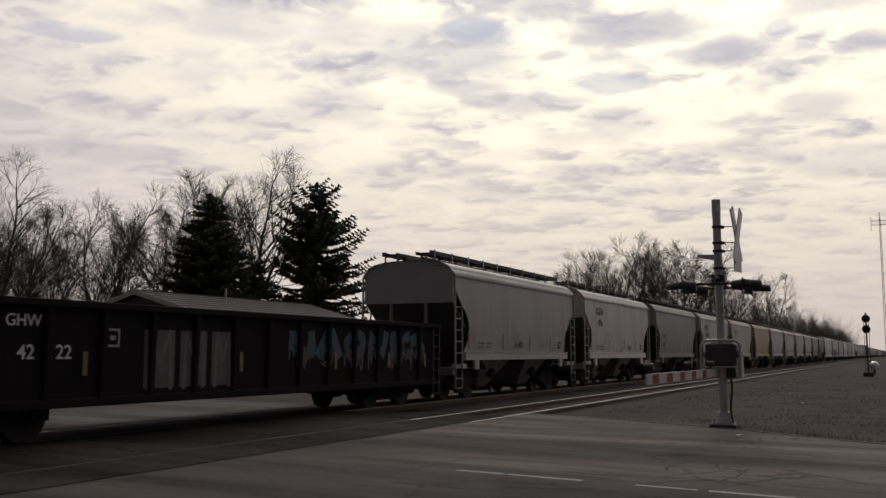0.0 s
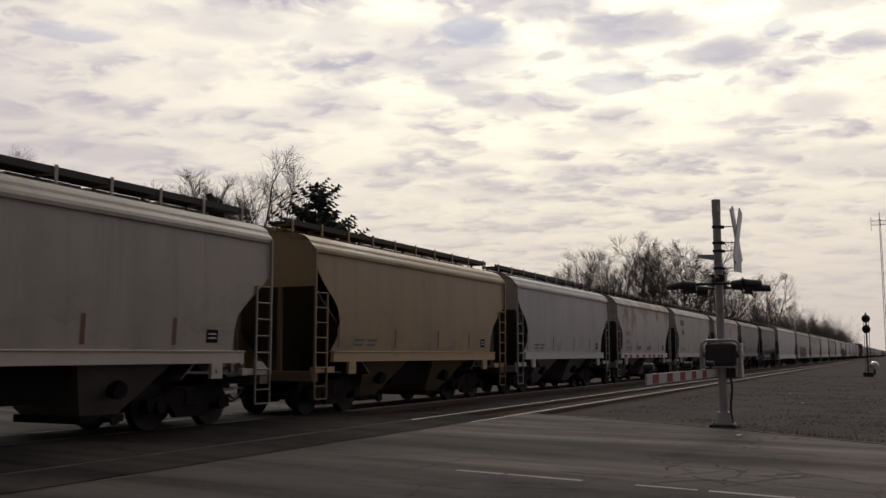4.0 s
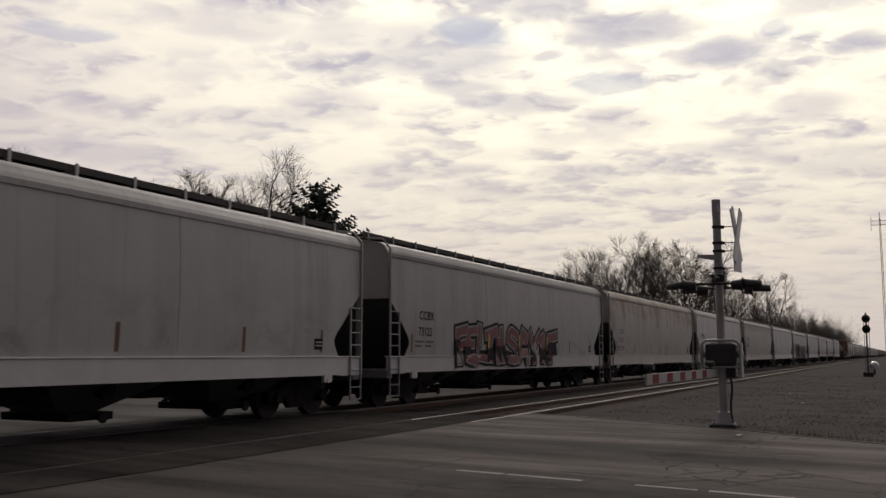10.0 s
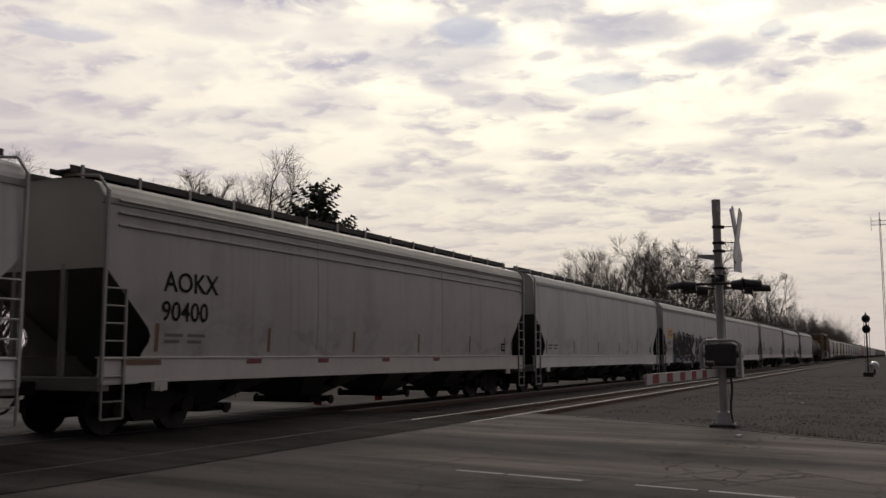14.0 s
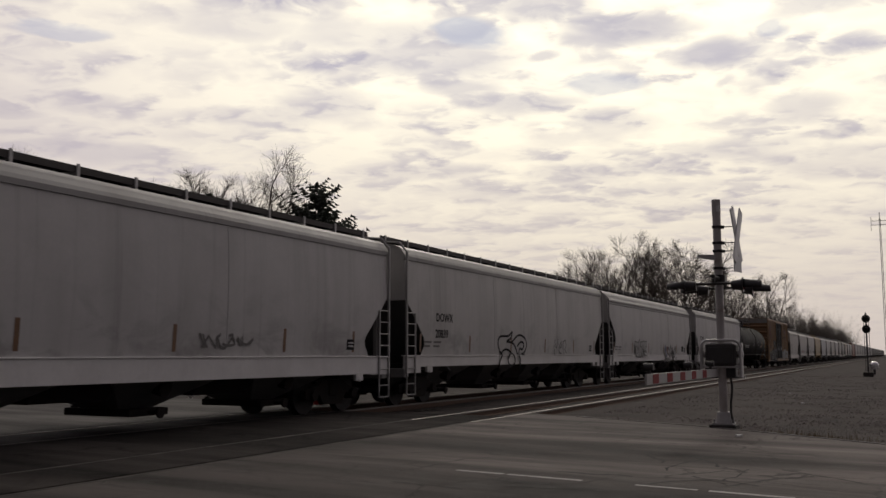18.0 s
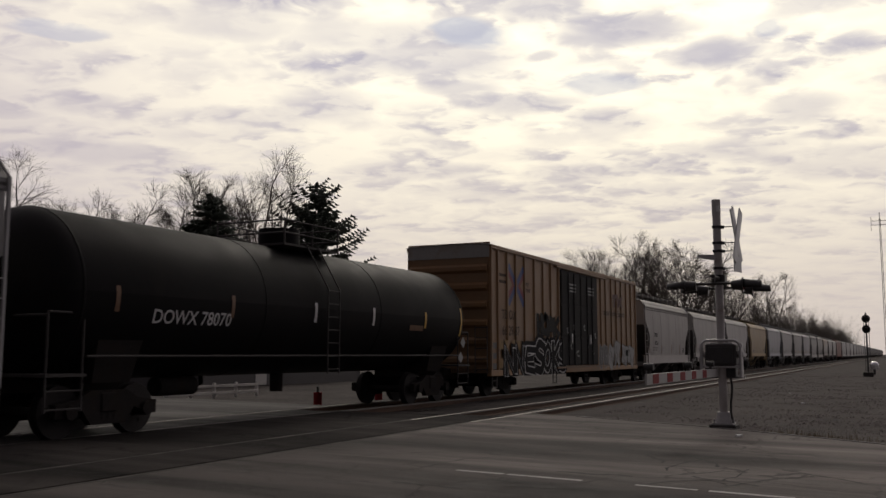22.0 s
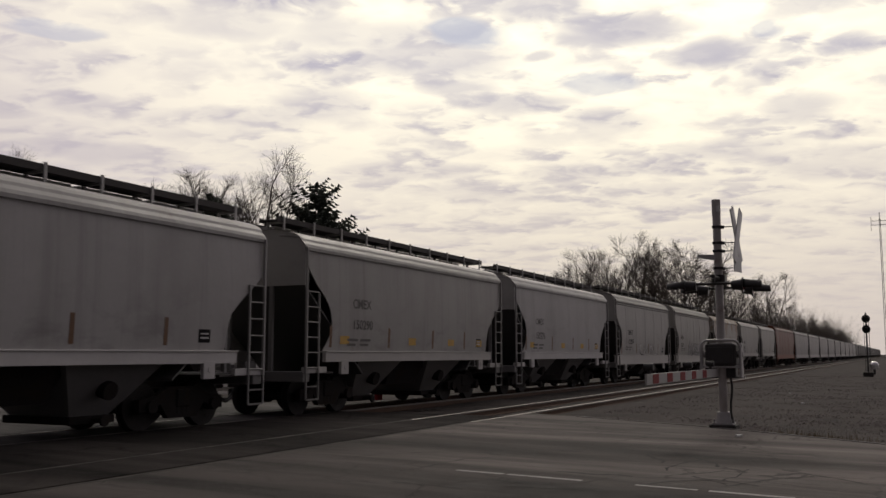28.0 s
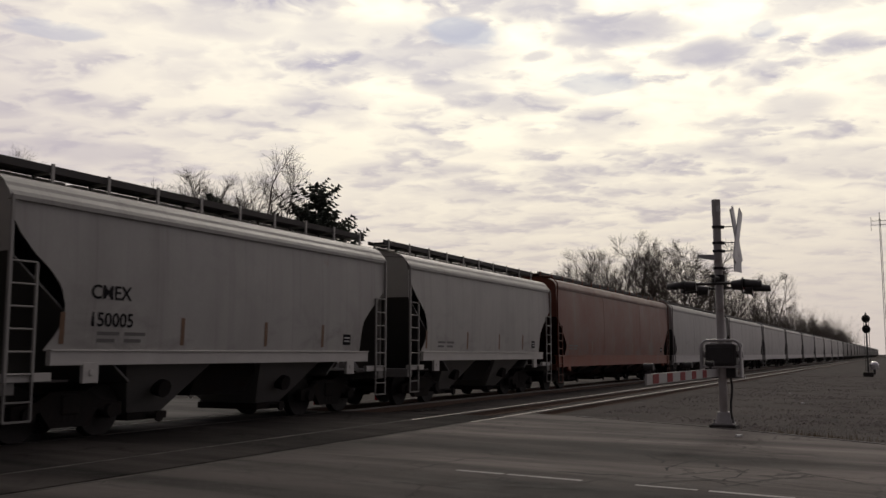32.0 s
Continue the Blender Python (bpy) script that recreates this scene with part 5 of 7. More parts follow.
        m = Mesh().box(s * (HALF - 0.10), s * (HALF + 0.005), -(end - (0.9 if not deep else 0.06)), end - (0.9 if not deep else 0.06), sill0, sill1)
        m.box(s * (HALF - 0.16), s * (HALF + 0.03), -(end - (0.9 if not deep else 0.06)), end - (0.9 if not deep else 0.06), sill1 - 0.02, sill1 + 0.01)
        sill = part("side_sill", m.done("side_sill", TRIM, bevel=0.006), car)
        for e in (-1, 1):
            m = Mesh().box(s * (HALF - 0.10), s * (HALF + 0.002), e * (end - 0.95), e * (end - 0.04), 1.02 if not deep else 0.93, 1.16 if not deep else 1.10)
            part("corner_sill", m.done("corner_sill", TRIM, bevel=0.006), car)
            m = Mesh().box(s * (HALF - 0.07), s * (HALF + 0.012), e * (end - (1.75 if not long else 1.5)) - 0.17, e * (end - (1.75 if not long else 1.5)) + 0.17, sill0 - (0.30 if not long else 0.16), sill0 + 0.05)
            m.tube((s * (HALF + 0.014), e * (end - (1.75 if not long else 1.5)), sill0 - 0.12), (s * (HALF + 0.03), e * (end - (1.75 if not long else 1.5)), sill0 - 0.12), 0.06, n=10)
            part("jacking_pad", m.done("jacking_pad", TRIM, bevel=0.006), sill)
    # centre sill
    part("centre_sill", Mesh().box(-0.22, 0.22, -end + 0.1, end - 0.1, 0.72, 1.0).done("centre_sill", UNDER), car)

    # discharge bays
    bays = (-6.0, -2.0, 2.0, 6.0) if long else (-1.95, 1.95)
    half, zb = (1.55, 0.42) if long else (1.2, 0.36)
    for y in bays:
        m = Mesh()
        top = [(-1.45, y - half, sill0 + 0.08), (1.45, y - half, sill0 + 0.08), (1.45, y + half, sill0 + 0.08), (-1.45, y + half, sill0 + 0.08)]
        bot = [(-0.75 if not long else -0.5, y - 0.45, zb), (0.75 if not long else 0.5, y - 0.45, zb), (0.75 if not long else 0.5, y + 0.45, zb), (-0.75 if not long else -0.5, y + 0.45, zb)]
        m.hexa(bot, top)
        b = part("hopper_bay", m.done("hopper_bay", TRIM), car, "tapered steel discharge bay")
        g = Mesh().box(-0.85, 0.85, y - 0.52, y + 0.52, zb - 0.14, zb)
        g.tube((-1.1, y, zb - 0.07), (1.1, y, zb - 0.07), 0.045, n=8)
        for s in (-1, 1):
            g.tube((s * 1.1, y, zb - 0.07), (s * 1.16, y, zb - 0.07), 0.11, n=10)
        part("outlet_gate", g.done("outlet_gate", UNDER, bevel=0.01), b, "dark sliding outlet gate")

        # dark stubs stand in for the oval shadow on each bay face
        for s in (-1, 1):
            g = Mesh().tube((s * 1.02, y, 0.86), (s * 1.26, y, 0.80), 0.17, n=12)
            part("vibrator_bracket", g.done("vibrator_bracket", UNDER), b, "dark round stub for the oval shadow on the bay")
    # dark blocks added to fill the shaded gaps between bays
    for y in [(a + b) / 2 for a, b in zip(bays, bays[1:])]:
        m = Mesh().hexa([(-0.9, y - 0.85, 0.62), (0.9, y - 0.85, 0.62), (0.9, y + 0.85, 0.62), (-0.9, y + 0.85, 0.62)], [(-1.3, y - 1.0, sill0 + 0.1), (1.3, y - 1.0, sill0 + 0.1), (1.3, y + 1.0, sill0 + 0.1), (-1.3, y + 1.0, sill0 + 0.1)])
        part("cross_ridge", m.done("cross_ridge", UNDER), car, "block between the bays, dark for the shade there")

    # ladders at the four corners
    z0 = 1.02 if not long else 0.95
    for s in (-1, 1):
        for e in (-1, 1):
            key = f"ladder{kind}{e}"
            me = ladder_mesh(key, e * (end - 0.05), e * (end - 0.55), z0, eave + 0.02, 2.9 if not long else 2.6, 6)
            ob = part("ladder", me, car, at=pose(s * (HALF + 0.03), 0, 0))
            part("stirrup_step", PROTO[key + "step"], ob, "dark stirrup step")
            for z in PROTO[key + "rungs"] if s > 0 and not far else ():
                part("rung", PROTO[key + "rung"], ob, at=pose(0, 0, z))
            if s < 0:
                ob.matrix_basis = pose(-(HALF + 0.03), 0, 0) @ Matrix.Diagonal((-1, 1, 1, 1))

    # roof walks on brackets and the hatch trough
    for s in (-1, 1):
        m = Mesh()
        zr = crown + (0.08 if long else 0.18)
        channel = [(0.34, zr - 0.03), (0.36, zr - 0.03), (0.36, zr), (0.84, zr), (0.84, zr - 0.03), (0.87, zr - 0.03),
                   (0.87, zr + 0.10), (0.84, zr + 0.10), (0.84, zr + 0.03), (0.36, zr + 0.03), (0.36, zr + 0.07), (0.34, zr + 0.07)]
        m.prism([(s * a, b) for a, b in channel], -end - 0.1, end + 0.1, 1)
        walkway = part("running_board", m.done("running_board", GRATE), car, "dark steel grating roof walk")
        k = int(L / (1.33 if long else 1.25))
        br = Mesh()
        br.box(s * 0.87, s * 0.90, -0.032, 0.032, crown - 0.18, zr + 0.13)
        br.box(s * 0.4, s * 0.88, -0.03, 0.03, zr - 0.05, zr)
        br.box(s * 0.4, s * 0.46, -0.03, 0.03, crown - 0.05, zr)
        me = br.done("walk_bracket", TRIM)
        for i in range(k + 1 if not far else 0):
            part("walk_bracket", me, walkway, at=pose(0, -end + 0.15 + (L - 0.3) * i / k, 0))
    m = Mesh()
    m.box(-0.27, 0.27, -end + 0.5, end - 0.5, crown - 0.03, crown + 0.10)
    k = 6 if not long else 9
    for i in range(k):
        y = -end + 0.5 + (L - 1.0) * (i + 0.5) / k
        m.box(-0.31, 0.31, y - (L - 1) / k * 0.46, y + (L - 1) / k * 0.46, crown + 0.10, crown + 0.15)
        m.box(-0.05, 0.05, y - 0.06, y + 0.06, crown + 0.15, crown + 0.21)
    part("hatch_trough", m.done("hatch_trough", TRIM), car, "long roof hatch covers")
    make_couplers(car, end, 0.55)
    make_trucks(car, (-(end - 1.85), end - 1.85))
    # reflectors and stencil panels on the road side
    spots = (-8.6, -5.2, -1.7, 1.8, 5.3, 8.2) if long else (-4.75, -1.9, 0.7, 2.9)
    for y in () if far or barrel else spots:
        patch(car, "reflector_strip", y - 0.05, y + 0.05, sill1 + 0.10, sill1 + 0.62, AMBER, bx, "dull amber reflector strip")
    y = end - 1.9
    if not far:
        p = patch(car, "stencil_panel", y - 0.17, y + 0.17, sill1 + 0.16, sill1 + 0.42, BLACK, bx, "small black stencil panel")
        for dz in (0.24, 0.32):
            patch(p, "stencil_bar", y - 0.12, y + 0.12, sill1 + dz, sill1 + dz + 0.03, WHITE, bx, proud=0.011)
        y = -4.0 if not long else -8.4
        for dz, w in ((1.78, 0.5), (1.66, 0.4)):
            for dy in (0.0, 0.62):
                patch(car, "small_print", y + dy, y + dy + w, dz, dz + 0.06, FADED, bx, "row of small faded print")
    for c in car.children:
        c.matrix_basis = Matrix.Translation((0, shift, 0)) @ c.matrix_basis
    PROTO[kind] = car
    return car


def text_mesh(words, size, material, spacing=1.0):
    key = ("text", words, size, material.name)
    if key not in PROTO:
        cu = bpy.data.curves.new("lettering", "FONT")
        cu.body, cu.size, cu.align_x, cu.align_y, cu.space_character = words, size, "LEFT", "BOTTOM_BASELINE", spacing
        cu.resolution_u, cu.offset = 3, 0.012 * size
        ob = bpy.data.objects.new("lettering", cu)
        scene.collection.objects.link(ob)
        me = bpy.data.meshes.new_from_object(ob.evaluated_get(bpy.context.evaluated_depsgraph_get()))
        bpy.data.objects.remove(ob)
        me.materials.clear()
        me.materials.append(material)
        PROTO[key] = me
    return PROTO[key]


def letter(car, name, words, y, z, size, material, xs, label="", bold=0.0):
    """Lettering laid on the side facing the road; xs gives the side's half width at a height."""
    src = text_mesh(words, size, material)
    me = src.copy()
    for v in me.vertices:
        v.co = (xs(z + v.co.y) + 0.009, y + v.co.x, z + v.co.y)
    me.name = "lettering"
    return part(name, me, car, label)


def patch(car, name, y0, y1, z0, z1, material, xs, label="", proud=0.006):
    m = Mesh()
    m.grid([[(xs(z) + proud, y, z) for y in (y0, y1)] for z in [z0 + (z1 - z0) * k / 4 for k in range(5)]], smooth=False, flip=True)
    m.grid([[(xs(z) + proud - 0.004, y, z) for y in (y0, y1)] for z in (z0, z1)], smooth=False)
    return part(name, m.done(name, material), car, label)


# number, first end, length kind, paint, rust, marks, label
CARS = [
    ("short", 31.83, (0.40, 0.385, 0.375), 0.05, "", ""), ("short", 44.95, (0.60, 0.575, 0.55), 0.1, "RGRX", "1856"),
    ("short", 58.15, (0.22, 0.21, 0.20), 0.0, "AGCX", "20240"), ("short", 71.27, (0.45, 0.45, 0.45), 0.0, "NAHX", "503453"),
    ("short", 84.43, (0.46, 0.42, 0.36), 0.05, "RGRX", "1873"), ("short", 97.80, (0.40, 0.29, 0.15), 0.25, "", ""),
    ("short", 110.63, (0.48, 0.47, 0.46), 0.0, "", ""), ("short", 123.73, (0.51, 0.49, 0.47), 0.75, "NAHX", "34179"),
    ("short", 136.81, (0.47, 0.45, 0.42), 0.1, "RGRX", "1866"), ("short", 150.04, (0.44, 0.42, 0.40), 0.7, "NRLX", "34246"),
    ("short", 162.95, (0.235, 0.225, 0.22), 0.1, "AGCX", "20297"), ("round", 176.3, (0.135, 0.132, 0.140), 0.0, "NAHX", "320273"),
    ("long", 194.57, (0.57, 0.56, 0.54), 0.0, "DOWX", "60088"), ("long", 215.92, (0.46, 0.45, 0.44), 0.0, "CCBX", "73122"),
    ("long", 237.0, (0.44, 0.42, 0.38), 0.75, "CCBX", "71518"), ("long", 258.0, (0.62, 0.61, 0.59), 0.0, "DOWX", "69322"),
    ("long", 279.53, (0.45, 0.435, 0.40), 0.0, "AOKX", "90400"), ("long", 300.62, (0.57, 0.57, 0.56), 0.0, "", ""),
    ("long_low", 321.6, (0.50, 0.49, 0.49), 0.0, "", "64842"), ("long", 343.2, (0.52, 0.51, 0.50), 0.0, "AOUX", "627987"),
    ("mid", 364.05, (0.50, 0.49, 0.47), 0.0, "DOWX", "20839"), ("mid_low", 384.1, (0.48, 0.47, 0.46), 0.1, "", ""),
    ("long_low", 404.87, (0.44, 0.43, 0.43), 0.0, "DOWX", "62006"),
    ("tank", 423.73, (0.03, 0.03, 0.032), 0.0, "DOWX", "78070"), ("box", 443.15, (0.24, 0.15, 0.075), 0.35, "TBOX", "662987"),
    ("deep", 460.5, (0.42, 0.40, 0.375), 0.2, "CMEX", "130261"), ("short", 473.53, (0.45, 0.435, 0.41), 0.2, "", ""),
    ("short", 486.62, (0.46, 0.45, 0.43), 0.05, "CMEX", "110628"), ("short", 499.69, (0.40, 0.29, 0.15), 0.3, "", ""),
    ("short", 512.89, (0.44, 0.45, 0.47), 0.0, "", ""), ("short", 525.8, (0.46, 0.45, 0.44), 0.0, "", ""),
    ("short", 539.05, (0.40, 0.39, 0.37), 0.1, "CMEX", "150290"), ("short", 552.1, (0.45, 0.44, 0.44), 0.0, "CMEX", "150276"),
    ("deep", 565.2, (0.43, 0.42, 0.40), 0.1, "CMEX", "130091"), ("deep", 578.4, (0.40, 0.39, 0.36), 0.2, "NRLX", "32521"),
    ("short", 591.5, (0.43, 0.41, 0.37), 0.85, "CMEX", "140082"), ("short", 604.65, (0.42, 0.41, 0.385), 0.05, "CMEX", "150005"),
    ("short", 617.7, (0.44, 0.43, 0.40), 0.1, "", ""), ("long", 634.4, (0.18, 0.045, 0.020), 0.2, "", ""),
]


# share of the car's colour: sills lifted as sky-lit, recessed ends darkened as shaded
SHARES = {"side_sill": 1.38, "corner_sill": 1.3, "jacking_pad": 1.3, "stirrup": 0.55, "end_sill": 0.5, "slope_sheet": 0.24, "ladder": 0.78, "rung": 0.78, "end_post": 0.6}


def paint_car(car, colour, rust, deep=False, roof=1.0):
    """The car's colour on all its painted parts; shares add sky light and shade, and dirt on roofs."""
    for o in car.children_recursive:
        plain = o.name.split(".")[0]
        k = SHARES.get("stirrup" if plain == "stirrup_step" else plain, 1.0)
        # the shade under the car is put into the bays' paint
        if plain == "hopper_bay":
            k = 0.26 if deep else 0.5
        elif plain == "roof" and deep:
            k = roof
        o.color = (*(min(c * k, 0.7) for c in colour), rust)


TRAIN = []


def build_train():
    rnd = random.Random(21)
    y = 634.4 + 21.1
    rows = list(CARS)
    while y < 830:
        g = rnd.uniform(0.40, 0.50)
        rows.append(("far", y, (g, g * 0.98, g * 0.95), 0.05, "", ""))
        y += 21.1
    while y < 1250:
        g = rnd.uniform(0.03, 0.06)
        rows.append(("far", y, (g, g * 0.9, g * 0.85), 0.05, "", ""))
        y += 21.1
    for kind, y, colour, rust, mark, num in rows:
        if kind in ("tank", "box"):
            car = (tank_car if kind == "tank" else box_car)()
        else:
            car = copy_thing(hopper(kind), pose(FAR_TRACK, y, 0))
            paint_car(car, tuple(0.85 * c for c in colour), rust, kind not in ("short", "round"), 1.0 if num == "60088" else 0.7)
        car.matrix_basis = pose(FAR_TRACK, y, 0)
        name_car(car, kind, colour, rust, mark, num)
        TRAIN.append((car, y))
    for o in [PROTO[k] for k in ("short", "deep", "round") + LONG]:
        for c in list(o.children_recursive):
            bpy.data.objects.remove(c)
        bpy.data.objects.remove(o)
    TRAIN.append((gondola(), 16.5))


# lettering that differs from the usual: y, z and height of the mark, then of the number
LETTER_AT = {"1856": (-4.2, 3.24, 0.31, -4.05, 2.74, 0.28), "1873": (-4.45, 3.14, 0.36, -4.3, 2.71, 0.31), "1866": (-4.4, 3.26, 0.31, -4.2, 2.69, 0.31),
             "320273": (-3.94, 2.19, 0.24, -2.45, 2.20, 0.21), "503453": (-4.44, 3.15, 0.38, -4.32, 2.64, 0.37), "90400": (-8.75, 2.63, 0.37, -8.8, 2.08, 0.36), "130261": (-3.95, 2.43, 0.23, -3.95, 1.98, 0.22),
             "150290": (-4.0, 2.6, 0.23, -4.0, 2.08, 0.23), "150276": (-4.0, 2.57, 0.23, -4.0, 2.04, 0.24), "130091": (-3.85, 2.44, 0.24, -3.75, 1.97, 0.24),
             "20839": (-8.34, 2.42, 0.24, -8.37, 1.94, 0.24), "69322": (-8.42, 2.58, 0.24, -8.46, 2.13, 0.24), "64842": (-8.9, 2.5, 0.3, -8.9, 2.02, 0.23), "71518": (-8.55, 2.45, 0.24, -8.6, 2.04, 0.23), "60088": (-8.35, 2.77, 0.22, -8.35, 2.29, 0.22)}


def name_car(car, kind, colour, rust, mark, num):
    g = sum(colour) / 3
    tone = "black" if g < 0.08 else "brown" if colour[0] > colour[2] * 2 and g < 0.2 else "tan" if colour[0] > colour[2] * 1.8 else "dark grey" if g < 0.28 else "cream" if colour[0] > colour[2] * 1.2 else "pale grey"
    if kind in ("tank", "box"):
        return
    bays = "four-bay" if kind in LONG else "barrel-sided" if kind == "round" else "two-bay"
    tagged(car, f"{tone} {bays} covered hopper" + (" streaked with rust" if rust > 0.5 else " with dirty sides") + " on the far track", "freight car", "freight train cars")
    ink = FADED if g < 0.12 or num in ("140082", "150290", "150276", "34179", "71518") else BLACK
    y1, z1, h1, y2, z2, h2 = LETTER_AT.get(num, (-4.4, 2.40, 0.235, -4.42, 1.93, 0.235) if kind in ("short", "deep") else (-8.48, 2.44, 0.24, -8.52, 1.98, 0.24))
    if mark:
        letter(car, "reporting_mark", mark, y1, z1, h1 / 0.69, ink, body_x, "stencilled black letters")
    if num:
        letter(car, "car_number", num, y2, z2, h2 / 0.69, ink, body_x, "stencilled black numbers")


def tank_car():
    car = thing("tank_car", "black cylindrical tank car with dull white lettering", "freight car", "freight train cars")
    r, zc, half = 1.55, 2.53, 7.55
    m = Mesh()
    prof = [(-half - 0.78 * math.sin(a), r * math.cos(a)) for a in [math.pi / 2 * (1 - k / 8) for k in range(9)]]
    prof = [(y, max(q, 0.02)) for y, q in prof] + [(-half + 2 * half * k / 6, r) for k in range(1, 6)] + [(-y, max(q, 0.02)) for y, q in reversed(prof)]
    m.grid([[(q * math.cos(b), y, zc + q * math.sin(b)) for b in [2 * math.pi * i / 48 for i in range(49)]] for y, q in prof])
    part("tank_shell", m.done("tank_shell", TANK), car, "black painted steel tank shell")
    for y in (-half, -2.5, 2.5, half):
        m = Mesh()
        for i in range(48):
            a, b = 2 * math.pi * i / 48, 2 * math.pi * (i + 1) / 48
            m.hexa([((r + q) * math.cos(c), y + w, zc + (r + q) * math.sin(c)) for q, w, c in ((0, -.03, a), (.008, -.02, a), (.008, .02, a), (0, .03, a))],
                   [((r + q) * math.cos(c), y + w, zc + (r + q) * math.sin(c)) for q, w, c in ((0, -.03, b), (.008, -.02, b), (.008, .02, b), (0, .03, b))])
        part("weld_band", m.done("weld_band", TANK), car)
    for s in (-1, 1):
        part("stub_sill", Mesh().box(-0.25, 0.25, s * 5.2, s * 8.2, 0.78, 1.12).done("stub_sill", UNDER, bevel=0.02), car)
        m = Mesh().hexa([(-1.1, s * 6.0, 0.95), (1.1, s * 6.0, 0.95), (1.1, s * 6.9, 0.95), (-1.1, s * 6.9, 0.95)], [(-1.35, s * 5.9, 1.85), (1.35, s * 5.9, 1.85), (1.35, s * 7.0, 1.85), (-1.35, s * 7.0, 1.85)])
        part("saddle", m.done("saddle", UNDER), car, "black tank saddle")
        part("end_platform", Mesh().box(-1.5, 1.5, s * 7.4, s * 8.25, 1.08, 1.13).done("end_platform", GRATE), car)
        m = Mesh()
        for x in (-1.45, 1.45):
            for dy in (7.45, 8.2):
                m.tube((x, s * dy, 0.5), (x, s * dy, 2.15), 0.022, n=6)
            for z in (0.55, 0.85):
                m.tube((x, s * 7.45, z), (x, s * 8.2, z), 0.018, n=6)
            m.tube((x, s * 7.45, 2.15), (x, s * 8.2, 2.15), 0.022, n=6)
        m.tube((-1.45, s * 8.2, 2.1), (1.45, s * 8.2, 2.1), 0.022, n=6)
        part("end_handrail", m.done("end_handrail", GRATE), car, "black end handrail")
    for s in (-1, 1):
        m = Mesh()
        m.tube((s * 1.5, -7.4, 1.42), (s * 1.5, 7.4, 1.42), 0.025, n=6)
        part("side_handrail", m.done("side_handrail", GRATE), car)
    # manway platform with guard rails
    part("manway_housing", Mesh().tube((0, 0, 3.95), (0, 0, 4.55), 0.52, n=20).done("manway_housing", TANK), car, "round manway housing on top")
    part("top_platform", Mesh().box(-1.0, 1.0, -1.15, 1.15, 4.02, 4.07).done("top_platform", GRATE), car, "steel grating platform")
    m = Mesh()
    for z in (4.32, 4.62):
        for a, b in (((-1, -1.15), (1, -1.15)), ((1, -1.15), (1, 1.15)), ((1, 1.15), (-1, 1.15)), ((-1, 1.15), (-1, -1.15))):
            m.tube((*a, z), (*b, z), 0.022, n=6)
    for x in (-1, 1):
        for y in (-1.15, 0, 1.15):
            m.tube((x, y, 4.05), (x, y, 4.62), 0.022, n=6)
    part("guard_rail", m.done("guard_rail", GRATE), car, "black pipe guard rail round the manway")
    m = Mesh()
    for x in (1.66,):
        for y in (-0.25, 0.25):
            m.tube((x, y, 1.0), (x, y, 3.0), 0.02, n=6)
            m.tube((x, y, 3.0), (1.0, y, 4.1), 0.02, n=6)
        for k in range(7):
            m.tube((x, -0.25, 1.1 + 0.31 * k), (x, 0.25, 1.1 + 0.31 * k), 0.016, n=6)
    part("side_ladder", m.done("side_ladder", GRATE), car, "black side ladder to the platform")
    m = Mesh().tube((0, 0, 0.55), (0, 0, 1.1), 0.16, n=12)
    part("bottom_outlet", m.done("bottom_outlet", UNDER), car)
    part("air_reservoir", Mesh().tube((0.2, -4.4, 0.8), (0.2, -3.3, 0.8), 0.2, n=12).done("air_reservoir", UNDER), car)

    def shell_x(z):
        return math.sqrt(max(r * r - (z - zc) ** 2, 0.01))
    for y, mat in ((-6.8, AMBER), (-3.64, AMBER), (-0.6, WHITE), (2.1, WHITE), (5.06, YELLOW)):
        patch(car, "reflector_strip", y - 0.05, y + 0.05, 2.2, 2.66, mat, shell_x, "upright reflector strip", 0.012)
    patch(car, "reflector_strip", 7.45, 7.55, 2.02, 2.88, YELLOW, shell_x, "upright yellow reflector strip", 0.012)
    patch(car, "painted_panel", 4.14, 4.94, 2.12, 2.27, AMBER, shell_x, "dull yellow painted panel", 0.012)
    for y, z in ((7.62, 1.35), (7.8, 1.82)):
        m = Mesh().prism([(y - 0.18, z), (y, z - 0.18), (y + 0.18, z), (y, z + 0.18)], 1.46, 1.475, 0)
        part("placard", m.done("placard", FADED2), car, "pale diamond placard")
    letter(car, "car_number", "DOWX 78070", -5.9, 2.03, 0.37, WHITE, shell_x, "dull white slanted lettering")
    make_couplers(car, 8.25, 0.62)
    make_trucks(car, (-6.45, 6.45))
    return car


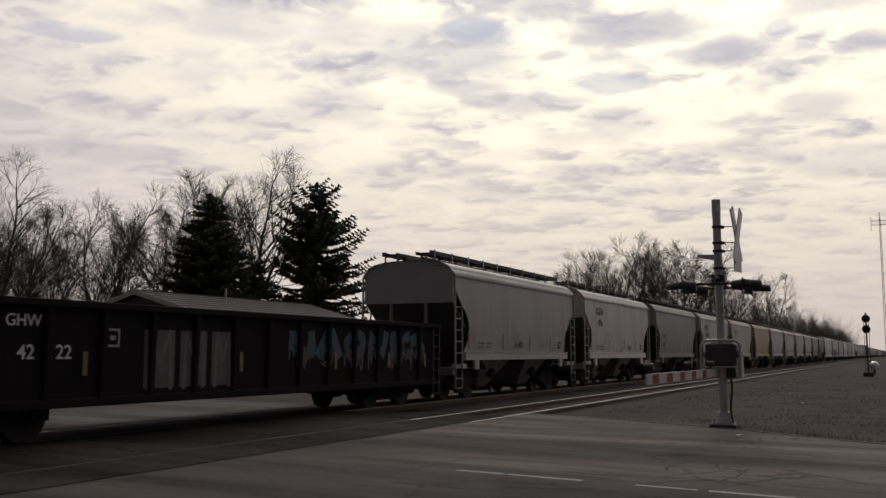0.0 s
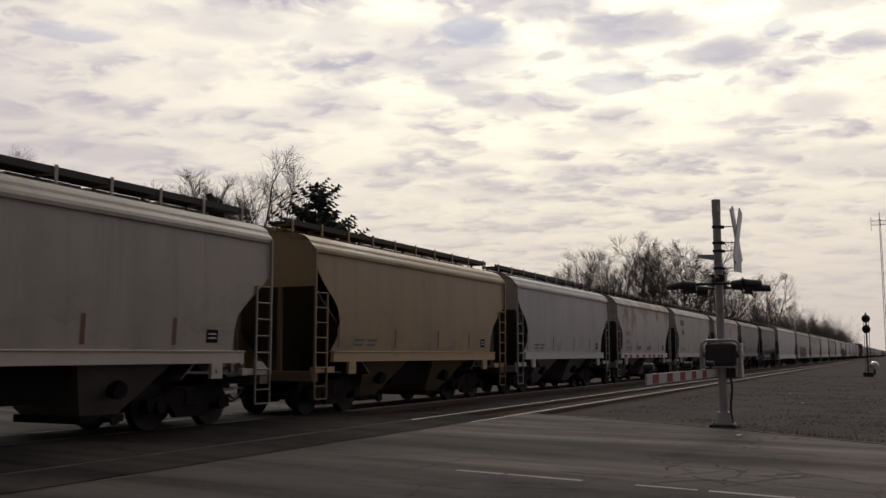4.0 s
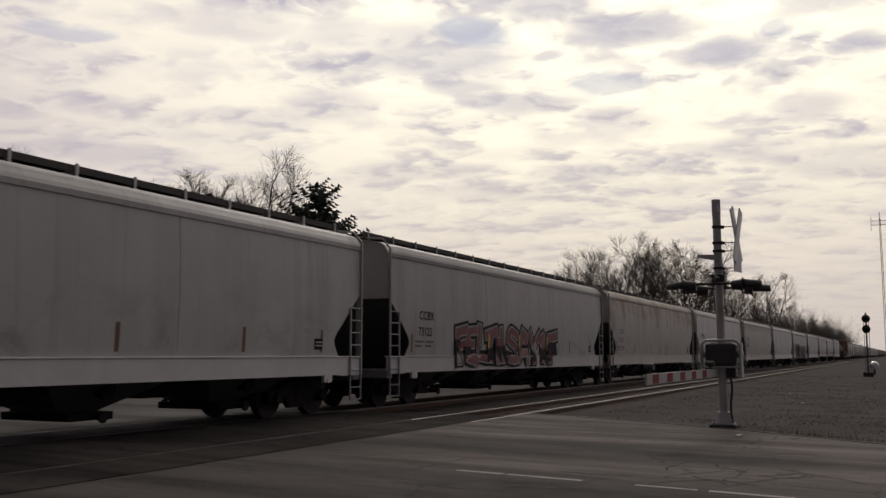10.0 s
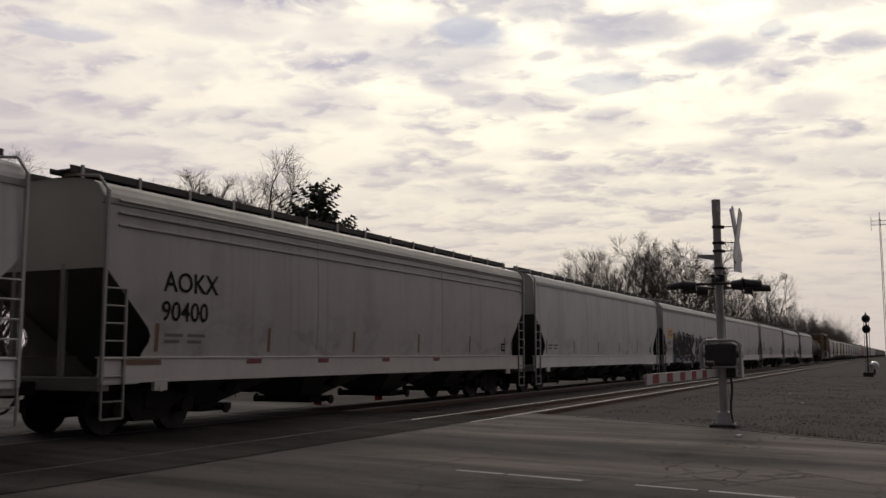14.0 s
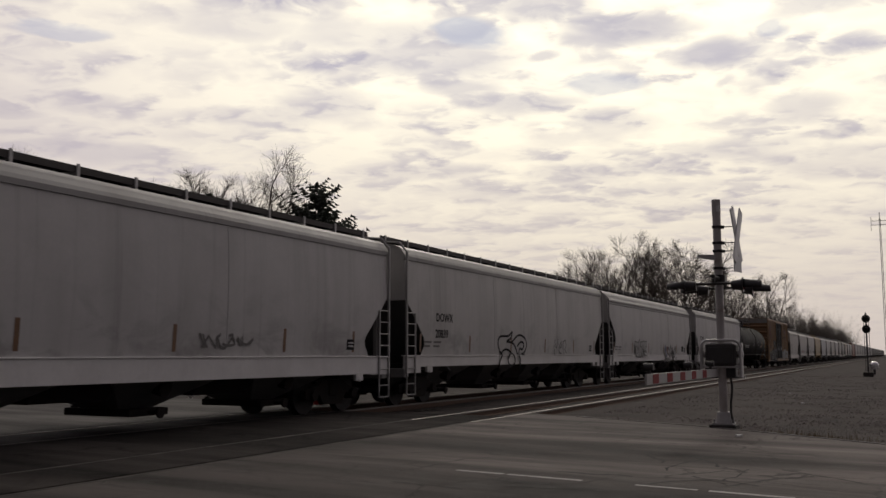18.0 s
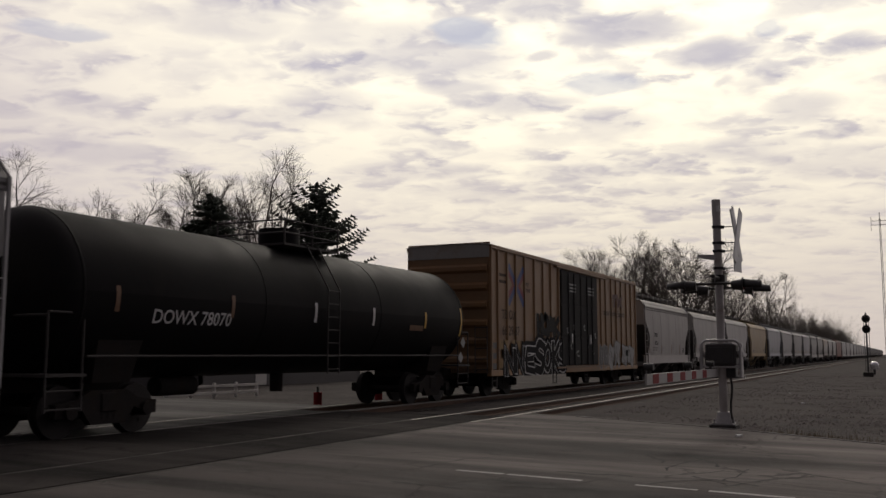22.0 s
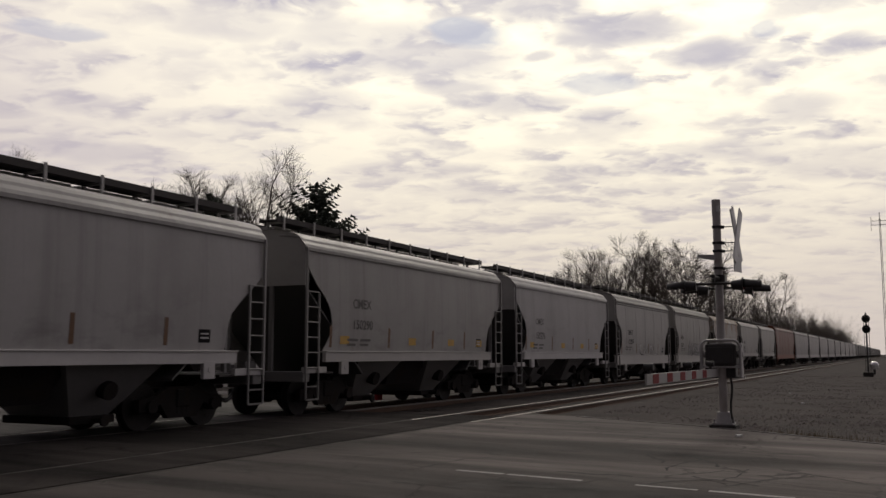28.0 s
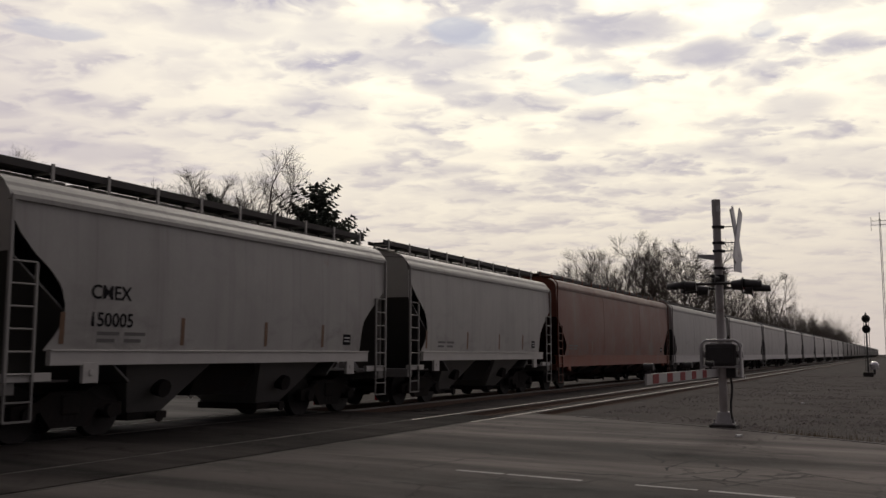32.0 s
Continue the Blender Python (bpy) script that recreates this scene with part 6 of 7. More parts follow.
def box_car():
    car = thing("boxcar", "rusty yellow-brown boxcar with dark plug doors and graffiti", "freight car", "freight train cars")
    end, w, z0, z1 = 9.66, 1.55, 0.72, 5.15
    ribs = (-9.56, -8.97, -8.13, -7.31, -6.43, -5.4, -4.45, -3.55, -2.62, 2.66, 3.3, 4.1, 5.05, 5.9, 6.8, 7.75, 8.65, 9.56)
    for s in (-1, 1):
        m = Mesh().box(s * (w - 0.06), s * w, -end, end, z0 + 0.18, z1)
        body = part("side_wall", m.done("side_wall", PAINT), car, "rust-stained yellow-brown steel side")
        for y in ribs:
            m = Mesh().prism([(y - 0.075, s * (w - 0.002)), (y - 0.045, s * (w + 0.055)), (y + 0.045, s * (w + 0.055)), (y + 0.075, s * (w - 0.002))], z0 + 0.2, z1 - 0.05, 2)
            m.v = [(b, a, c) for a, b, c in m.v]
            part("side_post", m.done("side_post", PAINT), body)
        m = Mesh().box(s * (w - 0.1), s * (w + 0.07), -end, end, z1 - 0.12, z1 + 0.02)
        part("top_chord", m.done("top_chord", PAINT, bevel=0.01), car)
        m = Mesh().box(s * (w - 0.1), s * (w + 0.06), -end, end, z0, z0 + 0.2)
        part("side_sill", m.done("side_sill", PAINT, bevel=0.01), car)
        # plug doors with lock rods
        for k, (a, b) in enumerate(((-2.48, 0.02), (0.08, 2.56))):
            m = Mesh().box(s * (w + 0.005), s * (w + 0.075), a, b, 1.0, 4.90)
            door = part("plug_door", m.done("plug_door", DOOR, bevel=0.012), car, "dark grey plug door")
            for za, zb in ((1.06, 2.12), (2.22, 3.42), (3.54, 4.74)):
                for ya, yb in ((a + 0.06, a + 0.80), (a + 0.90, b - 0.06)):
                    part("door_panel", Mesh().box(s * (w + 0.07), s * (w + 0.095), ya, yb, za, zb).done("door_panel", DOOR, bevel=0.01), door)
            for yr in (a + 0.85, b - 0.9):
                m = Mesh().tube((s * (w + 0.12), yr, 1.0), (s * (w + 0.12), yr, 4.85), 0.025, n=6)
                part("lock_rod", m.done("lock_rod", DARK), door)
            m = Mesh().box(s * (w + 0.1), s * (w + 0.16), a + 1.1, a + 1.22, 1.9, 2.3)
            part("door_handle", m.done("door_handle", WHITE), door, "pale door handle")
            if s > 0:
                for zt in (4.32, 4.18, 4.04):
                    part("door_print", Mesh().box(w + 0.096, w + 0.10, a + 1.05, a + 1.85, zt, zt + 0.06).done("door_print", FADED2), door)
        for z in (0.93, 4.97):
            m = Mesh().box(s * w, s * (w + 0.14), -3.1, 3.9, z - 0.04, z + 0.03)
            part("door_track", m.done("door_track", PAINT), car)
    for s in (-1, 1):
        m = Mesh().box(-w, w, s * (end - 0.06), s * end, z0 + 0.1, z1 + 0.10)
        e = part("end_wall", m.done("end_wall", PAINT), car)
        for k in range(6):
            z = 1.25 + 0.62 * k
            m = Mesh().prism([(s * end, z - 0.15), (s * (end + 0.10), z - 0.06), (s * (end + 0.10), z + 0.06), (s * end, z + 0.15)], -w + 0.08, w - 0.08, 0)
            part("end_rib", m.done("end_rib", PAINT), e)
        part("end_cap", Mesh().box(-w, w, s * end, s * (end + 0.03), z1 - 0.42, z1 + 0.05).done("end_cap", PALEPAINT), e, "pale upper end panel")
        for x in (-1.3, 1.3):
            m = Mesh()
            for dx in (-0.22, 0.22):
                m.tube((x + dx, s * (end + 0.15), 0.8), (x + dx, s * (end + 0.15), 2.4), 0.018, n=6)
            for z in (0.95, 1.3, 1.65, 2.0, 2.35):
                m.tube((x - 0.22, s * (end + 0.15), z), (x + 0.22, s * (end + 0.15), z), 0.016, n=6)
            part("end_ladder", m.done("end_ladder", GRATE), e)
    m = Mesh()
    m.grid([[(x, -end - 0.05 + (2 * end + 0.1) * k / 20, z1 + 0.02 + 0.06 * (1 - (x / w) ** 2)) for k in range(21)] for x in [w * 1.04 * q / 6 for q in range(-6, 7)]], flip=True)
    part("roof", m.done("roof", PALEPAINT, thick=0.03), car, "weathered sheet steel roof")
    part("floor", Mesh().box(-w, w, -end, end, z0 + 0.1, z0 + 0.25).done("floor", UNDER), car)
    part("centre_sill", Mesh().box(-0.25, 0.25, -end, end, 0.62, 0.82).done("centre_sill", UNDER), car)
    for y in (-9.3, 9.3, -3.2, 0.9):
        m = Mesh()
        for dy in (-0.2, 0.2):
            m.box(w, w + 0.03, y + dy - 0.02, y + dy + 0.02, 0.32, z0 + 0.1)
        for z in (0.33, 0.55):
            m.box(w, w + 0.03, y - 0.2, y + 0.2, z, z + 0.03)
        part("sill_step", m.done("sill_step", GRATE), car, "black stirrup step")

    def wall_x(z):
        return w
    # painted emblem: two crossed strokes with smaller chevrons
    for k, (ya, za, yb, zb, wd, mat) in enumerate(((-8.0, 4.35, -7.42, 3.92, 0.2, REDP), (-7.42, 3.92, -8.0, 3.5, 0.2, REDP), (-6.45, 4.35, -7.03, 3.92, 0.2, REDP), (-7.03, 3.92, -6.45, 3.5, 0.2, REDP),
                                      (-7.97, 4.6, -6.5, 3.22, 0.22, BLUEP), (-6.5, 4.6, -7.97, 3.22, 0.22, BLUEP))):
        ribbon(car, "emblem_stroke", [(ya, za), (yb, zb)], wd, mat, wall_x, 0.006 + 0.0012 * k, "faded painted emblem stroke")
    letter(car, "reporting_mark", "TB OX", -8.75, 2.68, 0.46, FADEBROWN, lambda z: w + 0.05, "faded stencilled letters")
    letter(car, "car_number", "66 29 87", -8.7, 2.12, 0.46, FADEBROWN, lambda z: w + 0.05, "faded stencilled numbers")
    for z in (4.15, 3.92):
        patch(car, "small_print", -8.85, -8.2, z, z + 0.10, FADEBROWN, wall_x, "row of faded print")
    letter(car, "slogan", "any", -6.32, 3.97, 0.26, FADEBROWN, wall_x, "dark painted word")
    letter(car, "slogan", "road", -6.32, 3.74, 0.26, FADEBROWN, wall_x, "dark painted word")
    for y, z in ((-8.95, 1.62), (-7.75, 1.62), (-8.95, 0.98)):
        patch(car, "repaint_panel", y, y + 0.75, z, z + 0.32, OCHRE, lambda q: w + 0.055, "repainted ochre panel")
    TAGGED = [(BLACK, 0.2, "spray_shadow", "black spray field"), (WHITE, 0.045, "spray_outline", "white sprayed outline"), (BLACK, 0.0, "spray_fill", "black sprayed letters")]
    wildstyle(car, -8.5, -5.6, 0.80, 1.66, "NNE", 0.27, TAGGED, wall_x, 31, 0.062)
    wildstyle(car, -5.5, -1.95, 0.80, 1.95, "SOKS", 0.27, TAGGED, wall_x, 37, 0.064)
    wildstyle(car, -5.3, -2.8, 2.22, 2.92, "HOAK", 0.22, [(DOOR, 0.03, "spray_fill", "dark dissolved lettering")], wall_x, 34, 0.058)
    throwup(car, 4.3, 6.3, 0.72, 2.1, 2, FADED2, FADED, wall_x, 32, 0.058)
    throwup(car, 6.6, 8.9, 0.76, 1.95, 2, FADED2, DIM, wall_x, 35, 0.058)
    throwup(car, 2.75, 4.2, 0.8, 1.9, 2, FADED, FADED2, wall_x, 36, 0.058)
    patch(car, "stencil_panel", 7.3, 7.75, 1.38, 1.66, BLACK, lambda q: w + 0.072, "small black stencil panel")
    letter(car, "slogan", "railcar Pooling Experts", 3.55, 3.27, 0.40, FADEBROWN, lambda q: w + 0.05, "dark painted words")
    for ya, za, yb, zb in ((5.15, 4.2, 6.1, 4.26), (5.62, 4.2, 5.5, 3.72), (5.9, 4.2, 6.85, 3.75), (6.85, 4.25, 6.0, 3.75)):
        ribbon(car, "faded_logo", [(ya, za), (yb, zb)], 0.2, RUSTRED, wall_x, 0.057 + 0.001 * (ya - 5), "faded red painted shape")
    for y, z, q in ((-1.9, 2.45, 0.3), (-1.4, 1.8, 0.2), (-0.6, 1.5, 0.35), (0.4, 2.6, 0.3), (0.9, 1.9, 0.2), (1.6, 1.6, 0.3), (2.0, 2.3, 0.2), (-1.0, 2.6, 0.15)):
        ribbon(car, "spray_stroke", smooth_line([(y, z), (y + 0.6 * q, z + 0.1), (y + 0.3 * q, z - 0.1), (y + q, z - 0.12)]), 0.05, FADED2, lambda h: w + 0.04, 0.062, "pale scrawl on the door")
    for z in (0.95, 1.3, 1.65):
        patch(car, "worn_panel", -9.45, -9.1, z, z + 0.2, FADED, lambda q: w + 0.006, "grey worn panel")
    make_couplers(car, end, 0.55)
    make_trucks(car, (-7.25, 7.25))
    paint_car(car, (0.225, 0.125, 0.050), 0.75)
    return car


def gondola():
    car = thing("gondola", "black open gondola car with white lettering and graffiti", "freight car", "freight train cars")
    end, w, z0, z1 = 8.3, 1.55, 0.66, 2.30
    for s in (-1, 1):
        m = Mesh().box(s * (w - 0.03), s * w, -end, end, z0, z1 - 0.05)
        side = part("side_wall", m.done("side_wall", GOND), car)
        for k in range(15):
            y = -end + 0.1 + (2 * end - 0.2) * k / 14
            m = Mesh().hexa([(s * w, y - 0.09, z0), (s * (w + 0.05), y - 0.05, z0), (s * (w + 0.05), y + 0.05, z0), (s * w, y + 0.09, z0)],
                            [(s * w, y - 0.09, z1), (s * (w + 0.10), y - 0.05, z1), (s * (w + 0.10), y + 0.05, z1), (s * w, y + 0.09, z1)])
            part("side_post", m.done("side_post", GOND), side)
        part("top_chord", Mesh().box(s * (w - 0.06), s * (w + 0.12), -end, end, z1 - 0.08, z1 + 0.04).done("top_chord", GOND, bevel=0.012), car)
        part("side_sill", Mesh().box(s * (w - 0.08), s * (w + 0.06), -end, end, z0 - 0.08, z0 + 0.06).done("side_sill", GOND, bevel=0.01), car)
        part("end_wall", Mesh().box(-w, w, s * (end - 0.06), s * end, z0, z1 + 0.03).done("end_wall", GOND), car)
        for z in (1.05, 1.5, 1.95):
            part("end_rib", Mesh().box(-w, w, s * end, s * (end + 0.07), z - 0.06, z + 0.06).done("end_rib", GOND, bevel=0.015), car)
        for y in (-end + 0.35, end - 0.35):
            m = Mesh()
            for dy in (-0.2, 0.2):
                m.box(s * (w + 0.1), s * (w + 0.13), y + dy - 0.02, y + dy + 0.02, 0.3, 2.2)
            for z in (0.31, 0.62, 0.98, 1.32, 1.66, 2.0):
                m.box(s * (w + 0.1), s * (w + 0.125), y - 0.2, y + 0.2, z, z + 0.025)
            part("ladder", m.done("ladder", GRATE), car)
    part("floor", Mesh().box(-w, w, -end, end, z0, z0 + 0.08).done("floor", UNDER), car)
    part("centre_sill", Mesh().box(-0.25, 0.25, -end, end, 0.5, 0.68).done("centre_sill", UNDER), car)

    def wall_x(z):
        return w
    for words, y, z, h in (("GHW", -6.66, 1.90, 0.27), ("42", -6.42, 1.38, 0.33), ("22", -5.68, 1.38, 0.33)):
        letter(car, "lettering", words, y, z, h, WHITE, lambda q: w + 0.002, "dull white stencilled lettering")
    for y in (-5.12, -1.0, 2.6, 5.2, 7.3):
        patch(car, "reflector_strip", y - 0.05, y + 0.05, 1.1, 1.5, AMBER, lambda q: w + 0.07, "dull amber reflector strip")
    for y0, y1 in ((-3.7, -2.9), (-2.75, -2.0), (-1.85, -1.2)):
        patch(car, "overpaint", y0, y1, 0.84, 1.9, DIM, wall_x, "faded grey spray paint", 0.004)
        ribbon(car, "spray_stroke", [(y0 + 0.1, 0.8), (y0 + 0.15, 1.9), ((y0 + y1) / 2, 1.3), (y1 - 0.12, 1.9), (y1 - 0.1, 0.8)], 0.09, FADED, wall_x, 0.01, "pale spray stroke")
    for k in range(6):
        y = 0.76 + 1.157 * k
        wildstyle(car, y + 0.05, y + 0.95, 1.42, 1.95, "UAONKI"[k], 0.26, [(DIMTEAL, 0.03, "spray_fill", "dull teal spray paint")], wall_x, 60 + k, 0.006)
        graffiti(car, y, y + 0.9, 1.0, 1.9, 2, DIM, DIM, wall_x, 66 + k, 0.012, faint=True)
    m = Mesh()
    for ya, yb, za, zb in ((-4.62, -4.30, 1.86, 1.90), (-4.62, -4.30, 1.58, 1.62), (-4.62, -4.58, 1.62, 1.86), (-4.34, -4.30, 1.62, 1.86), (-4.52, -4.40, 1.70, 1.78)):
        m.box(w + 0.002, w + 0.006, ya, yb, za, zb)
    part("stencil_square", m.done("stencil_square", FADED2), car, "pale stencilled square")
    make_couplers(car, end, 0.5)
    make_trucks(car, (-6.5, 6.5))
    return car


def ribbon(car, name, pts, width, material, xs, proud, label=""):
    """A painted stroke of even width along a line on the car's side."""
    m = Mesh()
    fine = []
    for (a, b), (c, d) in zip(pts, pts[1:]):
        k = max(1, int(math.hypot(c - a, d - b) / 0.25))
        fine += [(a + (c - a) * i / k, b + (d - b) * i / k) for i in range(k)]
    fine.append(pts[-1])
    left, right = [], []
    for i, (y, z) in enumerate(fine):
        a, b = fine[max(0, i - 1)], fine[min(len(fine) - 1, i + 1)]
        d = Vector((b[0] - a[0], b[1] - a[1]))
        d = d.normalized() if d.length > 1e-6 else Vector((1, 0))
        n = Vector((-d.y, d.x)) * width / 2
        left.append((xs(z + n.y) + proud, y + n.x, z + n.y))
        right.append((xs(z - n.y) + proud, y - n.x, z - n.y))
    m.grid([left, right], smooth=False)
    return part(name, m.done(name, material), car, label)


def smooth_line(pts, k=4):
    out = []
    for i in range(len(pts) - 1):
        p0, p1, p2, p3 = pts[max(0, i - 1)], pts[i], pts[i + 1], pts[min(len(pts) - 1, i + 2)]
        for j in range(k):
            t = j / k
            out.append(tuple(0.5 * (2 * p1[c] + (p2[c] - p0[c]) * t + (2 * p0[c] - 5 * p1[c] + 4 * p2[c] - p3[c]) * t * t + (3 * p1[c] - p0[c] - 3 * p2[c] + p3[c]) * t ** 3) for c in (0, 1)))
    return out + [pts[-1]]


def graffiti(car, y0, y1, z0, z1, count, fill, line, xs, seed, proud=0.006, faint=False, shade=None):
    """Sprayed, unreadable shapes: a jagged filled band, with thin bent outlines over it; faint ones are lines alone."""
    rnd = random.Random(seed)
    w, h = (y1 - y0) / count, z1 - z0
    if not faint:
        for mat, grow, up in ((shade, 0.09, 0.0), (fill, 0.0, 0.004)):
            if mat is None:
                continue
            m = Mesh()
            k = count * 5
            low, high = [], []
            level = 0.9
            for i in range(k + 1):
                if rnd.random() < 0.55:
                    level = rnd.uniform(0.72, 1.0)
                y = y0 - grow + (y1 - y0 + 2 * grow) * i / k
                za, zb = z0 + h * rnd.uniform(0.0, 0.10) - grow * 0.6, z0 + h * level + grow
                low.append((y, za))
                high.append((y + rnd.uniform(-0.05, 0.05) * w, zb))
            rows = [[(xs(a[1] + (b[1] - a[1]) * f) + proud + up, a[0] + (b[0] - a[0]) * f, a[1] + (b[1] - a[1]) * f) for a, b in zip(low, high)] for f in [q / 8 for q in range(9)]]
            m.grid(rows, smooth=False, flip=True)
            part("spray_field", m.done("spray_field", mat), car, "jagged field of spray paint")
    for k in range(count):
        for q in range(2 if faint else 3):
            high = rnd.random() < 0.5
            a = rnd.uniform(-0.1, 0.3)
            pts = []
            for i in range(rnd.choice((4, 5, 6))):
                pts.append((y0 + w * (k + a), z0 + h * (rnd.uniform(0.6, 0.93) if high else rnd.uniform(0.04, 0.4))))
                a = min(max(a + rnd.uniform(-0.25, 0.5), -0.05), 1.05)
                high = not high if rnd.random() < 0.8 else high
            pts = [(min(max(y, y0), y1), z) for y, z in pts]
            ribbon(car, "spray_stroke", smooth_line(pts) if rnd.random() < 0.6 else pts, 0.07 if not faint else 0.055, line if q != 1 or not faint else fill, xs, proud + 0.008 + 0.0008 * q, "thin sprayed outline")


def throwup(car, y0, y1, z0, z1, count, fill, line, xs, seed, proud=0.006, glow=None):
    """Sprayed bubble shapes side by side, each filled and outlined, with a bent inner stroke; unreadable."""
    rnd = random.Random(seed)
    w, h = (y1 - y0) / count, z1 - z0

    def blob(points, material, up, name, label):
        m = Mesh()
        cy, cz = sum(p[0] for p in points) / len(points), sum(p[1] for p in points) / len(points)
        rings = []
        for f in (0.02, 0.35, 0.7, 1.0):
            ring = [(cy + (y - cy) * f, cz + (z - cz) * f) for y, z in points]
            rings.append([(xs(z) + up, y, z) for y, z in ring + ring[:1]])
        m.grid(rings, smooth=False)
        part(name, m.done(name, material), car, label)

    for k in range(count):
        cy, cz = y0 + w * (k + 0.5), (z0 + z1) / 2 + rnd.uniform(-0.04, 0.04) * h
        pts = []
        n = rnd.choice((9, 10, 11))
        for i in range(n):
            a = 2 * math.pi * (i + rnd.uniform(-0.25, 0.25)) / n
            c, s = math.cos(a), math.sin(a)
            q = 1 / max(abs(c), abs(s)) ** 0.8 * (rnd.uniform(0.86, 1.1) if i % 2 else rnd.uniform(0.48, 0.95))
            pts.append((min(max(cy + c * q * w * 0.56, y0 - 0.1), y1 + 0.1), min(max(cz + s * q * h * 0.5, z0), z1)))
        loop = smooth_line(pts + pts[:1], 3)[:-1] if rnd.random() < 0.45 else pts
        if glow:
            blob([(cy + (y - cy) * 1.12, min(max(cz + (z - cz) * 1.12, z0 - 0.03), z1 + 0.15)) for y, z in loop], glow, proud, "spray_glow", "soft sprayed glow")
        blob(loop, fill, proud + 0.003 + 0.0006 * (k % 2), "spray_fill", "sprayed filled shape")
        ribbon(car, "spray_outline", loop + loop[:1], 0.042, line, xs, proud + 0.007, "sprayed outline")
        inner = [(cy + rnd.uniform(-0.25, 0.25) * w, cz + f * h) for f in (-0.28, -0.05, 0.1, 0.3)]
        ribbon(car, "spray_stroke", smooth_line(inner, 3), 0.05, line, xs, proud + 0.009, "sprayed inner stroke")
        inner = [(cy + f * w * 0.5, cz + rnd.uniform(-0.4, 0.4) * h) for f in (-0.9, -0.2, 0.3, 1.0)]
        ribbon(car, "spray_stroke", smooth_line(inner, 3), 0.035, line, xs, proud + 0.0105, "sprayed inner stroke")


# strokes of sprayed capitals in a unit box
GLYPHS = {"E": (((1, .98), (.1, .93), (.04, .5), (.72, .56)), ((.04, .5), (.12, .06), (1, 0))), "F": (((1, 1), (.1, .94), (.12, 0)), ((.1, .48), (.78, .55))), "L": (((.25, 1), (.1, .1), (1, .02)),),
          "T": (((-.05, .93), (1.05, 1)), ((.5, .95), (.42, 0))), "H": (((.08, 1), (.16, 0)), ((.86, 1), (.92, 0)), ((.1, .46), (.9, .54))), "S": (((.98, .86), (.35, 1), (.1, .68), (.84, .4), (.75, .05), (0, .1)),),
          "A": (((0, 0), (.42, 1), (.62, .95), (1, 0)), ((.2, .36), (.8, .4))), "Y": (((0, 1), (.5, .5), (1.02, .98)), ((.5, .5), (.44, 0))), "I": (((.5, 1), (.44, 0)), ((.1, .8), (.5, 1))),
          "K": (((.1, 1), (.16, 0)), ((1, 1), (.2, .5), (1.02, 0))), "N": (((.05, 0), (.1, 1), (.85, .02), (.95, 1)),), "U": (((.06, 1), (.12, .12), (.85, .1), (.95, 1)),), "R": (((.12, 0), (.1, 1), (.9, .88), (.85, .56), (.14, .48)), ((.4, .5), (.95, 0))), "O": (((.5, 1), (.05, .7), (.1, .15), (.6, 0), (1, .35), (.9, .85), (.45, 1)),)}


def wildstyle(car, y0, y1, z0, z1, glyphs, width, layers, xs, seed, proud=0.006):
    """A row of crowded sprayed capitals; each layer is the same strokes, narrower and further out than the one below it."""
    rnd = random.Random(seed)
    w = (y1 - y0) / len(glyphs)
    for k, g in enumerate(glyphs):
        lean, lift, tall, wide = rnd.uniform(-0.12, 0.16), rnd.uniform(0.0, 0.12), rnd.uniform(0.84, 1.0), rnd.uniform(0.82, 0.98)
        lines = []
        for stroke in GLYPHS[g]:
            pts = [(y0 + w * (k + 0.08 + wide * (a + lean * (b - 0.5)) + rnd.uniform(-.05, .05)), z0 + (z1 - z0) * min(max(lift + (tall - lift) * b + rnd.uniform(-.04, .04), 0.0), 1.0)) for a, b in stroke]
            lines.append((smooth_line(pts, 3) if g in "SOU" else pts, width * rnd.uniform(0.75, 1.2)))
        for n, (material, grow, name, label) in enumerate(layers):
            m = Mesh()
            up = proud + 0.006 * n + 0.0004 * k
            for pts, wd in lines:
                half = wd / 2 + grow
                line = [Vector(p) for p in pts]
                line[0] += (line[0] - line[1]).normalized() * half * 0.8
                line[-1] += (line[-1] - line[-2]).normalized() * half * 0.8
                rows = []
                for i, p in enumerate(line):
                    d1 = (p - line[i - 1]).normalized() if i else (line[1] - p).normalized()
                    d2 = (line[i + 1] - p).normalized() if i + 1 < len(line) else d1
                    mid = (d1 + d2).normalized() if (d1 + d2).length > 0.2 else d1
                    reach = half / max(mid.dot(d1), 0.78)
                    side = Vector((-mid.y, mid.x)) * reach
                    rows.append((p - side, p + side))
                fine_rows = []
                for (p, q), (r, t) in zip(rows, rows[1:]):
                    k2 = max(1, int((r - p).length / 0.3))
                    fine_rows += [(p.lerp(r, j / k2), q.lerp(t, j / k2)) for j in range(k2)]
                fine_rows.append(rows[-1])
                up += 0.0001
                m.grid([[(xs(max(v.y, 1.0)) + up, v.x, max(v.y, z0 - 0.12)) for v in r] for r in fine_rows], smooth=False)
            part(name, m.done(name, material), car, label)


def sill_face(z):
    return HALF + 0.006


def hopper_side(z):
    return body_x(z) if z > 1.46 else HALF + 0.036


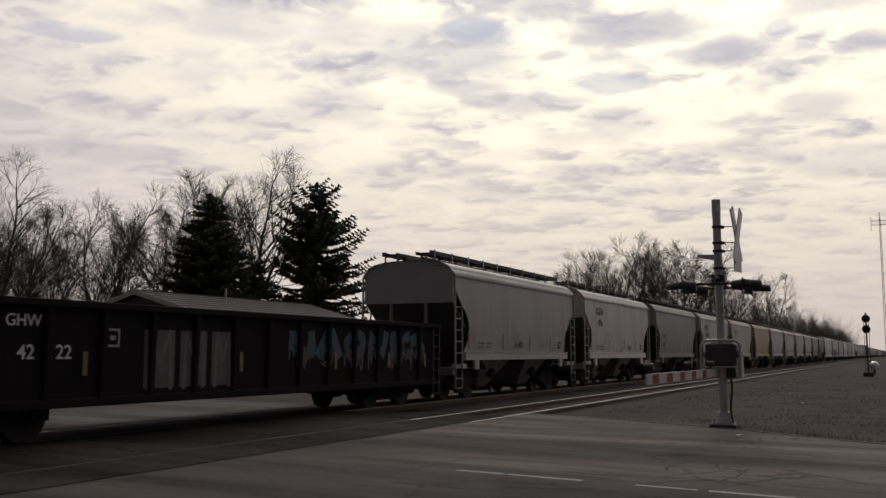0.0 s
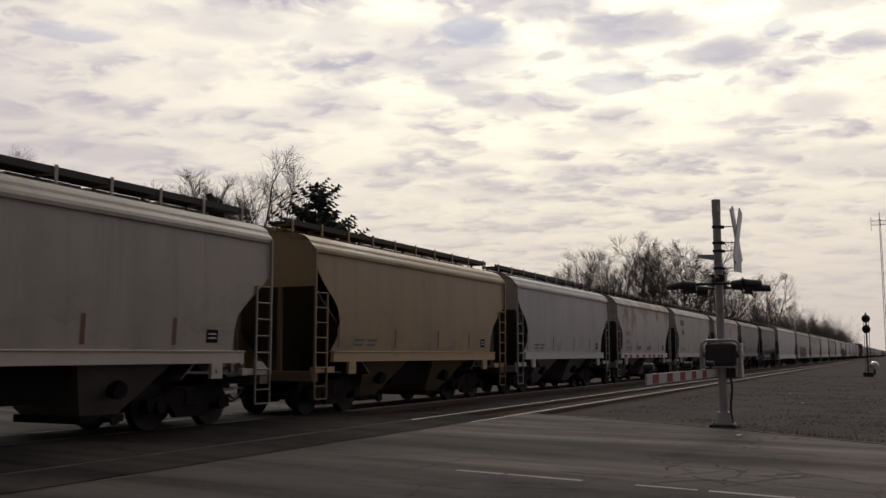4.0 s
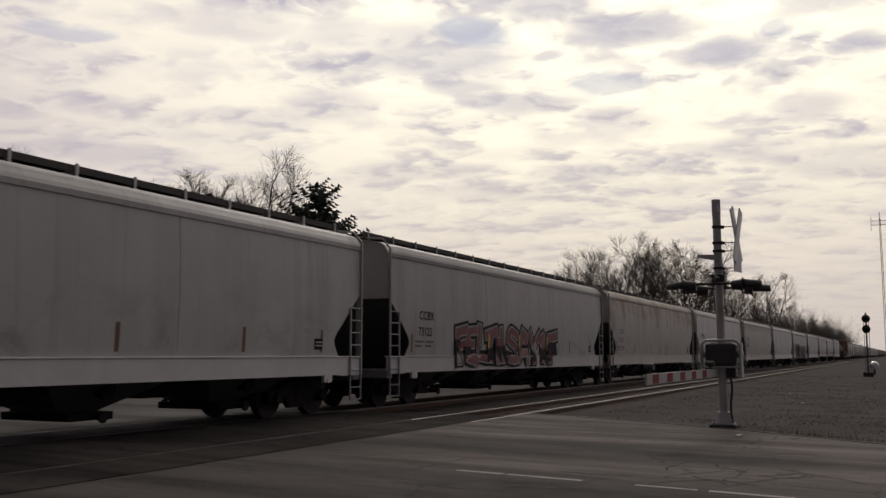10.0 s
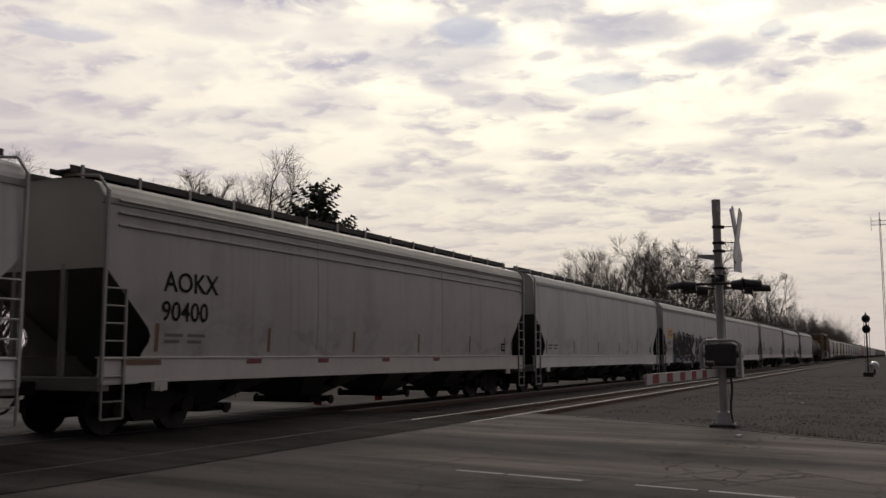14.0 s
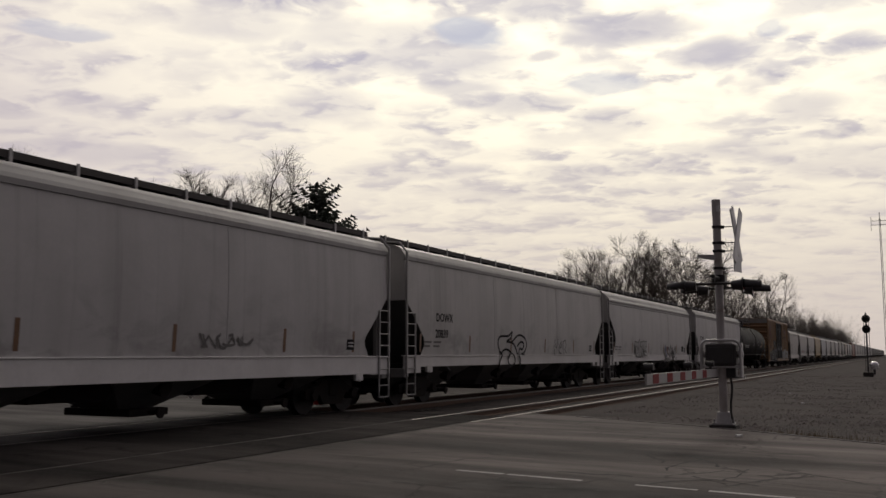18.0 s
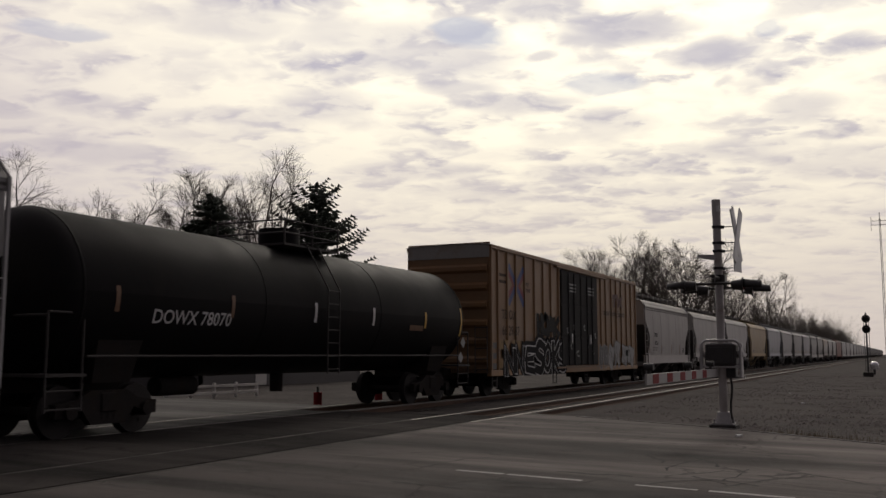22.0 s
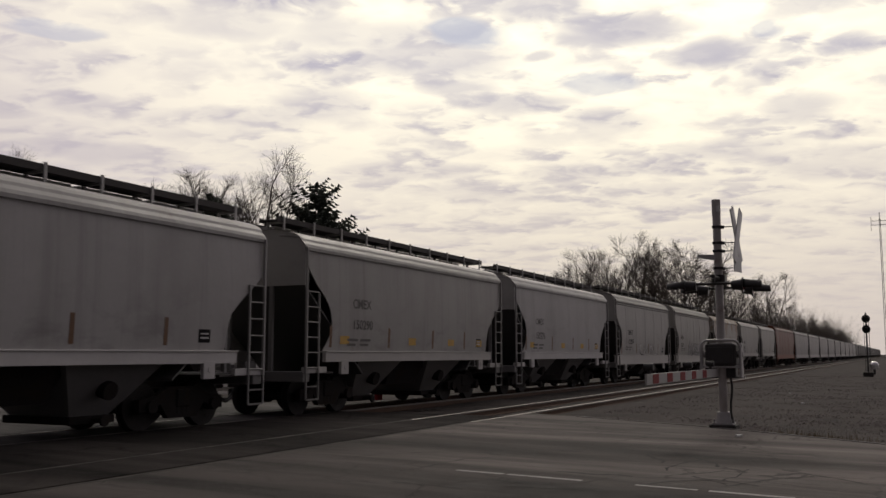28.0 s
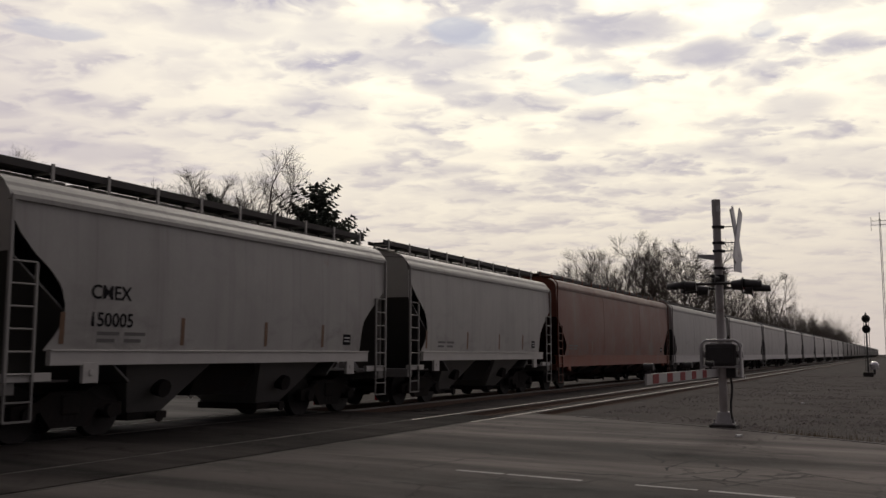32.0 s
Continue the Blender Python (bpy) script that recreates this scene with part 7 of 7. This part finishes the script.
def decorate():
    """Graffiti and stains that single cars carry; cars counted from the gondola."""
    car = {i + 1: c for i, (c, _) in enumerate(TRAIN)}
    rim = [(BLACK, 0.15, "spray_shadow", "black spray shadow"), (FADED2, 0.065, "spray_outline", "white sprayed outline"), (MAROON, 0.0, "spray_fill", "dark red sprayed letters")]
    wildstyle(car[14], -6.0, -2.2, 1.16, 2.36, "FELTH", 0.27, rim, hopper_side, 43)
    wildstyle(car[14], -1.85, 3.3, 1.14, 2.34, "SAYIF", 0.30, rim, hopper_side, 44)
    for y in (-3.55, -0.8, 2.12):
        patch(car[14], "amber_band", y, y + 0.13, 1.55, 2.12, YELLOW, hopper_side, "bright amber reflector strip", 0.030)
    tag = [(BLACK, 0.17, "spray_shadow", "black spray shadow"), (LILAC, 0.04, "spray_outline", "pale lilac sprayed outline"), (BLACK, 0.0, "spray_fill", "black sprayed letters")]
    wildstyle(car[19], -7.3, -1.4, 1.02, 2.58, "KAASK", 0.44, tag, hopper_side, 41)
    for y0, y1 in ((-7.0, -5.9), (-5.2, -4.3), (-3.6, -2.9)):
        ribbon(car[19], "spray_stroke", [(y0, 1.12), (y1, 1.10)], 0.22, PURPLE, hopper_side, 0.022, "purple sprayed base")
    tag = [(PINK, 0.20, "spray_glow", "soft pink sprayed glow"), (PURPLE, 0.17, "spray_shadow", "purple spray shadow"), (LILAC, 0.028, "spray_outline", "pale lilac sprayed outline"), (BLACK, 0.0, "spray_fill", "black sprayed letters")]
    wildstyle(car[19], -0.5, 6.3, 1.04, 2.38, "HAUNKS", 0.42, tag, hopper_side, 42)
    for y, z in ((0.2, 1.9), (1.5, 1.4), (3.3, 1.5), (4.6, 1.9)):
        ribbon(car[19], "spray_stroke", smooth_line([(y, z), (y + 0.25, z + 0.3), (y + 0.45, z - 0.25)]), 0.13, PURPLE, hopper_side, 0.0295, "violet sprayed highlight")
    for y in (-0.4, 1.0, 2.6, 4.1):
        ribbon(car[19], "spray_stroke", [(y, 1.1), (y + 0.9, 1.08)], 0.16, BLUEP, hopper_side, 0.0285, "blue sprayed base")
    patch(car[19], "stencil_panel", 6.9, 7.5, 1.62, 1.98, BLACK, body_x, "black stencil panel", 0.008)
    for z in (2.55, 2.44, 2.33):
        patch(car[19], "small_print", 6.5, 7.7, z, z + 0.05, FADED, body_x, "row of small faded print")
    patch(car[19], "pink_panel", 6.6, 8.2, 1.05, 1.34, PINK, sill_face, "pale pink overspray on the sill")
    patch(car[19], "yellow_panel", -8.95, -7.4, 2.40, 2.98, YELLOW, body_x, "yellow painted panel", 0.008)
    letter(car[19], "reporting_mark", "UTCX", -8.75, 2.55, 0.42, BLACK, lambda z: body_x(z) + 0.004, "dark letters on yellow")
    patch(car[19], "blue_panel", -7.75, -7.0, 1.0, 1.36, TEAL, hopper_side, "pale blue painted patch")
    # outlined figure on the pale car
    c = car[21]
    for pts in ([(-4.2, 1.0), (-4.0, 1.35), (-3.5, 1.75), (-2.9, 1.75), (-2.45, 1.45), (-2.5, 1.15), (-2.9, 1.05), (-3.2, 1.3), (-2.95, 1.6)],
                [(-3.8, 1.6), (-4.1, 2.05), (-3.9, 2.35), (-3.0, 2.4), (-2.6, 2.6), (-2.75, 2.3), (-3.2, 2.15), (-2.6, 2.1), (-2.2, 1.9), (-1.95, 1.5), (-1.9, 1.0)],
                [(-2.6, 2.15), (-1.9, 2.45), (-1.2, 2.35), (-0.9, 2.0), (-1.2, 1.65), (-1.6, 1.6)], [(-2.0, 1.95), (-1.6, 2.15), (-1.25, 2.05), (-1.4, 1.8), (-1.75, 1.8), (-1.8, 1.0)]):
        ribbon(c, "spray_stroke", smooth_line([(-3.67 + (y + 4.2) * 0.845, 1.0 + (z - 1.0) * 0.78) for y, z in pts]), 0.075, BLACK, hopper_side, 0.008, "black sprayed outline")
    for pts in ([(2.05, 1.42), (2.2, 2.05), (2.4, 1.65), (2.6, 2.05), (2.65, 1.42)], [(2.8, 1.7), (3.05, 1.75), (3.0, 1.95), (2.8, 1.8), (2.85, 1.5), (3.1, 1.5)], [(3.2, 1.45), (3.25, 1.95), (3.5, 2.05), (3.65, 1.8), (3.4, 1.65), (3.7, 1.5)]):
        ribbon(c, "spray_stroke", pts, 0.045, BLACK, hopper_side, 0.008, "thin black sprayed line")
    wildstyle(car[22], -5.37, -3.00, 1.40, 2.10, "RITE", 0.2, [(FADED, 0.07, "spray_outline", "dark grey sprayed outline"), (FADED2, 0.0, "spray_fill", "pale faded sprayed letters")], hopper_side, 39)
    wildstyle(car[22], 1.2, 4.7, 1.02, 1.98, "KSANI", 0.13, [(FADED, 0.015, "spray_fill", "faded dark sprayed letters")], hopper_side, 45)
    ribbon(car[22], "spray_stroke", [(1.5, 2.0), (1.7, 1.3)], 0.16, BLUEP, hopper_side, 0.016, "faded blue sprayed stroke")
    ribbon(car[22], "spray_stroke", [(2.2, 1.9), (2.0, 1.4)], 0.16, REDP, hopper_side, 0.016, "faded red sprayed stroke")
    ribbon(car[22], "spray_stroke", [(0.9, 1.02), (1.4, 1.22), (1.9, 1.0)], 0.14, DIM, hopper_side, 0.016, "grey sprayed stroke")
    patch(car[22], "stencil_panel", 6.05, 6.58, 1.62, 1.95, BLACK, body_x, "black stencil panel", 0.008)
    graffiti(car[27], -2.4, -0.8, 1.6, 2.05, 3, REDP, REDP, hopper_side, 44, 0.006, faint=True)
    wildstyle(car[35], -2.3, 3.7, 1.42, 2.16, "AKSUOS", 0.15, [(FADED, 0.06, "spray_outline", "faded dark sprayed outline"), (FADED2, 0.0, "spray_fill", "pale faded spray paint")], hopper_side, 46)
    graffiti(car[34], -1.6, 3.3, 1.4, 1.95, 5, FADED, WHITE, hopper_side, 47, 0.006, faint=True)
    graffiti(car[10], -1.9, 3.4, 1.55, 2.0, 5, FADED, FADED, hopper_side, 48, 0.006, faint=True)
    graffiti(car[11], -1.8, 1.6, 1.6, 2.1, 4, FADED, FADED, hopper_side, 49, 0.006, faint=True)
    graffiti(car[20], 2.2, 4.0, 1.55, 1.9, 3, FADED, FADED, hopper_side, 50, 0.006, faint=True)
    ribbon(car[20], "paint_run", [(-2.6, 3.9), (-2.5, 3.2), (-2.62, 2.4), (-2.55, 1.6)], 0.07, BLACK, body_x, 0.008, "dark spill streak down the side")
    for k in (33, 32):
        for y in (-4.55, -1.0, 1.5, 3.6):
            patch(car[k], "yellow_band", y, y + 0.42, 1.70, 1.90, YELLOW, body_x, "yellow reflector band")
    # ribbed upper side of one four-bay car, patches along its sill
    for z in (3.70, 3.92, 4.14):
        m = Mesh().box(1.58, 1.625, -9.9, 9.9, z, z + 0.045)
        part("upper_rib", m.done("upper_rib", TRIM, bevel=0.012), car[17]).color = (0.36, 0.345, 0.315, 0)
    for y, w, mat in ((-9.74, 0.97, AMBER), (-6.26, 0.5, REDP), (-3.6, 0.44, REDP), (-0.6, 0.4, REDP), (2.4, 0.4, REDP)):
        patch(car[17], "sill_patch", y, y + w, 1.26, 1.36, mat, sill_face, "dull reflector patch on the sill")
    patch(car[15], "repaint_panel", -9.78, -9.1, 2.56, 3.6, FADED2, body_x, "grey repainted panel")
    # red and white striped sill
    for y in (-4.75, -3.75, -2.4, -1.06, 0.19, 1.2, 2.34, 3.1):
        patch(car[8], "red_sill_band", y, y + 0.48, 1.29, 1.44, REDP, sill_face, "faded red band on the sill")
    for k, y, w in ((8, -2.2, 0.9), (8, -0.2, 1.2), (4, -4.3, 1.0), (11, -3.4, 0.8), (1, -1.0, 0.9), (2, 1.2, 0.6), (36, -2.0, 1.4), (27, 0.4, 1.0)):
        graffiti(car[k], y, y + w, 1.62, 1.95, 3, FADED, FADED, hopper_side, 70 + k, 0.006, faint=True)
    for y, w in ((-4.95, 0.62), (-2.62, 0.5), (-0.42, 0.42), (1.25, 0.4), (4.55, 0.42)):
        patch(car[12], "yellow_band", y, y + w, 1.88, 2.06, YELLOW, round_x, "yellow reflector band")
    patch(car[12], "stencil_panel", 1.95, 2.5, 1.86, 2.06, BLACK, round_x, "small black stencil panel", 0.010)
    for y, z in ((0.55, 2.86), (0.7, 2.98), (0.85, 2.80)):
        ribbon(car[12], "scuff", [(y, z), (y + 0.12, z + 0.16)], 0.07, FADED, round_x, 0.007, "pale scuffed mark")


build_train()
decorate()


def motions():
    # clouds drift slowly
    walk(CLOUDS, [(t, pose(0, 0, 0, 0, 0, 0.030 * t)) for t in (0, 8, 16, 24, 32)])
    for car, y in TRAIN:
        walk(car, [(t, pose(FAR_TRACK, y - SPEED * t, 0)) for t in (0, 8, 16, 24, 32)])
        # wheels roll while the car passes the crossing
        first, last = max(0, int((y - 38) / SPEED * 30)), min(960, int((y - 4) / SPEED * 30))
        if first >= last:
            continue
        for truck in car.children:
            for axle in truck.children:
                if axle.name.startswith("wheelset"):
                    at = axle.matrix_basis.translation.copy()
                    turn = math.degrees(SPEED / 30 / 0.457)
                    spin = [(k / 30, pose(*at, turn * (k - first))) for k in range(first, last + 1)]
                    spin = ([(0, spin[0][1])] if first > 0 else []) + spin + ([(32, spin[-1][1])] if last < 960 else [])
                    walk(axle, spin)


motions()
